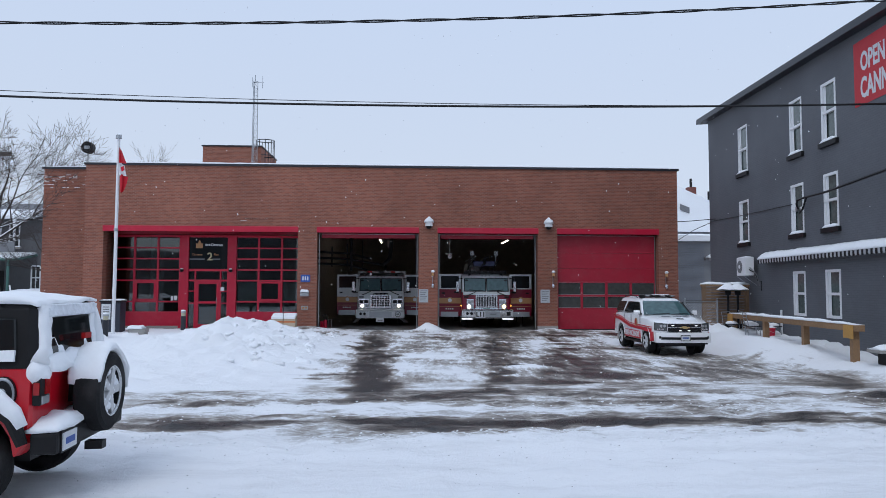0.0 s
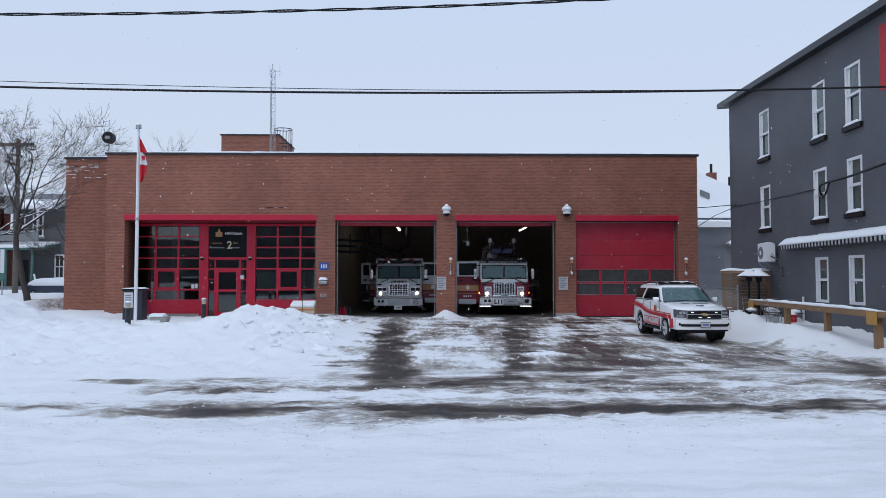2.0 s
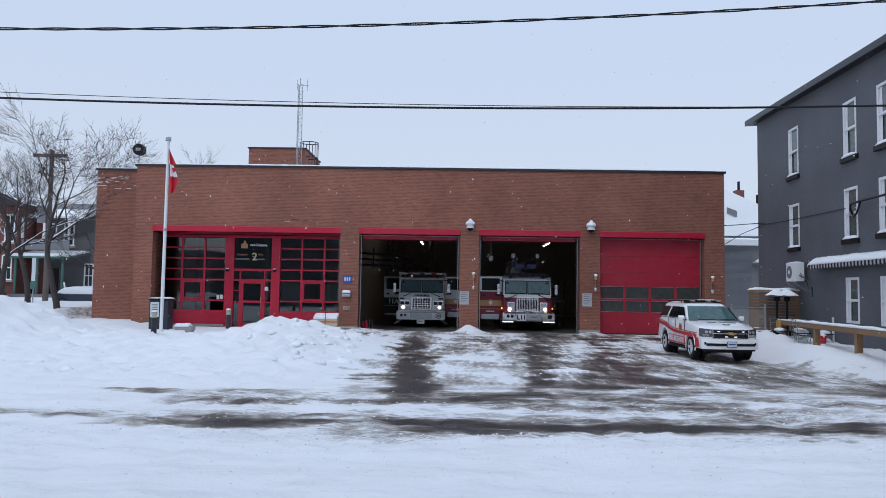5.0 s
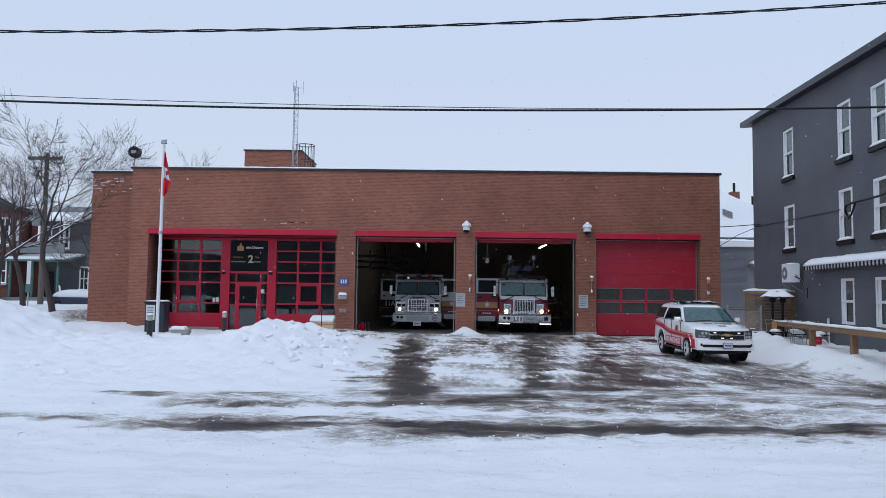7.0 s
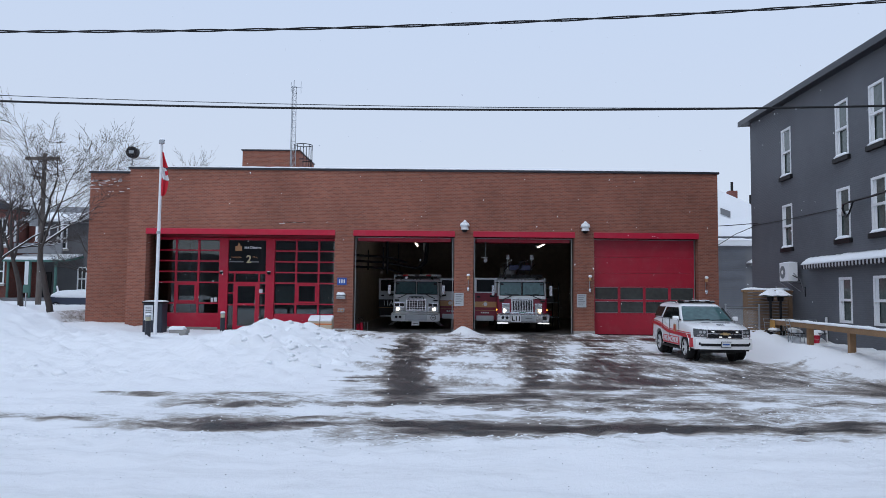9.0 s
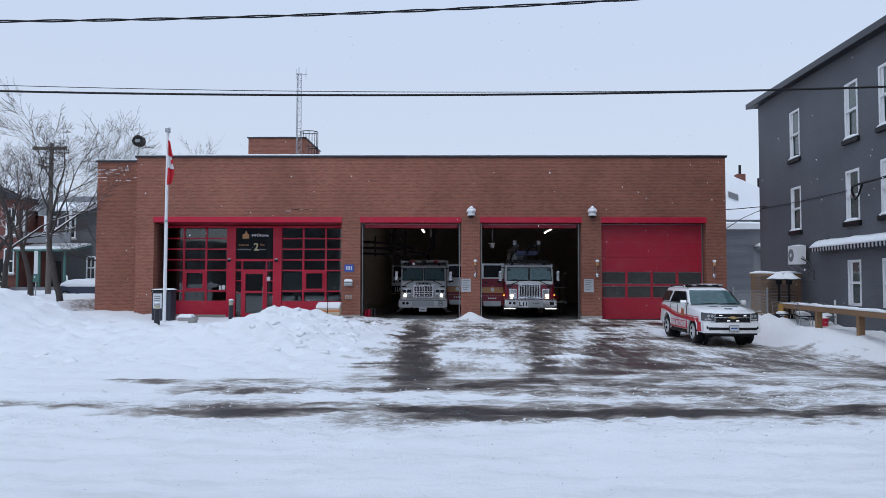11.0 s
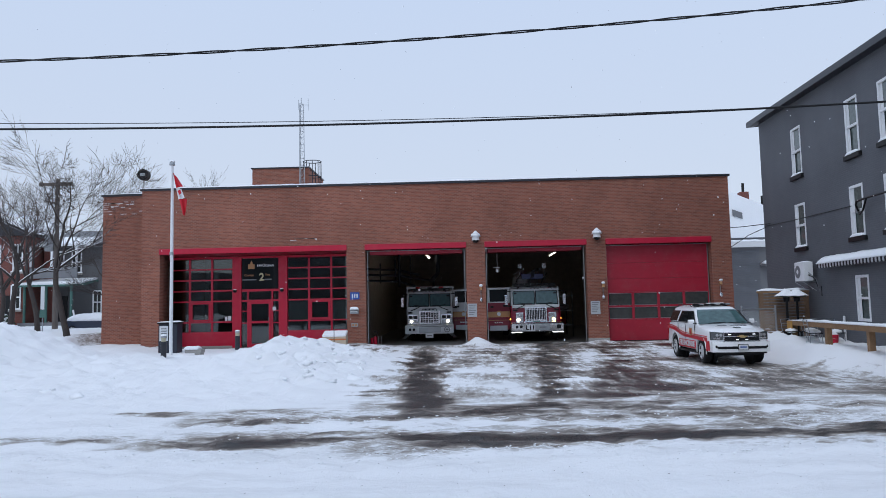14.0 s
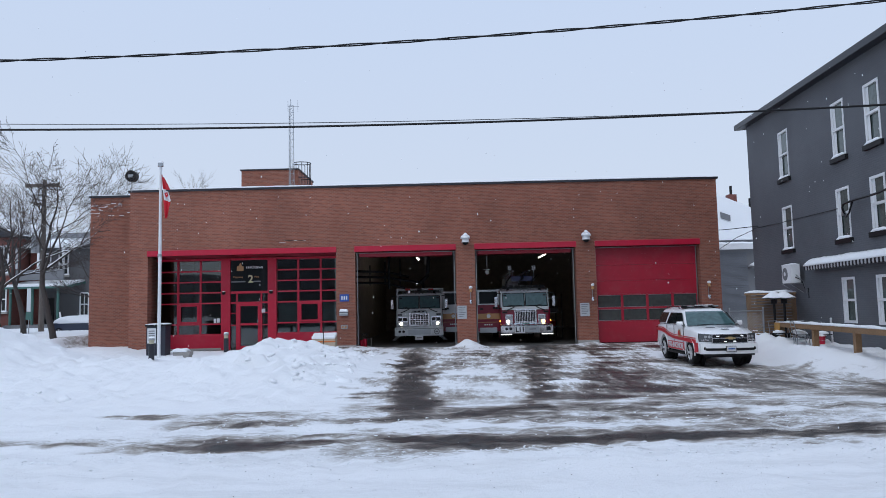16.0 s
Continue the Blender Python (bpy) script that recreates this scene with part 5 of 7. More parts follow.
    part("grille_core", box(-0.49, 0.49, -0.03, 0.0, G0 + 0.06, G1 - 0.05), BLACK, gr)
    nv = 13 if red_face else 8
    for i in range(nv):
        xx = -0.48 + 0.96 * i / (nv - 1)
        part("grille_bar", box(xx - 0.014, xx + 0.014, -0.060, -0.02, G0 + 0.05, G1 - 0.04), CHROME, gr)
    for i in range(2 if red_face else 5):
        zz = G0 + 0.10 + (G1 - G0 - 0.20) * i / (1 if red_face else 4)
        part("grille_bar", box(-0.49, 0.49, -0.063, -0.025, zz - 0.013, zz + 0.013), CHROME, gr)
    if red_face:
        part("grille_apron", box(-0.60, 0.60, -0.06, 0.10, B1 - 0.04, G0 + 0.03, None, 0.02), CHROME, t)
        part("apron_badge", box(-0.18, 0.18, -0.068, -0.06, B1 + 0.0, B1 + 0.03), GREENTRIM, t)
    else:
        rl = part("grille_rail", tube([(-0.40, -0.03, G1 - 0.02), (-0.36, -0.08, G1 + 0.10), (0.36, -0.08, G1 + 0.10), (0.40, -0.03, G1 - 0.02)], 0.022, 6), BLACK, t, "dark hand rail over the grille")
        for xx in (-0.2, 0.0, 0.2):
            part("rail_clip", box(xx - 0.05, xx + 0.05, -0.10, -0.03, G1 + 0.04, G1 + 0.12), BLACK, rl)
    # bumper with horns, panel and siren
    bp = part("bumper", shell([(-0.55, B0), (-0.57, B0 + 0.05), (-0.57, B1 - 0.06), (-0.52, B1 - 0.02), (-0.40, B1), (0.25, B1), (0.25, B0)], 1.26, 0.12, 0.88), TRUCKWHITE if not red_face else CHROME, t, "deep front bumper")
    turned(bp, 40)
    zc = (B0 + B1) / 2
    for xx in (-1.0, -0.80):
        part("horn", rod((xx, -0.62, zc), (xx, -0.50, zc), 0.07, None, 14), BLACK, bp)
    part("bumper_panel", box(-0.55, 0.60, -0.585, -0.56, B0 + 0.06, B1 - 0.12, None, 0.006), STEEL, bp)
    part("bumper_trim", box(-1.18, 1.18, -0.582, -0.56, B1 - 0.095, B1 - 0.075), DARKMETAL, bp)
    if unit:
        part("unit_plate", box(-0.58, -0.12, -0.595, -0.57, B0 + 0.03, B0 + 0.33), SIGNWHITE, bp)
        words("unit_letters", unit, 0.30, pose(-0.35, -0.60, B0 + 0.18, 90), BLACK, bp, bold=0.012)
        part("notice_bars", box(0.10, 0.42, -0.592, -0.585, zc - 0.05, zc), GREYPAINT, bp)
        part("siren_speaker", box(0.93, 1.13, -0.60, -0.56, zc - 0.10, zc + 0.08, None, 0.02), BLACK, bp)
        for xx in (-1.0, 1.0):
            part("step_edge", box(xx - 0.26, xx + 0.26, -0.54, -0.2, B0 - 0.06, B0 - 0.02), LED, bp, "lit white bumper step edge")
    else:
        ring = [(0.92 + 0.13 * math.cos(2 * math.pi * k / 18), -0.585, zc - 0.02 + 0.13 * math.sin(2 * math.pi * k / 18)) for k in range(19)]
        part("siren_ring", tube(ring, 0.014, 5), DARKMETAL, bp, "round dark siren outline")
        part("siren_mark", box(0.85, 0.99, -0.585, -0.565, zc - 0.06, zc + 0.02), GREYPAINT, bp)
        lp = part("licence_plate", box(-0.20, 0.20, -0.58, -0.55, B0 - 0.20, B0 + 0.0), SIGNWHITE, bp, "white licence plate with dark bars")
        part("plate_bars", box(-0.13, 0.13, -0.585, -0.58, B0 - 0.13, B0 - 0.07), GREYPAINT, lp)
        for sd in (-1, 1):
            part("tow_step", slab([(sd * 1.0, -0.3, B0 - 0.02), (sd * 1.28, -0.15, B0 - 0.24), (sd * 1.45, 0.0, B0 - 0.24), (sd * 1.18, -0.2, B0 - 0.02)], 0.04), STEEL, bp, "folded steel step")
    # roof: five clearance lamps, beacon bar, brow
    for xx in (-0.85, -0.18, 0.0, 0.18, 0.85):
        part("clearance_lamp", box(xx - 0.035, xx + 0.035, 0.40, 0.46, 2.57, 2.615, None, 0.008), LENS, t)
    lb = part("beacon_bar", box(-1.08, 1.08, 0.55, 0.85, 2.71, 2.78, None, 0.02), BLACK, t, "roof warning light bar")
    for i in range(7):
        xx = -0.93 + i * 0.31
        part("beacon_cell", box(xx - 0.13, xx + 0.13, 0.53, 0.84, 2.78, 2.87, None, 0.03), (TRUCKWHITE, TAILRED, LENS, BLACK, LENS, TAILRED, TRUCKWHITE)[i] if not red_face else BLACK, lb)
    for xx in (-0.8, 0.8):
        part("bar_foot", box(xx - 0.06, xx + 0.06, 0.6, 0.8, 2.60, 2.72), BLACK, lb)
    if not red_face:
        deck = part("roof_deck", box(-1.28, 1.28, 0.95, 3.8, 2.78, 2.90, None, 0.02), TRUCKWHITE, t, "pale raised roof deck")
        for xx in (-1.22, 1.22):
            part("deck_strut", box(xx - 0.03, xx + 0.03, 1.0, 3.7, 2.60, 2.79), STEEL, deck)
        part("deck_gun", tube([(0.15, 2.6, 2.9), (0.15, 2.5, 3.2), (-0.15, 2.2, 3.3)], 0.07, 8), BLACK, deck)
        part("roof_horn", rod((-0.55, 0.5, 2.70), (-0.55, 1.0, 2.70), 0.07, 0.03, 10), CHROME, t)
    door = truck_door(t, "door", door_side, 1.12, not red_face)
    door.matrix_basis = pose(door_side * 1.235, 0.60, 0.06)
    # body behind the cab
    part("pump_body", box(-1.22, 1.22, 4.0, 10.0, 0.75, 2.55, None, 0.04), face, t)
    part("roof_rack", box(-1.15, 1.15, 4.1, 9.8, 2.55, 2.80, None, 0.03), STEEL, t)
    if red_face:
        ld = part("ladder_turntable", rod((0, 5.2, 2.55), (0, 5.2, 3.35), 0.8, 0.7, 20), STEEL, t, "grey aerial ladder turntable")
        for xx in (-0.42, 0.42):
            part("ladder_rail", box(xx - 0.05, xx + 0.05, 1.3, 8.5, 3.22, 3.30), STEEL, ld), part("ladder_rail", box(xx - 0.03, xx + 0.03, 1.3, 8.5, 3.60, 3.66), STEEL, ld)
            for i in range(12):
                part("ladder_web", rod((xx, 1.4 + i * 0.55, 3.28), (xx, 1.68 + i * 0.55 - 0.56 * (i % 2), 3.62), 0.02, None, 5), STEEL, ld)
        for i in range(16):
            part("rung", rod((-0.4, 1.4 + i * 0.45, 3.28), (0.4, 1.4 + i * 0.45, 3.28), 0.022, None, 6), STEEL, ld)
        part("ladder_tip", box(-0.55, 0.55, 1.15, 1.35, 3.10, 3.36, None, 0.03), DARKBLUE, ld, "dark blue ladder tip")
        for xx in (-0.62, 0.62):
            part("floodlight", box(xx - 0.10, xx + 0.10, 1.18, 1.33, 3.66, 3.90, None, 0.03), STEEL, ld)
            part("floodlight_post", rod((xx, 1.25, 3.1), (xx, 1.25, 3.68), 0.025, None, 6), STEEL, ld)
        part("monitor", tube([(0.0, 1.1, 3.2), (0.0, 0.95, 3.5), (0.22, 0.85, 3.58), (0.3, 0.6, 3.5)], 0.07, 8), BLACK, ld)
        for xx in (-0.9, -0.25, 0.4):
            part("hydraulic_hose", tube([(xx, 1.2, 2.7), (xx + 0.1, 1.0, 3.1), (xx + 0.35, 1.05, 3.4)], 0.03, 6), BLACK, ld)
        return t, truck_door(t, "front_door", -door_side, 1.12, False), None
    # on its other side the crew door stands open behind the front one
    front = truck_door(t, "front_door", -door_side, 1.12, True)
    crew = truck_door(t, "crew_door", -door_side, 0.98, True, "11A")
    return t, front, crew


def build_bay_contents():
    for x, y in ((-2.0, 44.6), (5.95, 44.6)):
        d = thing("ceiling_light", pose(x, y, 5.06, 0, 0, 0), "lit fluorescent strip hanging in the bay", "lamp", "bay strip lights")
        part("housing", box(-0.10, 0.10, -1.65, 1.65, 0.04, 0.10), WHITETRIM, d)
        part("tube", rod((0, -1.6, 0), (0, 1.6, 0), 0.022, None, 8), TUBE, d)
        for q in (-1, 1):
            part("hanger", rod((0, q, 0.1), (0, q, 1.64), 0.01, None, 4), STEEL, d)
    d = thing("exhaust_rail", pose(0, 0, 0), "dark overhead pipework and hose rails inside the bay", "pipework")
    for z, x1 in ((3.95, -2.2), (3.65, -1.7), (3.35, -2.4)):
        part("rail", tube([(-5.0, 36.5, z), (-3.3, 37.0, z - 0.05), (x1, 37.6, z - 0.32)], 0.065, 6), BLACK, d)
    for x in (-4.2, -3.4, -2.6):
        part("hanger", rod((x, 36.9, 3.2), (x, 36.9, 4.3 + 0.2 * (x + 4)), 0.04, None, 6), BLACK, d)
    part("drop_pipe", rod((-3.2, 37.0, 3.0), (-3.2, 37.0, 6.6), 0.07, None, 8), BLACK, d)
    part("exhaust_hose", tube([(-1.15, 38.0, 6.5), (-1.12, 38.0, 4.6), (-1.2, 38.0, 3.7), (-1.6, 38.0, 3.3)], 0.11, 8), BLACK, d)
    part("duct", rod((-1.2, 38.2, 4.3), (-1.2, 38.2, 6.6), 0.16, None, 10), INTERIOR, d)
    d = thing("wall_hydrant_rack", pose(-4.15, 33.95, FLOOR), "red extinguisher and steel valve rack by the bay jamb", "extinguisher")
    part("cylinder", rod((0, 0, 0), (0, 0, 0.42), 0.09, 0.085, 12), RED, d)
    part("neck", rod((0, 0, 0.42), (0, 0, 0.54), 0.035, 0.02, 8), BLACK, d)
    part("frame", tube([(0.14, 0, 0), (0.14, 0, 0.45), (0.3, 0, 0.45), (0.3, 0, 0)], 0.018, 5), STEEL, d)
    part("hose_loop", tube([(-0.05, -0.03, 0.52), (-0.14, -0.03, 0.62), (0.0, -0.03, 0.70), (0.12, -0.03, 0.58), (0.10, -0.03, 0.4)], 0.02, 6), BLACK, d)
    part("second_cylinder", rod((-0.17, 0.02, 0), (-0.17, 0.02, 0.36), 0.07, None, 10), RED, d)
    d = thing("gear_shelf", pose(5.6, 40.0, FLOOR), "dark equipment shelving against the bay wall", "shelf")
    for z in (0.6, 1.4, 2.2):
        part("shelf", box(-0.4, 0.6, -1.2, 1.2, z, z + 0.04), STEEL, d)
    for a in (-1.15, 1.15):
        for b in (-0.37, 0.57):
            part("upright", box(b - 0.03, b + 0.03, a - 0.03, a + 0.03, 0, 2.5), BLACK, d)
    part("bin", box(-0.3, 0.4, -0.9, -0.2, 1.44, 1.75, None, 0.03), GREYPAINT, d)
    part("bin", box(-0.3, 0.4, 0.1, 0.9, 0.64, 0.95, None, 0.03), RED, d)
    d = thing("pendant_sensor", pose(1.95, 36.0, 3.72) @ Matrix.Scale(0.72, 4), "white ceiling-hung signal unit in the bay", "fixture")
    part("stem", rod((0, 0, 0.2), (0, 0, 4.1), 0.03, None, 6), STEEL, d)
    part("head", ball((0, 0, 0), 0.14, 0.14, 0.17), WHITETRIM, d)
    part("cross_arm", box(-0.32, 0.18, -0.03, 0.03, 0.16, 0.22), WHITETRIM, d)


FROST = mat("wind_packed_frost", (0.74, 0.77, 0.81), 0.75, var=0.22, scale=5, bump=0.5, bump_scale=30)


def build_jeep():
    j = thing("off_road_car", pose(-4.12, 7.42, 0.0, 0, 0, -86.5), "red off-road car caked in snow with a tailgate spare", "car")
    # y: tail is +y; rear axle at 0, front axle at -2.95
    prof = [(0.58, 0.62), (0.60, 1.22), (-1.75, 1.24), (-1.95, 1.20), (-3.25, 1.10), (-3.35, 1.0), (-3.35, 0.62)] + [(-3.3, 0.60)] + arch(-2.95, 0.47, 0.50, 8) + [(-2.35, 0.50), (-0.6, 0.50)] + arch(0.0, 0.47, 0.50, 8) + [(0.52, 0.56)]
    part("tub", shell(prof, 0.80, 0.04, 0.985), JEEPRED, j, "glossy red body tub")
    part("underbody", box(-0.6, 0.6, -3.2, 0.5, 0.42, 0.72), BLACK, j)
    # hard top
    rings = []
    for z, yf, yb, w in ((1.22, -1.75, 0.60, 0.80), (1.50, -1.60, 0.585, 0.765), (1.76, -1.42, 0.56, 0.725), (1.82, -1.30, 0.50, 0.66)):
        e = 0.06
        rings.append([(-w + e, yf, z), (w - e, yf, z), (w, yf + e, z), (w, yb - e, z), (w - e, yb, z), (-w + e, yb, z), (-w, yb - e, z), (-w, yf + e, z)])
    part("hard_top", loft(rings), BLACK, j, "black hard top")
    part("rear_window", slab([(-0.50, 0.612, 1.30), (0.52, 0.612, 1.30), (0.46, 0.575, 1.68), (-0.44, 0.575, 1.68)], 0.03, None, 0.012), TINT, j)
    for sd in (-1, 1):
        part("side_window", slab([(sd * 0.802, -0.62, 1.30), (sd * 0.802, 0.44, 1.30), (sd * 0.752, 0.40, 1.68), (sd * 0.752, -0.58, 1.68)], 0.03, None, 0.015), TINT, j, "frosted side window")
        part("window_frost", slab([(sd * 0.822, -0.60, 1.285), (sd * 0.822, 0.43, 1.285), (sd * 0.812, 0.43, 1.39), (sd * 0.806, -0.60, 1.35)], 0.03), SNOW, j)
        part("front_window", slab([(sd * 0.80, -1.50, 1.30), (sd * 0.80, -0.72, 1.30), (sd * 0.735, -0.70, 1.68), (sd * 0.735, -1.32, 1.68)], 0.03), TINT, j)
        # flares, snow-topped
        for y in (0.0, -2.95):
            pts = [(sd * 0.88, y - 0.56, 0.62), (sd * 0.88, y - 0.48, 0.86), (sd * 0.88, y - 0.28, 0.99), (sd * 0.88, y + 0.28, 0.99), (sd * 0.88, y + 0.46, 0.86), (sd * 0.88, y + 0.55, 0.62)]
            part("wheel_flare", tube(pts, [0.05, 0.075, 0.08, 0.08, 0.075, 0.05], 8), BLACK, j)
            part("flare_snow", tube([(p[0], p[1], p[2] + 0.05) for p in pts[1:5]] + [(sd * 0.88, y + 0.54, 0.78)], [0.05, 0.085, 0.09, 0.085, 0.06], 8), SNOW, j, smooth=True)
        # tail lamp, with snow on top of it
        tl = part("tail_light", box(min(sd * 0.62, sd * 0.80), max(sd * 0.62, sd * 0.80), 0.585, 0.66, 0.96, 1.16, None, 0.012), BLACK, j, "dark tail lamp with red lens")
        part("tail_lens", box(min(sd * 0.64, sd * 0.72), max(sd * 0.64, sd * 0.72), 0.66, 0.672, 1.04, 1.14), TAILRED, tl)
        part("reverse_lens", box(min(sd * 0.64, sd * 0.78), max(sd * 0.64, sd * 0.78), 0.66, 0.672, 0.97, 1.03), LENS, tl)
        part("side_lens", box(min(sd * 0.80, sd * 0.812), max(sd * 0.80, sd * 0.812), 0.60, 0.65, 1.04, 1.12), TAILRED, tl)
        part("lamp_snow", rough(ball((sd * 0.71, 0.60, 1.19), 0.13, 0.10, 0.11, None, 3), 0.04, 7), SNOW, tl, smooth=True)
        part("corner_snow", rough(tube([(sd * 0.70, 0.60, 1.26), (sd * 0.66, 0.60, 1.4), (sd * 0.65, 0.595, 1.6), (sd * 0.62, 0.58, 1.78)], [0.10, 0.06, 0.045, 0.05], 10), 0.05, 7), SNOW, j, "frosty snow on the rear pillar", smooth=True)
    part("filler_cap", rod((0.80, 0.34, 1.05), (0.83, 0.34, 1.05), 0.115, None, 20), BLACK, j, "round black fuel filler")
    part("filler_rim", tube([(0.83, 0.34 + 0.10 * math.cos(a), 1.05 + 0.10 * math.sin(a)) for a in [2 * math.pi * k / 20 for k in range(21)]], 0.012, 6), STEEL, j)
    part("filler_core", ball((0.835, 0.34, 1.05), 0.02, 0.04, 0.04), STEEL, j)
    # bumper, plate, snow shelf
    bp = part("rear_bumper", box(-0.86, 0.86, 0.60, 0.84, 0.52, 0.72, None, 0.035), BLACK, j)
    for y0, y1, z, h, s in ((0.58, 0.84, 0.72, 0.10, 4),):
        part("bumper_snow", rough(snow_cap(-0.84, 0.84, y0 - 0.04, y1, z, h, s, 30), 0.03, 6), SNOW, bp, smooth=True)
    lp = part("licence_plate", box(0.46, 0.76, 0.845, 0.86, 0.54, 0.70), SIGNWHITE, bp, "pale licence plate with dark bars")
    part("plate_frame", box(0.44, 0.78, 0.84, 0.848, 0.52, 0.72), BLACK, lp)
    part("plate_bars", box(0.51, 0.71, 0.86, 0.864, 0.59, 0.65), BLUE, lp)
    part("hitch", box(-0.06, 0.06, 0.78, 0.95, 0.40, 0.48), BLACK, bp)
    part("wind_ledge", rough(snow_cap(-0.60, 0.70, 0.59, 0.72, 1.18, 0.17, 8, 24), 0.05, 6), SNOW, j, smooth=True)
    part("roof_snow", rough(snow_cap(-0.72, 0.72, -1.38, 0.57, 1.80, 0.10, 6, 30), 0.05, 4), SNOW, j, "thick snow on the roof", smooth=True)
    part("tailgate_snow", rough(sheet(lambda u, v: (-0.62 + 1.30 * u, 0.635 - 0.03 * v, 1.18 + (0.20 + 0.14 * abs(2 * u - 1)) * v), 16, 4, -0.03), 0.035, 8), SNOW, j, "frost packed below the rear window", smooth=True)
    for sd in (-1, 1):
        part("pillar_frost", rough(sheet(lambda u, v: (sd * (0.50 + 0.20 * u - 0.04 * v), 0.625 - 0.035 * v, 1.24 + 0.56 * v), 5, 10, -0.03), 0.03, 9), SNOW, j, "frost streaks beside the rear window", smooth=True)
    part("eave_snow", slab([(-0.62, 0.60, 1.68), (0.62, 0.60, 1.68), (0.62, 0.565, 1.80), (-0.62, 0.565, 1.80)], 0.035, None, 0.012), FROST, j)
    part("spare_mount", box(-0.22, 0.02, 0.58, 0.78, 0.88, 1.12), BLACK, j)
    bm = bmesh.new()
    rings = []
    for k in range(17):
        a = math.pi * (0.10 + 0.92 * k / 16)
        th = 0.008 + 0.075 * math.sin(math.pi * k / 16) ** 1.3
        c, s = math.cos(a), math.sin(a)
        ring = []
        for q in range(12):
            b = 2 * math.pi * q / 12
            ring.append((-0.10 + (0.41 + th * 0.6 * (1 + math.cos(b))) * c, 0.85 + 0.15 * math.sin(b), 0.97 + (0.41 + th * 0.6 * (1 + math.cos(b))) * s))
        rings.append(ring)
    part("spare_snow", rough(loft(rings), 0.05, 5), SNOW, j, "snow cap over the spare tyre", smooth=True)
    part("brake_lamp", box(-0.14, 0.02, 0.70, 0.74, 1.44, 1.50), TAILRED, j)
    part("front_bumper", box(-0.8, 0.8, -3.62, -3.42, 0.52, 0.72, None, 0.03), BLACK, j)
    part("windscreen", slab([(-0.68, -1.72, 1.26), (0.68, -1.72, 1.26), (0.62, -1.45, 1.74), (-0.62, -1.45, 1.74)], 0.03), TINT, j)
    part("hood_snow", snow_cap(-0.62, 0.62, -3.2, -1.95, 1.16, 0.06, 7, 10), SNOW, j, smooth=True)
    # the body stands a little higher than its frame
    for ob in [c for c in j.children_recursive if c.type == "MESH" and c.name.split(".")[0] not in ("spare_snow", "spare_mount")]:
        for v in ob.data.vertices:
            v.co.z += 0.085 * smooth(0.95, 1.25, v.co.z)
    # tailgate spare
    sp = wheel(j, 0, 0, 0, 0.41, 0.26, ALLOY, 5, 1, snow=True)
    sp.name = "spare_wheel"
    sp.matrix_basis = pose(-0.10, 0.86, 0.97, 0, 0, 90)
    rolling = []
    for x, o in ((-0.78, -1), (0.78, 1)):
        for y in (0.0, -2.95):
            w = wheel(j, x, y, 0.405, 0.405, 0.26, ALLOY, 5, o)
            rolling.append((w, x, y))
    return j, rolling


build_suv()
FRONT_DOOR, CREW_DOOR = build_truck(-1.64, 37.0, False, 1, "")[1:]
LADDER_DOOR = build_truck(3.72, 34.75, True, -1, "L11")[1]
build_bay_contents()
JEEP, ROLLING = build_jeep()


HOUSEGLASS = mat("curtained_window_glass", (0.10, 0.125, 0.12), 0.05, var=0.35, scale=2.5, bump=0)
SHUTTER = mat("grey_shutter", (0.16, 0.17, 0.19), 0.5, 0.2, bump=0.05)


# ---- grey house beside the station: x runs along its wall towards the street, y into the house ----
GREY = pose(13.64, 32.0, 0, 0, 0, -94.7)


def sash_window(parent, x0, x1, z0, z1, sill=True):
    w = part("window", box(x0, x1, 0.12, 0.16, z0, z1), INTERIOR, parent, "white double-hung sash window")
    bm = bmesh.new()
    f = 0.085
    for q in ((x0, x0 + f, z0, z1), (x1 - f, x1, z0, z1), (x0 + f, x1 - f, z1 - f, z1), (x0 + f, x1 - f, z0, z0 + f), (x0 + f, x1 - f, (z0 + z1) / 2 - 0.04, (z0 + z1) / 2 + 0.04)):
        box(q[0], q[1], -0.015, 0.10, q[2], q[3], bm)
    part("window_frame", bm, WHITETRIM, w)
    zm = (z0 + z1) / 2
    part("pane", box(x0 + f, x1 - f, 0.045, 0.06, zm + 0.04, z1 - f), HOUSEGLASS, w)
    part("pane", box(x0 + f, x1 - f, 0.075, 0.09, z0 + f, zm - 0.04), HOUSEGLASS, w)
    part("blind", box(x0 + f, x0 + f + 0.14, 0.035, 0.042, z0 + f, z1 - f), WHITETRIM, w)
    if sill:
        part("sill", box(x0 - 0.10, x1 + 0.10, -0.10, 0.02, z0 - 0.16, z0 - 0.005, None, 0.01), BLACK, w)
        part("sill_snow", snow_cap(x0 + 0.02, x1 - 0.02, -0.10, -0.016, z0 - 0.005, 0.09, int(x0 * 7), 8), SNOW, w, smooth=True)


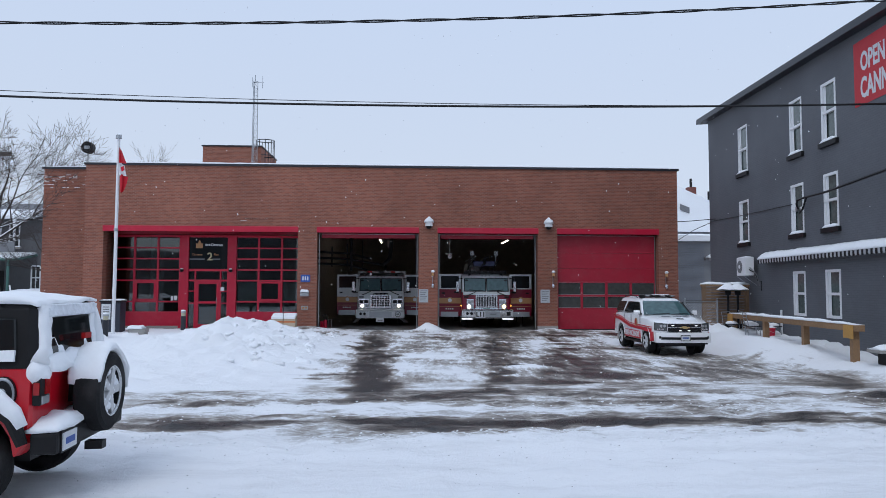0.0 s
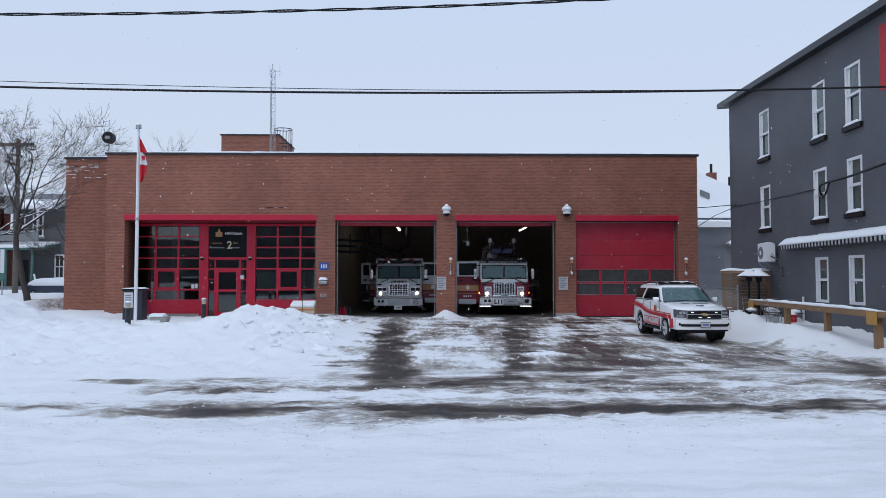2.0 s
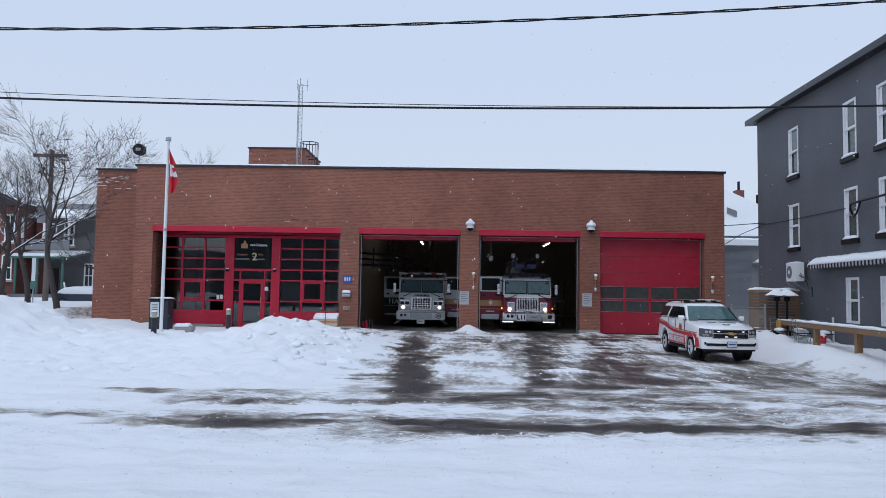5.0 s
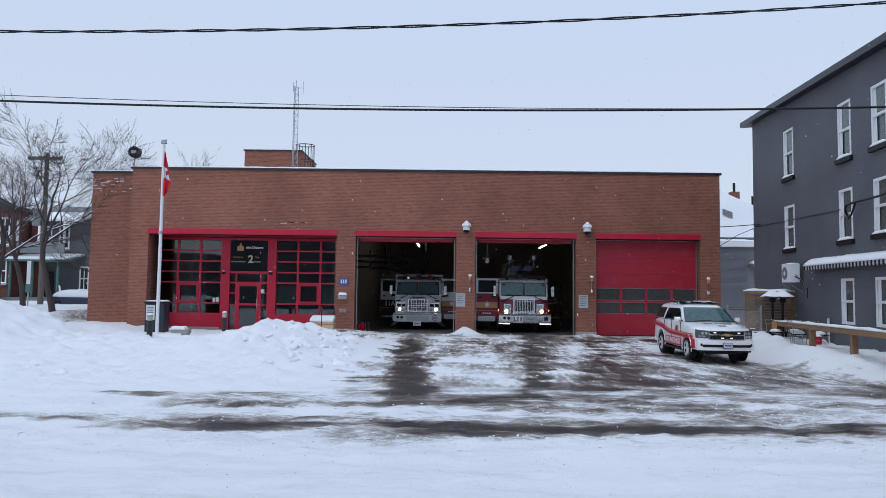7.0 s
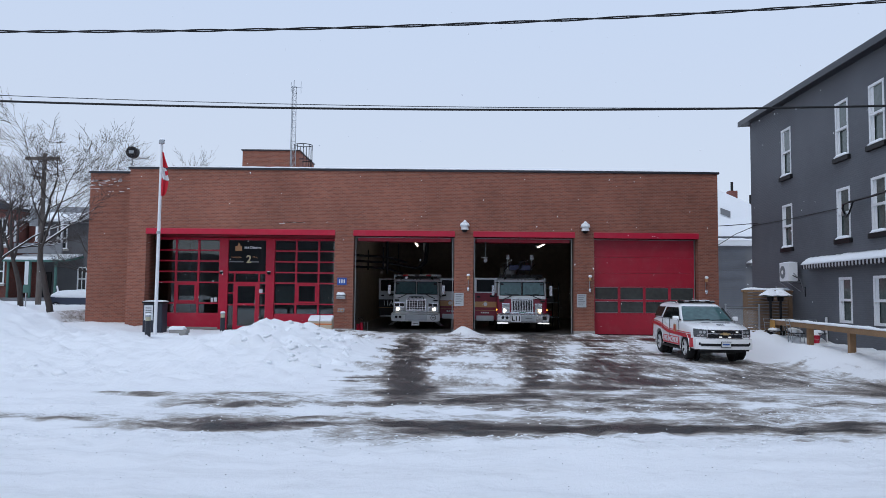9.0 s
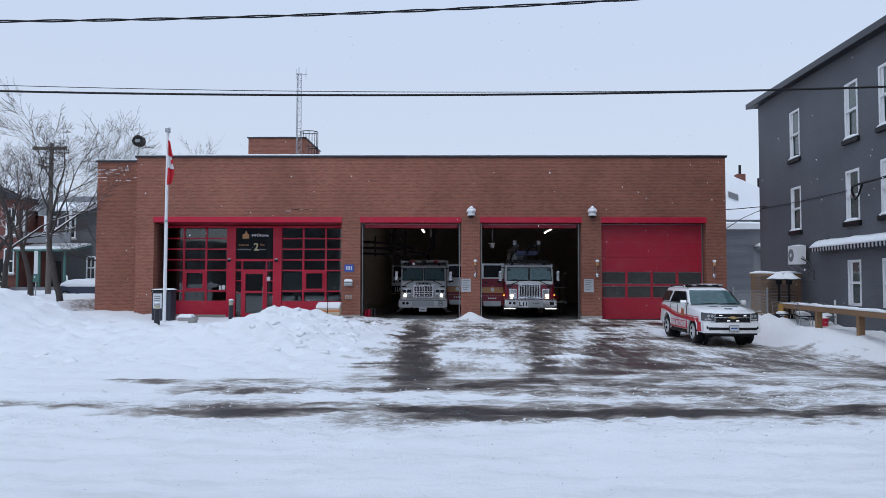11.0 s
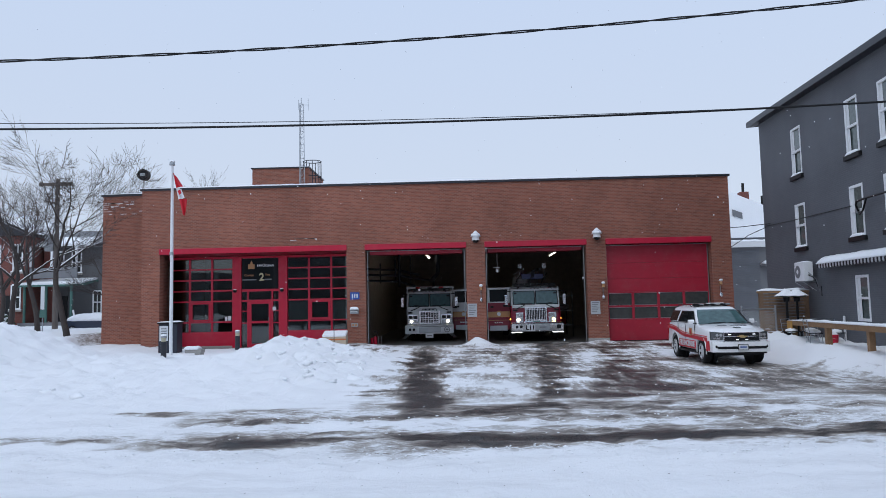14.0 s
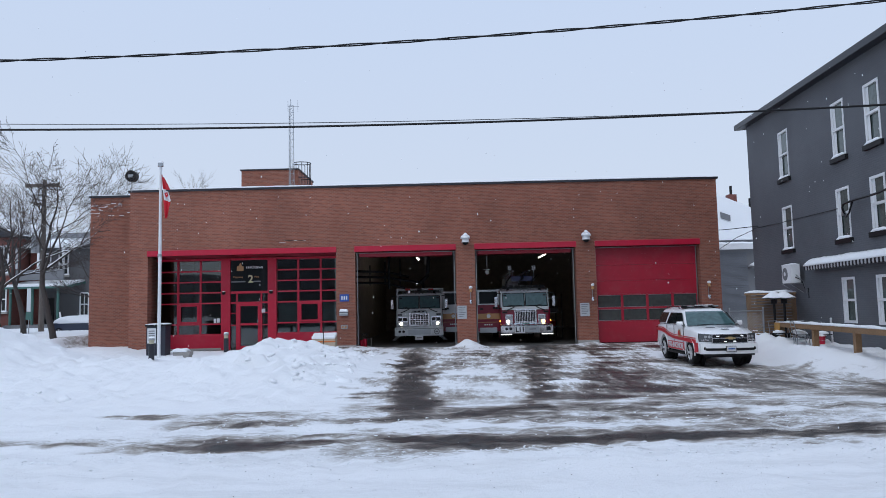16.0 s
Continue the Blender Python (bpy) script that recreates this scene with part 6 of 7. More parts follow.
def build_grey_house():
    h = thing("grey_house", GREY, "three-storey dark grey painted brick house with white windows", "house")
    L, H = 17.5, 9.45

    def fall(bm):
        for v in bm.verts:
            if v.co.z > H - 0.1:
                v.co.z += 0.34 - 0.034 * v.co.x
        return bm

    wins = [(4.32, 5.26, 6.74, 8.62), (8.9, 9.78, 6.62, 8.47), (11.06, 11.94, 6.60, 8.44), (4.32, 5.27, 3.93, 5.62), (8.88, 9.78, 3.93, 5.6), (11.08, 11.94, 3.96, 5.62), (8.9, 9.77, 1.2, 2.68), (11.06, 11.94, 1.2, 2.68)]
    # wall with the openings cut through: cells of a grid, joined
    xs = sorted({0.8, L, *[w[0] for w in wins], *[w[1] for w in wins]})
    zs = sorted({0.0, H, *[w[2] for w in wins], *[w[3] for w in wins]})
    bm = bmesh.new()
    for a, b in zip(xs, xs[1:]):
        for c, d in zip(zs, zs[1:]):
            if not any(w[0] <= (a + b) / 2 <= w[1] and w[2] <= (c + d) / 2 <= w[3] for w in wins):
                box(a, b, 0, 0.3, c, d, bm)
    bmesh.ops.remove_doubles(bm, verts=bm.verts[:], dist=1e-4)
    seen = {}
    for f in bm.faces:
        seen.setdefault(tuple(sorted(v.index for v in f.verts)), []).append(f)
    bmesh.ops.delete(bm, geom=[f for g in seen.values() if len(g) > 1 for f in g], context="FACES_ONLY")
    part("side_wall", fall(bm), GREY_BRICK, h, "dark grey painted brick wall")
    part("rear_wall", fall(box(0.8, 1.1, 0.3, 9, 0, H)), GREY_BRICK, h)
    part("street_wall", fall(box(L - 0.3, L, 0.3, 9, 0, H)), GREY_BRICK, h)
    part("far_wall", fall(box(0.8, L, 9, 9.3, 0, H)), GREY_BRICK, h)
    part("roof", fall(box(0.3, L + 0.5, -0.15, 9.8, H, H + 0.06)), BLACK, h)
    part("fascia", fall(prism([(-0.36, H - 0.02), (-0.36, H + 0.20), (-0.28, H + 0.26), (0.35, H + 0.26), (0.35, H + 0.02)], 0.25, L + 0.6, "x")), DARKMETAL, h, "deep dark eaves board")
    part("roof_snow", fall(box(0.6, L, 0.4, 9.3, H + 0.06, H + 0.2)), SNOW, h)
    for w in wins:
        sash_window(h, *w, sill=w[2] > 2)
    part("gutter_pipe", rod((8.05, -0.06, 0.4), (8.05, -0.06, 1.35), 0.04, None, 8), WHITETRIM, h)
    # red mural with white letters
    sg = part("mural", box(12.97, 17.3, -0.012, 0.0, 7.22, 9.05), MURAL, h, "red wall sign with white capitals")
    words("mural_letters", "OPEN", 0.80, pose(13.90, -0.016, 8.40, 90) @ Matrix.Diagonal((0.56, 0.92, 1, 1)), SIGNWHITE, sg, bold=0.022)
    words("mural_letters", "CANN", 0.80, pose(13.96, -0.016, 7.66, 90) @ Matrix.Diagonal((0.58, 1.0, 1, 1)), SIGNWHITE, sg, bold=0.022)
    part("mural_bar", box(14.81, 14.88, -0.016, -0.012, 8.12, 8.70), SIGNWHITE, sg)
    # awning with striped valance under snow
    aw = thing("awning", GREY, "black and white striped awning covered in snow", "awning")
    y0 = -0.30
    part("canopy", slab([(6.75, 0, 3.36), (16.5, 0, 3.36), (16.5, y0, 3.17), (6.75, y0, 3.17)], 0.03), BLACK, aw)
    rings = []
    for i in range(121):
        x = 6.72 + 9.78 * i / 120
        k = 0.045 * (1 + 0.9 * noise.noise((x * 1.1, 3, 1)) + 0.5 * noise.noise((x * 3.7, 1, 5)))
        rings.append([(x, 0.0, 3.36), (x, 0.0, 3.42 + k * 0.6), (x, -0.12, 3.35 + k * 0.9), (x, y0 * 0.85, 3.24 + k * 0.8), (x, y0 - 0.03, 3.185 + k * 0.2), (x, y0 - 0.01, 3.165)])
    part("snow", loft(rings), SNOW, aw, "lumpy snow along the awning", smooth=True)
    k = 0
    x = 6.78
    while x < 16.4:
        part("valance_tab", prism([(x, 3.18), (x + 0.11, 3.18), (x + 0.11, 3.05), (x + 0.055, 3.01), (x, 3.05)], y0 - 0.012, y0, "y"), NOTICE if k % 2 else BLACK, aw)
        x += 0.11
        k += 1
    # heat pump on a bracket
    ac = thing("heat_pump", GREY @ pose(5.62, -0.30, 2.60) @ Matrix.Scale(0.88, 4), "white wall-hung heat pump on a steel bracket", "air conditioner")
    part("case", box(-0.48, 0.48, -0.22, 0.16, 0, 0.78, None, 0.02), WHITETRIM, ac)
    for sgn, nm in ((1, "fan_grille"),):
        part(nm, rod((-0.12, -0.235, 0.39), (-0.12, -0.22, 0.39), 0.27, None, 20), GREYPAINT, ac)
        part("fan_hub", rod((-0.12, -0.245, 0.39), (-0.12, -0.235, 0.39), 0.09, None, 12), WHITETRIM, ac)
    part("side_louvre", box(-0.49, -0.48, -0.15, 0.1, 0.1, 0.6), GREYPAINT, ac)
    part("snow", snow_cap(-0.48, 0.48, -0.22, 0.16, 0.78, 0.06, 3, 10), SNOW, ac, smooth=True)
    for x in (-0.38, 0.42):
        part("bracket", tube([(x, 0.28, -0.03), (x, -0.26, -0.03), (x, 0.28, -0.42)], 0.018, 5), STEEL, ac)
    part("pipe", tube([(0.48, -0.05, 0.25), (0.75, 0.1, 0.1), (0.72, 0.24, -0.3), (0.95, 0.26, -0.25), (0.95, 0.26, -0.65)], 0.02, 6), BLACK, ac)
    part("pipe", tube([(0.48, -0.02, 0.35), (0.82, 0.12, 0.05), (0.80, 0.25, -0.45)], 0.014, 6), GREYPAINT, ac)
    # service cable with drip loop
    c = thing("service_cable", GREY, "black service cable with a drip loop at the wall", "cable")
    part("cable", tube([(9.50, -0.05, 4.70), (9.56, -0.14, 4.90), (9.75, -0.2, 5.0), (10.3, -0.22, 5.02), (12.0, -0.35, 4.98), (17.0, -0.7, 5.10)], 0.035, 6), BLACK, c)
    part("drip_loop", tube([(10.45, -0.23, 5.02), (10.1, -0.2, 4.66), (9.8, -0.15, 4.58), (9.5, -0.05, 4.70)], 0.03, 6), BLACK, c)
    part("wall_clamp", box(9.42, 9.52, -0.12, 0, 4.66, 4.80), STEEL, c)
    c = thing("roof_feed_wire", pose(0, 0, 0), "thin wires slung from the grey wall to the station", "cable")
    part("wire", tube([(12.75, 36, 5.55), (13.3, 33, 5.35), (13.48, 30.4, 5.20)], 0.018, 5), BLACK, c)
    part("wire", tube([(12.9, 36.5, 3.9), (13.4, 32.5, 4.9), (13.55, 31.0, 5.1)], 0.015, 5), BLACK, c)
    part("wall_wire", tube([GREY @ Vector((1.0, -0.03, 5.15)), GREY @ Vector((4.0, -0.03, 5.05)), GREY @ Vector((9.0, -0.03, 4.95))], 0.014, 5), BLACK, c)


def build_patio():
    f = thing("cedar_screen", pose(11.37, 26.8, 0.2), "weathered cedar slat screen around the patio", "fence")
    for x in (0.0, 1.70):
        part("post", box(x - 0.07, x + 0.07, -0.06, 0.06, 0, 1.98), FENCEWOOD, f)
    part("top_rail", box(-0.12, 1.79, -0.08, 0.08, 1.98, 2.06, None, 0.01), WOOD, f)
    for i in range(17):
        z = 0.10 + i * 0.11
        part("slat", box(0.07, 1.63, -0.02, 0.02, z, z + 0.085), FENCEWOOD, f)
    part("snow", snow_cap(-0.12, 1.79, -0.10, 0.10, 2.06, 0.09, 2, 16), SNOW, f, smooth=True)
    for k, (x, y) in enumerate(((12.10, 26.3), (12.43, 26.2))):
        d = thing("patio_heater", pose(x, y, 0.4), "dark mushroom patio heater under snow", "heater", "patio heaters")
        part("stand", rod((0, 0, 0), (0, 0, 1.45), 0.045, None, 10), BLACK, d)
        part("base", rod((0, 0, 0), (0, 0, 0.35), 0.20, 0.17, 14), BLACK, d)
        part("burner", rod((0, 0, 1.45), (0, 0, 1.62), 0.10, 0.12, 12), BLACK, d)
        part("reflector", rod((0, 0, 1.62), (0, 0, 1.70), 0.36, 0.08, 18), STEEL, d)
        part("snow", rough(rod((0, 0, 1.66), (0, 0, 1.88), 0.42, 0.10, 20), 0.03, 4), SNOW, d)
    g = thing("steel_gate", pose(10.42, 26.3, 0.1), "galvanised chain-link gate beside the patio", "gate")
    for x in (0.0, 1.25):
        part("post", rod((x, 0, 0), (x, 0, 1.58), 0.035, None, 8), STEEL, g)
        part("cap", ball((x, 0, 1.6), 0.045, 0.045, 0.04, None, 1), STEEL, g)
    part("rail", rod((0, 0, 1.5), (1.25, 0, 1.5), 0.022, None, 6), STEEL, g)
    part("rail", rod((0, 0, 0.25), (1.25, 0, 0.25), 0.022, None, 6), STEEL, g)
    bm = bmesh.new()
    for i in range(-12, 14):
        for s in (1, -1):
            a, b = i * 0.1, i * 0.1 + s * 1.25
            p = [(x, 0.0, 0.25 + (x - a) * s) for x in (0, 1.25)]
            seg = [(q, 0.0, 0.25 + (q - a) * s) for q in np.linspace(0, 1.25, 14) if 0.25 <= 0.25 + (q - a) * s <= 1.5]
            if len(seg) > 1:
                rod(seg[0], seg[-1], 0.003, None, 3, bm)
    part("mesh", bm, STEEL, g, kind="stuff")
    # stacked patio chairs under snow
    for k, (x, y, a) in enumerate(((11.75, 25.3, 20), (12.15, 24.6, -15), (12.45, 25.4, 50), (11.9, 24.0, 80), (12.5, 23.8, 10))):
        c = thing("patio_chair", pose(x, y, 0.38, 0, 0, a), "white steel patio chair half buried in snow", "chair", "patio chairs")
        part("seat", box(-0.22, 0.22, -0.22, 0.22, 0.40, 0.43, None, 0.01), BLACK, c)
        for u, v in ((-0.2, -0.2), (0.2, -0.2), (-0.2, 0.2), (0.2, 0.2)):
            part("leg", rod((u, v, 0), (u * 0.9, v * 0.9, 0.41), 0.014, None, 5), STEEL, c)
        part("backrest", tube([(-0.21, 0.2, 0.42), (-0.2, 0.28, 0.86), (0.2, 0.28, 0.86), (0.21, 0.2, 0.42)], 0.014, 5), STEEL, c)
        part("back_bar", rod((-0.19, 0.26, 0.7), (0.19, 0.26, 0.7), 0.012, None, 5), STEEL, c)
        part("snow", ball((0, 0, 0.45), 0.22, 0.21, 0.09), SNOW, c, smooth=True)
    d = thing("red_bucket", pose(12.35, 23.6, 0.46) @ Matrix.Scale(0.66, 4), "red plastic ash bucket with snow on top", "bucket")
    part("pail", rod((0, 0, 0), (0, 0, 0.42), 0.16, 0.20, 16), RED, d)
    part("lip", rod((0, 0, 0.40), (0, 0, 0.44), 0.215, None, 16), RED, d)
    part("snow", ball((0, 0, 0.44), 0.18, 0.18, 0.11), SNOW, d, smooth=True)
    part("handle", tube([(-0.2, 0, 0.4), (-0.18, -0.1, 0.28), (0.0, -0.2, 0.22), (0.18, -0.1, 0.28), (0.2, 0, 0.4)], 0.01, 5), STEEL, d)
    # timber rail, four posts
    r = thing("timber_rail", pose(0, 0, 0), "new brown timber rail on square posts topped with snow", "fence")
    pts = [(11.90, 25.4), (11.70, 22.7), (11.48, 20.0), (11.20, 17.3)]
    d = (Vector(pts[3]) - Vector(pts[0])).normalized()
    n = Vector((-d.y, d.x))
    for x, y in pts:
        part("post", prism([(x + a * d.x + b * n.x, y + a * d.y + b * n.y) for a, b in ((-0.08, -0.08), (0.08, -0.08), (0.08, 0.08), (-0.08, 0.08))], 0.05, 1.03, "z"), WOOD, r)
    a, b = Vector(pts[0]) - d * 0.25, Vector(pts[3]) + d * 0.25
    mid = (Vector(pts[1]) + Vector(pts[2])) / 2
    for p, q in ((a, mid), (mid + d * 0.004, b)):
        part("beam", prism([(p.x + n.x * 0.13, p.y + n.y * 0.13), (q.x + n.x * 0.13, q.y + n.y * 0.13), (q.x - n.x * 0.13, q.y - n.y * 0.13), (p.x - n.x * 0.13, p.y - n.y * 0.13)], 1.02, 1.18, "z", None, 0.008), WOOD, r, "heavy timber beam")
    for p, s in ((Vector(pts[0]), -1), (Vector(pts[3]), -1)):
        c = p + n * 0.14 * s
        part("end_plate", prism([(c.x - d.x * 0.22, c.y - d.y * 0.22), (c.x + d.x * 0.22, c.y + d.y * 0.22), (c.x + d.x * 0.22 + n.x * 0.03 * s, c.y + d.y * 0.22 + n.y * 0.03 * s), (c.x - d.x * 0.22 + n.x * 0.03 * s, c.y - d.y * 0.22 + n.y * 0.03 * s)], 0.84, 1.17, "z"), mat("fresh_cut_ply", (0.50, 0.27, 0.07), 0.7, var=0.15, bump=0.1), r, "orange plywood end plate")
    bm = bmesh.new()
    rings = []
    N = 60
    for i in range(N + 1):
        p = a + (b - a) * (i / N)
        hh = 0.075 * (1 + 0.5 * noise.noise((i * 0.23, 4, 2))) * min(1, 0.25 + 4 * min(i, N - i) / N)
        w = 0.135
        rings.append([(p.x + n.x * w, p.y + n.y * w, 1.181), (p.x + n.x * w * 0.9, p.y + n.y * w * 0.9, 1.181 + hh * 0.7), (p.x, p.y, 1.181 + hh), (p.x - n.x * w * 0.9, p.y - n.y * w * 0.9, 1.181 + hh * 0.7), (p.x - n.x * w, p.y - n.y * w, 1.181)])
    part("snow", loft(rings), SNOW, r, "ribbon of snow on the rail", smooth=True)
    b = thing("stone_bench", pose(11.75, 16.3, 0.30), "dark slab bench capped with snow", "bench")
    part("seat", box(-0.75, 0.9, -0.25, 0.25, 0.26, 0.33, None, 0.015), CONCRETE, b)
    part("leg", box(-0.5, -0.1, -0.2, 0.2, -0.1, 0.26), BLACK, b)
    part("leg", box(0.4, 0.7, -0.2, 0.2, -0.1, 0.26), BLACK, b)
    part("snow", snow_cap(-0.7, 0.9, -0.22, 0.24, 0.33, 0.12, 5, 12), SNOW, b, smooth=True)


def build_behind_right():
    g = thing("louvred_garage", pose(17.6, 46, 0), "grey garage with ribbed shutter and snowy roof", "garage")
    part("wall", box(-1.0, 4.6, 0, 6, 0, 5.3), GREYPAINT, g)
    for i in range(32):
        part("shutter_slat", box(-0.6, 1.95, -0.05, 0.0, 0.5 + i * 0.145, 0.60 + i * 0.145), SHUTTER, g)
    part("roof_edge", box(-1.3, 4.9, -0.35, 6.3, 5.3, 5.62), WHITETRIM, g)
    part("roof_snow", snow_cap(-1.3, 4.9, -0.35, 6.3, 5.62, 0.25, 2, 14), SNOW, g, smooth=True)
    part("side_canopy", box(2.0, 4.6, -0.8, 0, 4.0, 4.15), GREYPAINT, g)
    part("canopy_snow", snow_cap(2.0, 4.6, -0.8, 0, 4.15, 0.3, 4, 10), SNOW, g, smooth=True)
    h = thing("snowy_house", pose(24.5, 60, 0), "house with a steep snow-covered roof and brick chimneys", "house")
    part("wall", box(-12.5, 6.8, 0, 9, 0, 7.2), GREYPAINT, h)
    part("roof", prism([(-13, 8.8), (-4.0, 12.2), (7.2, 7.35), (7.2, 7.1), (-13, 7.1)], -0.4, 9.6, "y"), SNOW, h, "steep roof under thick snow")
    for x, y, z in ((0.45, 1.2, 10.1), (1.9, 0.8, 8.9)):
        c = part("chimney", box(x - 0.35, x + 0.35, y - 0.35, y + 0.35, z - 1.5, z + 1.1), HOUSE_BRICK, h, "red brick chimney")
        part("flue", rod((x, y, z + 1.1), (x, y, z + 1.9), 0.12, None, 8), BLACK, c)
    part("skylight", slab([(-1.2, -0.45, 9.0), (-0.4, -0.45, 8.7), (-0.4, -0.45, 9.2), (-1.2, -0.45, 9.5)], 0.12), GREYPAINT, h)


def build_wires():
    # lashed twin cable over the near side of the road
    c = thing("lashed_cable", pose(0, 0, 0), "thick black twisted overhead cable", "cable")
    pts = []
    for i in range(301):
        x = -16 + 36 * i / 300
        z = 5.425 + 0.0013 * (x + 6.6) ** 2 * 2.55
        pts.append(Vector((x, 9.0, z)))
    for ph in (0.0, math.pi):
        part("strand", tube([p + 0.012 * Vector((0, math.cos(i * 0.55 + ph), math.sin(i * 0.55 + ph))) for i, p in enumerate(pts)], 0.0105, 5), BLACK, c)
    c = thing("power_cable", pose(0, 0, 0), "black overhead power cable with a thin messenger wire", "cable")
    part("cable", tube([(x, 16.0, 6.285 + 0.00135 * (x + 1.5) ** 2) for x in np.linspace(-26, 30, 60)], 0.026, 6), BLACK, c)
    part("messenger", tube([(x, 16.05, 6.365 + 0.0013 * (x - 1.2) ** 2) for x in np.linspace(-26, 30, 60)], 0.009, 5), DARKMETAL, c)


build_grey_house()
build_patio()
build_behind_right()
build_wires()


# ---- bare winter trees ----
def grow(seed, height, r0, levels=6, lean=(0, 0), spread=0.55, fork_at=0.3, up=0.35, tip=0.008):
    """Branch polylines of a bare tree: lists of (point, radius), thick ones and thin ones."""
    rnd = random.Random(seed)
    thick, thin = [], []

    def branch(p, d, length, r, lev):
        n = 5 if lev < 3 else 3
        pts = [(p.copy(), r)]
        q, v = p.copy(), d.copy()
        for i in range(n):
            v = (v + Vector((rnd.gauss(0, 0.10), rnd.gauss(0, 0.10), rnd.gauss(0, 0.06) + up * 0.12 * (lev > 0)))).normalized()
            q = q + v * (length / n)
            pts.append((q.copy(), r * (1 - 0.42 * (i + 1) / n)))
        (thick if lev < 4 else thin).append(pts)
        if lev >= levels:
            return
        kids = (3 if lev == 0 else rnd.choice((3, 3, 4)) if lev < 3 else rnd.choice((2, 3, 4)))
        for k in range(kids):
            f = 1.0 if k == 0 else rnd.uniform(0.35, 0.98) if lev else rnd.uniform(0.75, 1.0)
            i = min(n - 1, int(f * n))
            a, ra = pts[i]
            b, rb = pts[i + 1]
            s = a.lerp(b, min(1.0, f * n - i))
            ang = rnd.uniform(0.12, 0.30) if k == 0 else rnd.uniform(0.45, 0.95) * (spread / 0.55)
            axis = Vector((rnd.gauss(0, 1), rnd.gauss(0, 1), rnd.gauss(0, 0.4)))
            w = (b - a).normalized()
            axis = (axis - axis.dot(w) * w).normalized()
            nd = (w * math.cos(ang) + axis * math.sin(ang)).normalized()
            if nd.z < -0.05:
                nd.z = 0.1
            branch(s, nd.normalized(), length * rnd.uniform(0.58, 0.80), max(tip, rb * (0.92 if k == 0 else 0.70)), lev + 1)

    branch(Vector((0, 0, 0)), Vector((lean[0], lean[1], 1)).normalized(), height * fork_at, r0, 0)
    return thick, thin


def build_tree(name, x, y, z, seed, height, r0, label, levels=6, snow=False, **kw):
    t = thing(name, pose(x, y, z), label, "tree")
    thick, thin = grow(seed, height, r0, levels, **kw)
    bm = bmesh.new()
    V, F = [], []

    def poly(pts, n):
        base = len(V)
        for i, (p, r) in enumerate(pts):
            d = (pts[min(i + 1, len(pts) - 1)][0] - pts[max(i - 1, 0)][0]).normalized()
            s = d.cross(Vector((0.3, 0.9, 0.2))).normalized()
            u = s.cross(d)
            for k in range(n):
                a = 2 * math.pi * k / n
                V.append(p + r * (math.cos(a) * s + math.sin(a) * u))
        for i in range(len(pts) - 1):
            for k in range(n):
                F.append((base + i * n + k, base + i * n + (k + 1) % n, base + (i + 1) * n + (k + 1) % n, base + (i + 1) * n + k))

    def emit(nm, group, n, m, lab=""):
        V.clear(), F.clear()
        for b in group:
            poly(b, n)
        me = bpy.data.meshes.new(nm)
        me.from_pydata([tuple(v) for v in V], [], F)
        for f in me.polygons:
            f.use_smooth = True
        me.materials.append(m)
        ob = new(nm, me)
        ob.parent = t
        return tagged(ob, lab)

    emit("trunk", thick, 6, BARK, "grey-brown trunk and limbs")
    tagged(emit("crown", thin, 3, TWIG, "spray of bare twigs"), kind="stuff")
    if snow:
        # snow lying along the upper side of the limbs
        lines = []
        for b in thick[1:]:
            for (p, r), (q, s) in zip(b, b[1:]):
                if abs((q - p).normalized().z) < 0.75:
                    lines.append([(p + Vector((0, 0, r * 0.8)), r * 0.75), (q + Vector((0, 0, s * 0.8)), s * 0.75)])
        if lines:
            tagged(emit("branch_snow", lines, 5, SNOW, "snow along the limbs"), kind="stuff")
    bm.free()


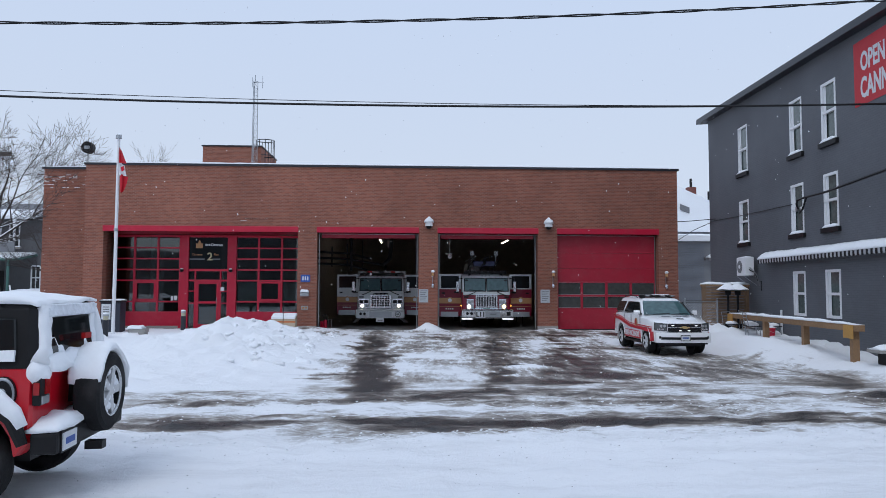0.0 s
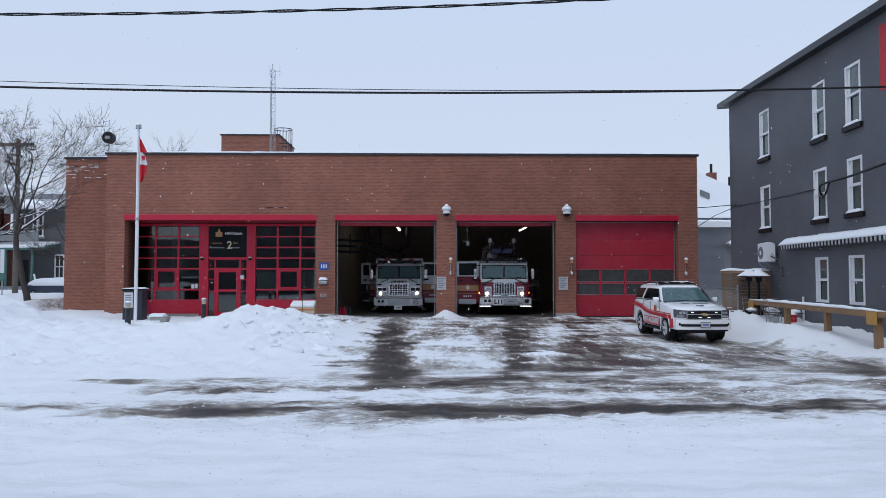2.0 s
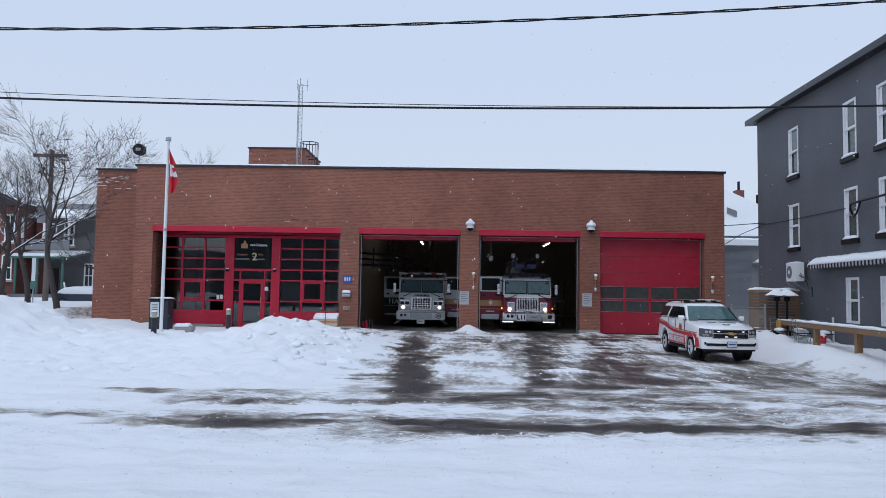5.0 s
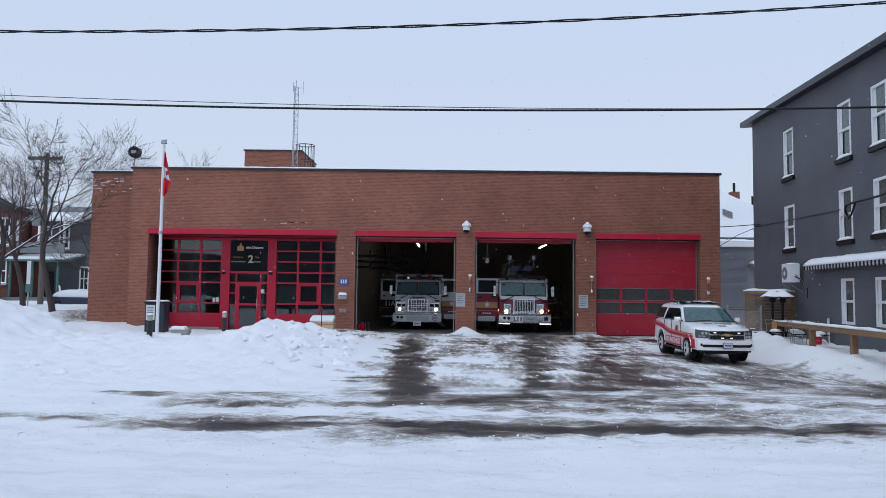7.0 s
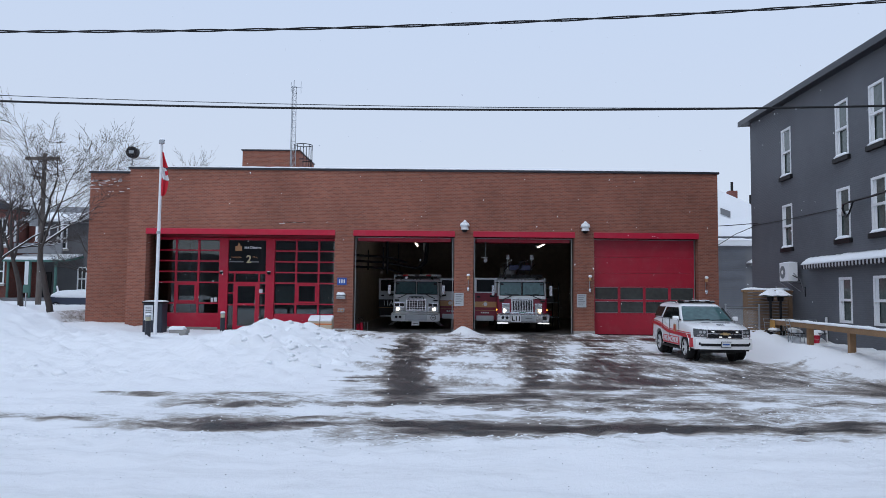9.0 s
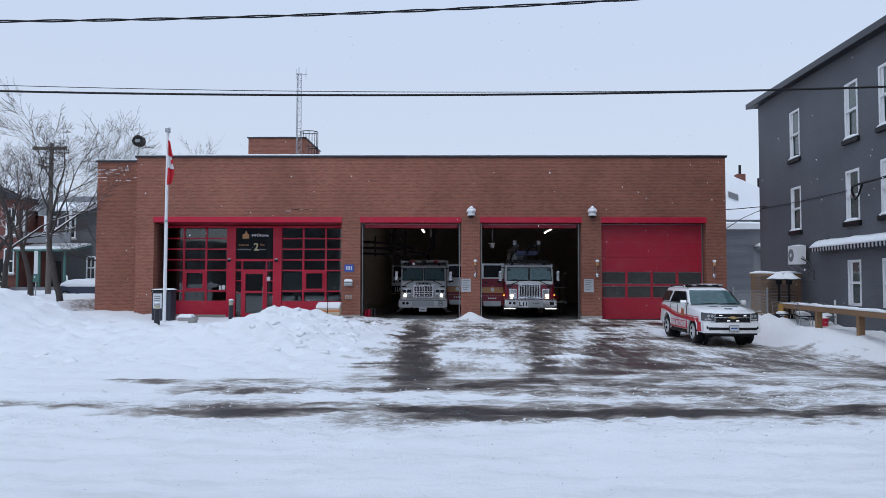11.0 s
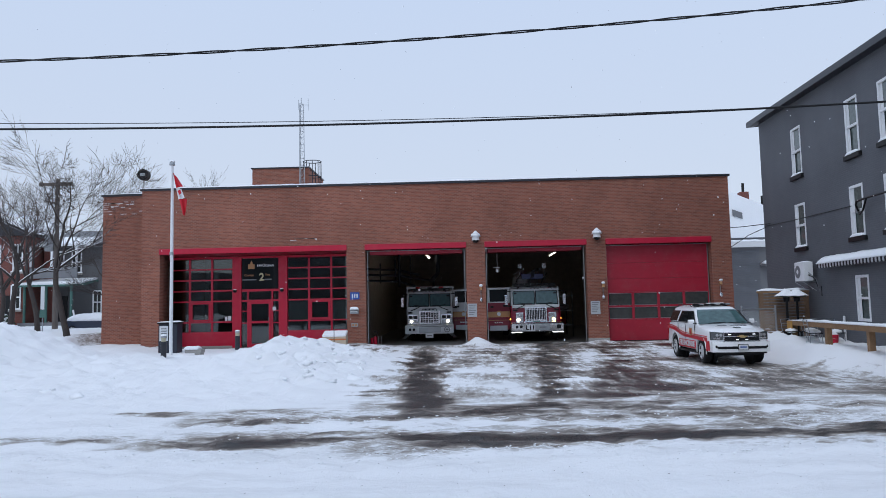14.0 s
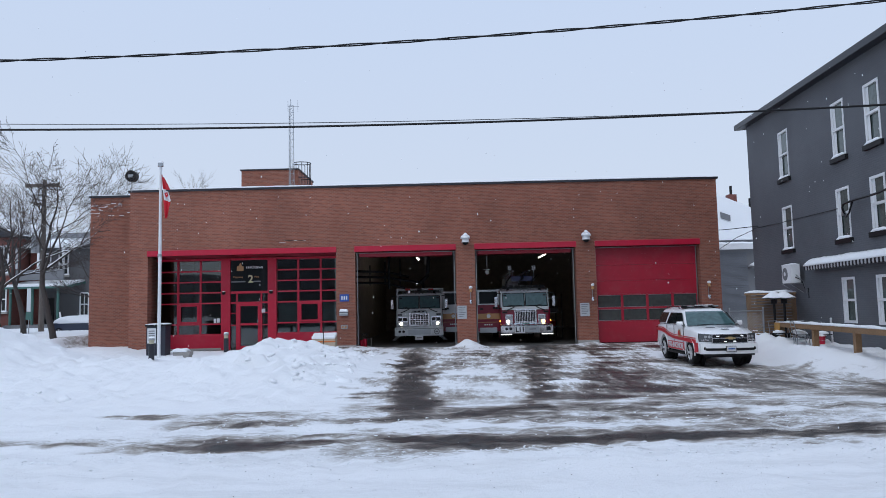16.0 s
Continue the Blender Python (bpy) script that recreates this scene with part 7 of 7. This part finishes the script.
def build_left():
    build_tree("bare_tree", -19.25, 34.0, 0.40, 11, 17.8, 0.165, "bare street tree with snow on its forks", 7, True, lean=(-0.06, 0.0), fork_at=0.22, spread=0.62, up=0.28)
    build_tree("bare_tree", -26.2, 40.0, 0.45, 23, 16.0, 0.19, "large bare tree in the snowy yard", 6, True, lean=(0.05, 0), fork_at=0.24, spread=0.55, up=0.4)
    build_tree("bare_tree", -27.5, 45.0, 0.45, 37, 16.0, 0.19, "bare tree before the brick house", 6, False, lean=(0.02, 0), fork_at=0.25, spread=0.55, up=0.4)
    build_tree("bare_tree", -31.5, 47.0, 0.45, 91, 15.5, 0.20, "bare yard tree with dark spreading limbs", 6, True, lean=(0.08, 0), fork_at=0.22, spread=0.6, up=0.35)
    build_tree("bare_tree", -24.3, 50.0, 0.45, 17, 12.5, 0.15, "small bare tree between the houses", 6, False, fork_at=0.22, spread=0.6, up=0.3)
    build_tree("bare_tree", -28.6, 62.0, 0.3, 51, 17.5, 0.25, "bare tree rising behind the station roof", 6, False, fork_at=0.28, spread=0.45, up=0.6)
    build_tree("bare_tree", -24.8, 64.0, 0.3, 63, 17.0, 0.22, "bare tree rising behind the station roof", 6, False, fork_at=0.30, spread=0.45, up=0.6)
    build_tree("bare_tree", 4.2, 66.0, 0.3, 77, 17.6, 0.25, "bare crown showing over the station roof", 6, False, fork_at=0.28, spread=0.55, up=0.4)
    # utility pole
    u = thing("utility_pole", pose(-29.3, 50.0, 0.3), "weathered wooden utility pole with a crossarm", "pole")
    part("pole", rod((0, 0, 0), (0, 0, 11.5), 0.20, 0.14, 12), POLEWOOD, u)
    part("crossarm", box(-1.25, 1.2, -0.28, -0.16, 10.95, 11.2), POLEWOOD, u)
    for x in (-0.6, 0.6):
        part("brace", tube([(x, -0.24, 10.97), (0, -0.2, 10.35)], 0.03, 5), STEEL, u)
    for x in (-1.1, -0.5, 0.5, 1.05):
        part("insulator", rod((x, -0.22, 11.2), (x, -0.22, 11.36), 0.05, 0.03, 8), STEEL, u)
    part("transformer", rod((-0.45, -0.1, 6.2), (-0.45, -0.1, 7.4), 0.33, None, 16), STEEL, u, "grey pole transformer")
    part("street_lamp_arm", tube([(0, 0, 7.6), (-0.6, -0.3, 7.95), (-1.2, -0.6, 8.0)], 0.03, 6), STEEL, u)
    # street sign
    s = thing("street_sign", pose(-21.75, 36.0, 0.5), "narrow white parking sign on a thin steel post", "sign")
    part("post", rod((0, 0, 0), (0, 0, 2.9), 0.03, None, 6), STEEL, s)
    part("panel", box(-0.10, 0.10, -0.045, -0.03, 1.72, 2.92), SIGNWHITE, s)
    part("panel", box(-0.14, 0.14, -0.047, -0.032, 1.30, 1.70), GREENTRIM, s)


def house_window(parent, x0, x1, z0, z1, y=0.0):
    w = part("window", box(x0, x1, y - 0.03, y + 0.02, z0, z1), TINT, parent, "white sash window")
    bm = bmesh.new()
    for q in ((x0 - 0.08, x0 + 0.03, z0, z1), (x1 - 0.03, x1 + 0.08, z0, z1), (x0 + 0.03, x1 - 0.03, z1 - 0.05, z1 + 0.08), (x0 + 0.03, x1 - 0.03, (z0 + z1) / 2 - 0.05, (z0 + z1) / 2 + 0.05), ((x0 + x1) / 2 - 0.03, (x0 + x1) / 2 + 0.03, z0, z1)):
        box(q[0], q[1], y - 0.09, y - 0.03, q[2], q[3], bm)
    part("frame", bm, WHITETRIM, w)
    part("sill", box(x0 - 0.2, x1 + 0.2, y - 0.2, y, z0 - 0.2, z0 - 0.03), CONCRETE, w)
    part("sill_snow", snow_cap(x0 - 0.18, x1 + 0.18, y - 0.2, y - 0.02, z0 - 0.03, 0.1, 1, 6), SNOW, w)


DIMGREY = mat("weathered_grey_clapboard", (0.10, 0.10, 0.105), 0.8, var=0.25, scale=3, bump=0.2)


def build_houses():
    h = thing("brick_house", pose(-46.0, 60.0, 0.3), "old red brick house with a green porch under snow", "house")
    part("wall", box(0, 8.2, 0, 10, 0, 8.6), HOUSE_BRICK, h)
    part("roof", prism([(-0.5, 8.5), (4.1, 10.7), (8.7, 8.5)], -0.6, 10.4, "y"), DARKMETAL, h, "dark low roof")
    part("roof_snow", prism([(-0.3, 8.75), (4.1, 10.85), (8.5, 8.75), (4.1, 10.72)], 0.2, 10.2, "y"), SNOW, h)
    house_window(h, 7.0, 7.75, 2.1, 4.2), house_window(h, 7.1, 7.85, 5.4, 7.7), house_window(h, 5.0, 5.9, 2.1, 4.2), house_window(h, 5.0, 5.9, 5.4, 7.7)
    part("doorway", box(6.1, 7.0, -0.06, 0.04, 0.6, 3.3), BLACK, h, "dark doorway")
    w = thing("porch_house", pose(-37.7, 61.5, 0.3), "grey house with a two-storey green-roofed porch", "house")
    part("wall", box(0, 7.5, 1.0, 10, 0, 7.9), DIMGREY, w)
    part("porch_wall", box(0.2, 1.2, 0.6, 1.0, 0, 7.4), HOUSE_BRICK, w)
    part("roof", prism([(0.2, 7.6), (1.4, 7.6), (5.5, 9.6), (10, 9.6)], -0.4, 7.9, "x"), GREYPAINT, w)
    part("roof_snow", slab([(-0.4, -0.1, 7.75), (5.2, -0.1, 7.75), (5.2, 2.0, 8.58), (-0.4, 2.0, 8.58)], 0.22), SNOW, w, "snow sheet on the porch roof")
    part("porch_roof", slab([(-0.6, -2.2, 4.05), (5.0, -2.2, 4.05), (5.0, 1.0, 4.55), (-0.6, 1.0, 4.55)], 0.16), GREENTRIM, w, "green porch roof edge")
    part("porch_snow", slab([(-0.5, -2.1, 4.22), (4.9, -2.1, 4.22), (4.9, 1.0, 4.75), (-0.5, 1.0, 4.75)], 0.16), SNOW, w)
    part("balcony", box(0.0, 4.2, -1.2, -1.05, 4.75, 5.65), GREYPAINT, w, "white boarded balcony front")
    for x in (0.0, 1.9, 4.1):
        part("column", rod((x, -1.8, 0.8), (x, -1.8, 4.0), 0.11, None, 10), GREENTRIM, w)
        part("upper_post", box(x - 0.08, x + 0.08, -1.15, -1.0, 5.75, 7.6), WHITETRIM, w)
    part("porch_deck", box(-0.5, 5.0, -2.0, 1.0, 0, 0.9), GREYPAINT, w)
    house_window(w, 0.7, 1.8, 5.3, 7.2, 1.0), house_window(w, 2.6, 3.4, 5.3, 7.2, 1.0), house_window(w, 4.6, 5.3, 1.6, 3.6, 1.0), house_window(w, 5.9, 6.6, 5.0, 7.0, 1.0), house_window(w, 5.9, 6.6, 1.6, 3.6, 1.0)
    part("front_door", box(1.2, 2.2, 0.92, 1.02, 0.9, 3.2), BLACK, w)
    part("stair_rail", tube([(4.4, -2.0, 1.9), (5.2, -3.2, 1.2), (6.0, -4.4, 0.6)], 0.07, 6), WHITETRIM, w)
    for k in range(4):
        part("step", box(4.9 + 0.3 * k, 6.4 + 0.1 * k, -2.2 - 0.5 * k, -1.7 - 0.5 * k, 0, 0.75 - 0.18 * k), CONCRETE, w)
    f = thing("far_house", pose(-31.5, 70, 0.3), "dim grey brick row house in the distance", "house")
    part("wall", box(-1.5, 9, 0, 9, 0, 9.0), DIMGREY, f)
    part("roof", box(-1.9, 9.4, -0.4, 9.4, 9.0, 9.5), DARKMETAL, f)
    part("roof_snow", snow_cap(-1.9, 9.4, -0.4, 9.4, 9.5, 0.25, 3, 10), SNOW, f)
    for x in (-0.6, 1.4, 3.4):
        house_window(f, x, x + 0.9, 5.4, 7.6), house_window(f, x, x + 0.9, 1.8, 4.0)
    # parked car under snow beyond the lot
    c = thing("buried_car", pose(-27.3, 52.0, 0.45, 0, 0, 90), "dark blue parked car buried under snow", "car")
    part("body", shell([(-2.1, 0.35), (-2.15, 0.75), (-1.0, 0.95), (2.1, 0.95), (2.15, 0.4)], 0.88, 0.06, 0.97), mat("navy_paint", (0.02, 0.03, 0.06), 0.3), c)
    rr = []
    for z, k in ((0.92, 1.0), (1.15, 0.93), (1.38, 0.75), (1.48, 0.45)):
        rr.append([((0.95 * math.copysign(abs(math.cos(a)) ** 0.5, math.cos(a))) * k, 2.1 * math.copysign(abs(math.sin(a)) ** 0.5, math.sin(a)) * k, z) for a in [2 * math.pi * i / 20 for i in range(20)]])
    part("snow", loft(rr), SNOW, c, "thick dome of snow", smooth=True)
    for x, o in ((-0.8, -1), (0.8, 1)):
        for y in (-1.35, 1.35):
            wheel(c, x, y, 0.31, 0.31, 0.2, None, 5, o)
    b = thing("evergreen_shrub", pose(-38.6, 58.6, 0.35), "snow-dusted evergreen shrub by the house", "shrub")
    rnd = random.Random(9)
    for m, n, nm in ((mat("dark_needles", (0.03, 0.05, 0.03), 0.9, var=0.3), 160, "foliage"), (SNOW, 60, "snow")):
        bm = bmesh.new()
        for i in range(n):
            a, q, z = rnd.uniform(0, 6.28), rnd.uniform(0.2, 0.9), rnd.uniform(0.1, 1.5)
            q *= 1.15 - z / 2.2
            p = (q * math.cos(a), q * math.sin(a), z + (0.1 if nm == "snow" else 0))
            ball(p, rnd.uniform(0.08, 0.2), None, rnd.uniform(0.04, 0.1), bm, 1)
        part(nm, bm, m, b, kind="stuff")


def build_entrance_things():
    # flagpole with a snow-capped ball
    f = thing("flagpole", pose(-11.25, 27.0, 0.30), "tall white metal flagpole with a snowy cap", "flagpole")
    part("pole", rod((0, 0, 0), (0, 0, 7.45), 0.065, 0.045, 12), WHITETRIM, f)
    part("collar", rod((0, 0, 3.9), (0, 0, 4.0), 0.08, None, 10), STEEL, f)
    part("truck_cap", rod((0, 0, 7.45), (0, 0, 7.58), 0.11, 0.10, 12), STEEL, f)
    part("cap_snow", ball((0, 0, 7.60), 0.11, 0.11, 0.06), SNOW, f)
    part("halyard", rod((0.07, 0, 1.2), (0.06, 0, 7.4), 0.006, None, 4), WHITETRIM, f)
    for x, y, z in ((-10.25, 24.0, 0.42), (-8.97, 28.0, 0.40)):
        b = thing("bollard", pose(x, y, z), "dark bollard light with a pale band and snow cap", "bollard", "bollard lights")
        part("shaft", rod((0, 0, 0), (0, 0, 0.55), 0.095, None, 14), DARKMETAL, b)
        part("lens", rod((0, 0, 0.55), (0, 0, 0.68), 0.085, None, 14), mat("bollard_lens", (0.45, 0.42, 0.30), 0.4, bump=0), b, "pale louvred lens")
        part("top", rod((0, 0, 0.68), (0, 0, 0.74), 0.10, 0.095, 14), STEEL, b)
        part("snow", ball((0, 0, 0.75), 0.10, 0.10, 0.05), SNOW, b, smooth=True)
    n = thing("news_bin", pose(-12.85, 30.8, 0.15), "dark blue waste bin with a white notice", "bin")
    part("body", box(-0.42, 0.42, -0.3, 0.3, 0, 1.28, None, 0.03), mat("navy_bin_plastic", (0.018, 0.022, 0.035), 0.5), n)
    part("lid", box(-0.46, 0.46, -0.34, 0.34, 1.28, 1.36, None, 0.02), BLACK, n)
    part("notice", box(-0.36, 0.02, -0.315, -0.305, 0.55, 1.20), SIGNWHITE, n)
    bm = bmesh.new()
    for i in range(5):
        box(-0.30, -0.04, -0.32, -0.315, 0.66 + 0.1 * i, 0.70 + 0.1 * i, bm)
    part("print_bars", bm, GREYPAINT, n, kind="stuff")
    part("snow", snow_cap(-0.45, 0.45, -0.33, 0.33, 1.36, 0.05, 2, 8), SNOW, n)
    b = thing("concrete_bench", pose(-10.75, 28.2, 0.02), "low concrete bench end poking from the snow", "bench")
    part("slab", box(-0.35, 0.32, -0.22, 0.22, 0.28, 0.42, None, 0.02), CONCRETE, b)
    part("foot", box(0.05, 0.28, -0.2, 0.2, 0, 0.28), CONCRETE, b)
    part("snow", snow_cap(-0.4, 0.2, -0.24, 0.24, 0.42, 0.14, 6, 12), SNOW, b, smooth=True)
    s = thing("grit_box", pose(-5.68, 31.6, 0.30), "beige grit box with an orange band under snow", "box")
    part("body", prism([(-0.30, 0), (-0.30, 0.40), (0.28, 0.55), (0.28, 0)], -0.53, 0.53, "x", None, 0.02), mat("beige_plastic", (0.48, 0.40, 0.30), 0.6), s)
    part("band", box(-0.54, 0.54, -0.315, -0.30, 0.24, 0.30), mat("orange_band", (0.55, 0.16, 0.04), 0.5), s)
    part("snow", slab([(-0.53, -0.33, 0.44), (0.53, -0.33, 0.44), (0.53, 0.28, 0.60), (-0.53, 0.28, 0.60)], 0.12, None, 0.03), SNOW, s)
    p = thing("snow_marker", pose(-5.55, 30.6, 0.3), "thin dark marker stake in the snow", "stake")
    part("stake", rod((0, 0, 0), (0, 0, 1.15), 0.016, None, 6), BLACK, p)
    # lumps thrown up by the plough along the end of the bank
    rnd = random.Random(14)
    bm = bmesh.new()
    for i in range(120):
        u = rnd.random()
        x, y = -4.4 + 1.5 * rnd.random() - 2.5 * (u > 0.6) * rnd.random(), 18.2 + 11.5 * rnd.random()
        if u > 0.85:
            x, y = rnd.uniform(-16, -4), rnd.uniform(16.5, 20)
        r = rnd.uniform(0.03, 0.11) * (1.7 if rnd.random() > 0.92 else 1)
        t = bmesh.new()
        bmesh.ops.create_icosphere(t, subdivisions=2, radius=1)
        off = rnd.uniform(0, 99)
        for v in t.verts:
            k = 1 + 0.75 * noise.noise(v.co * 1.3 + Vector((off, 0, 0))) + 0.35 * noise.noise(v.co * 3.4 + Vector((0, off, 0)))
            v.co = Vector((x, y, ground_z(x, y) - r * 0.25)) + Vector((v.co.x * r * 1.3, v.co.y * r, v.co.z * r * 0.7)) * k
        merge(bm, t)
    solo("snow_lumps", bm, SNOW, "broken lumps of ploughed snow on the bank", "snow", kind="stuff", smooth=True)


def build_crumbs():
    """Crumbs of snow and grains of dark grit scattered on the road and driveway."""
    rnd = random.Random(21)

    def scatter(name, count, m, label, place, r0, r1):
        V, F = [], []
        for i in range(count):
            x, y = place()
            r = r0 + (r1 - r0) * rnd.random() ** 3
            z = ground_z(x, y) + r * 0.3
            b = len(V)
            for v in ((1, 0, 0), (-1, 0, 0), (0, 1, 0), (0, -1, 0), (0.3, 0.2, 0.5), (0, 0, -0.8)):
                k = rnd.uniform(0.6, 1.3)
                V.append((x + v[0] * r * k * 1.4, y + v[1] * r * k, z + v[2] * r * k))
            for q in ((0, 2, 4), (2, 1, 4), (1, 3, 4), (3, 0, 4), (2, 0, 5), (1, 2, 5), (3, 1, 5), (0, 3, 5)):
                F.append(tuple(b + j for j in q))
        me = bpy.data.meshes.new(name)
        me.from_pydata(V, [], F)
        me.materials.append(m)
        tagged(new(name, me), label, "snow" if m is SNOW else "grit", kind="stuff")

    def edge():
        u = rnd.random()
        if u < 0.6:
            return rnd.uniform(-9, 11), rnd.gauss(9.65, 0.30)
        if u < 0.85:
            return rnd.uniform(-9, 11), rnd.gauss(12.2, 0.5)
        return rnd.uniform(-3, 9), rnd.uniform(13, 31)

    def road():
        u = rnd.random()
        if u < 0.6:
            return rnd.uniform(-9, 10), rnd.gauss(9.2, 0.7)
        if u < 0.8:
            return rnd.uniform(-14, -3), rnd.gauss(15.8, 1.0)
        return rnd.uniform(-6, 7), rnd.uniform(6, 9)

    scatter("snow_crumbs", 3400, SNOW, "loose crumbs of snow along the wheel tracks", edge, 0.006, 0.028)
    scatter("road_grit", 1100, BARK, "dark grit scattered over the packed snow", road, 0.002, 0.007)


def build_flag():
    """A draped flag: rigid hanging pieces, each swinging about the hoist."""
    pieces = []
    spec = [("upper_red", FLAGRED, 0.0, 0.62, 0.10, 0.20), ("white_field", FLAGWHITE, 0.58, 1.10, 0.16, 0.26), ("lower_red", FLAGRED, 1.04, 1.74, 0.24, 0.30)]
    f = thing("maple_flag", pose(-11.18, 26.93, 7.42), "red and white flag hanging limp from its pole", "flag")
    for nm, m, a, b, w0, w1 in spec:
        rings = []
        N = 12
        for i in range(N + 1):
            u = i / N
            z = -(a + (b - a) * u)
            w = w0 + (w1 - w0) * u
            if nm == "lower_red":
                w = 0.25 * (1 - u) ** 0.5 + 0.04
            if nm == "upper_red":
                w = 0.05 + 0.20 * u
            ring = []
            M = 12
            for side in (1, -1):
                for k in range(M + 1):
                    v = k / M if side > 0 else 1 - k / M
                    yy = 0.055 * math.sin(v * 8.5 + z * 2.4) * (0.4 + v)
                    ring.append((v * w, yy + side * 0.006, z - 0.10 * v * (1 - u) + 0.02 * math.sin(v * 6)))
            rings.append(ring)
        pc = part(nm, loft(rings), m, f, smooth=False)
        pieces.append(pc)
    part("leaf", slab([(0.06, -0.075, -0.78), (0.17, -0.085, -0.74), (0.20, -0.085, -0.88), (0.10, -0.075, -0.96)], 0.012), FLAGRED, pieces[1])
    return f, pieces


def build_snowfall():
    out = []
    for k in range(3):
        rnd = random.Random(100 + k)
        V, F = [], []
        for i in range(620):
            y = 2.2 + 26 * rnd.random() ** 0.8
            x = rnd.uniform(-0.85, 0.85) * y - (k - 1) * 2
            z = rnd.uniform(-1, 34)
            r = min(0.013, y * rnd.uniform(0.0004, 0.0010))
            b = len(V)
            for v in ((1, 0, 0), (-1, 0, 0), (0, 1, 0), (0, -1, 0), (0, 0, 1.5), (0, 0, -1.5)):
                V.append((x + v[0] * r, y + v[1] * r, z + v[2] * r))
            for q in ((0, 2, 4), (2, 1, 4), (1, 3, 4), (3, 0, 4), (2, 0, 5), (1, 2, 5), (3, 1, 5), (0, 3, 5)):
                F.append(tuple(b + j for j in q))
        me = bpy.data.meshes.new("snowfall")
        me.from_pydata(V, [], F)
        me.materials.append(SNOW)
        ob = new("snowfall", me)
        tagged(ob, "drifting white flakes of light snowfall", "snow", kind="stuff")
        out.append(ob)
    return out


build_left()
build_houses()
build_entrance_things()
build_crumbs()
FLAG, FLAG_PIECES = build_flag()
FLAKES = build_snowfall()


def build_unseen_walls():
    """Unseen plain walls added behind the camera to close the place and darken reflections."""
    x = -46.0
    rnd = random.Random(3)
    for k, (w, hh) in enumerate(((9, 8.5), (7, 6.2), (11, 9.6), (8, 7.4), (10, 9.0), (6, 5.6), (12, 9.8), (9, 7.0), (10, 8.8))):
        bm = box(x, x + w, -16, -9.5 - rnd.uniform(0, 1.5), 0, hh)
        solo("wall_south_%d" % (k + 1), bm, (HOUSE_BRICK, GREYPAINT, GREY_BRICK)[k % 3], "unseen plain block added to darken glass reflections", "wall", kind="structure")
        x += w + rnd.choice((0.8, 1.5, 2.5))


build_unseen_walls()


# ---- what moves ----
def motions():
    # the car drives off along the road, its wheels rolling
    speed = 8.3
    walk(JEEP, [(t, pose(-4.12 - speed * t, 7.42 - 0.061 * speed * t, 0.0, 0, 0, -86.5)) for t in (0.0, 4.0, 8.0, 12.0, 16.0)])
    turn = math.degrees(speed / 0.405)
    for w, x, y in ROLLING:
        walk(w, [(i / 30, pose(x, y, 0.405, (turn * i / 30) % 360, 0, 0)) for i in range(0, 481)])
    # the engine's front door swings shut, later the crew door behind it
    walk(FRONT_DOOR, [(t, pose(-1.235, 0.60, 0.06, 0, 0, -a)) for t, a in ((0.0, 0), (1.0, 0), (1.3, 14), (1.7, 42), (2.05, 68), (2.3, 86), (2.45, 89.5), (9.0, 89.5), (16.0, 89.5))])
    walk(LADDER_DOOR, [(t, pose(1.235, 0.60, 0.06, 0, 0, a)) for t, a in ((0.0, 0), (0.5, 2), (0.8, 16), (1.0, 30), (1.2, 42), (1.4, 52), (1.6, 72), (1.75, 84), (1.9, 89.5), (9.0, 89.5), (16.0, 89.5))])
    walk(CREW_DOOR, [(t, pose(-1.235, 2.25, 0.06, 0, 0, -a)) for t, a in ((0.0, 6), (5.0, 6), (10.6, 6), (10.85, 25), (11.1, 60), (11.35, 86), (11.5, 89.5), (16.0, 89.5))])
    # flag: direction of the drape about the pole, and how far it lifts from it
    sway = [(0.0, 8, 0), (0.7, 20, 2), (1.5, 8, 3), (2.2, 20, 4), (3.0, -4, 3), (4.0, 2, 2), (5.2, 30, 4), (6.5, 25, 0), (7.0, 55, -2), (8.0, 40, 0), (9.2, 60, 3), (10.5, 60, -1), (11.0, 80, -3), (11.5, 30, 4), (12.0, 0, 12), (12.5, 20, 5), (13.0, 25, 5), (13.5, 10, 8), (14.0, -5, 14), (14.5, 0, 10), (15.0, 15, 10), (15.5, 10, 6), (16.0, 0, 6)]
    walk(FLAG, [(t, pose(-11.18, 26.93, 7.42, 0, -lift, yaw * 0.8)) for t, yaw, lift in sway])
    for k, pc in enumerate(FLAG_PIECES):
        walk(pc, [(t, pose(0, 0, 0, 2.5 * math.sin(t * 2.1 + k), -1.2 * k * math.sin(t * 1.7 + 0.6 * k), 6 * k * math.sin(t * 1.3 + k * 0.8))) for t in [0.5 * i for i in range(33)]])
    # snow: three sheets of flakes drifting down at their own pace
    for ob, (vx, vy, vz) in zip(FLAKES, ((0.35, -0.1, 1.05), (0.6, -0.15, 1.3), (-0.2, -0.1, 0.9))):
        walk(ob, [(t, pose(vx * t - 4 * vx, vy * t, -vz * t)) for t in (0.0, 5.0, 11.0, 16.0)])


motions()
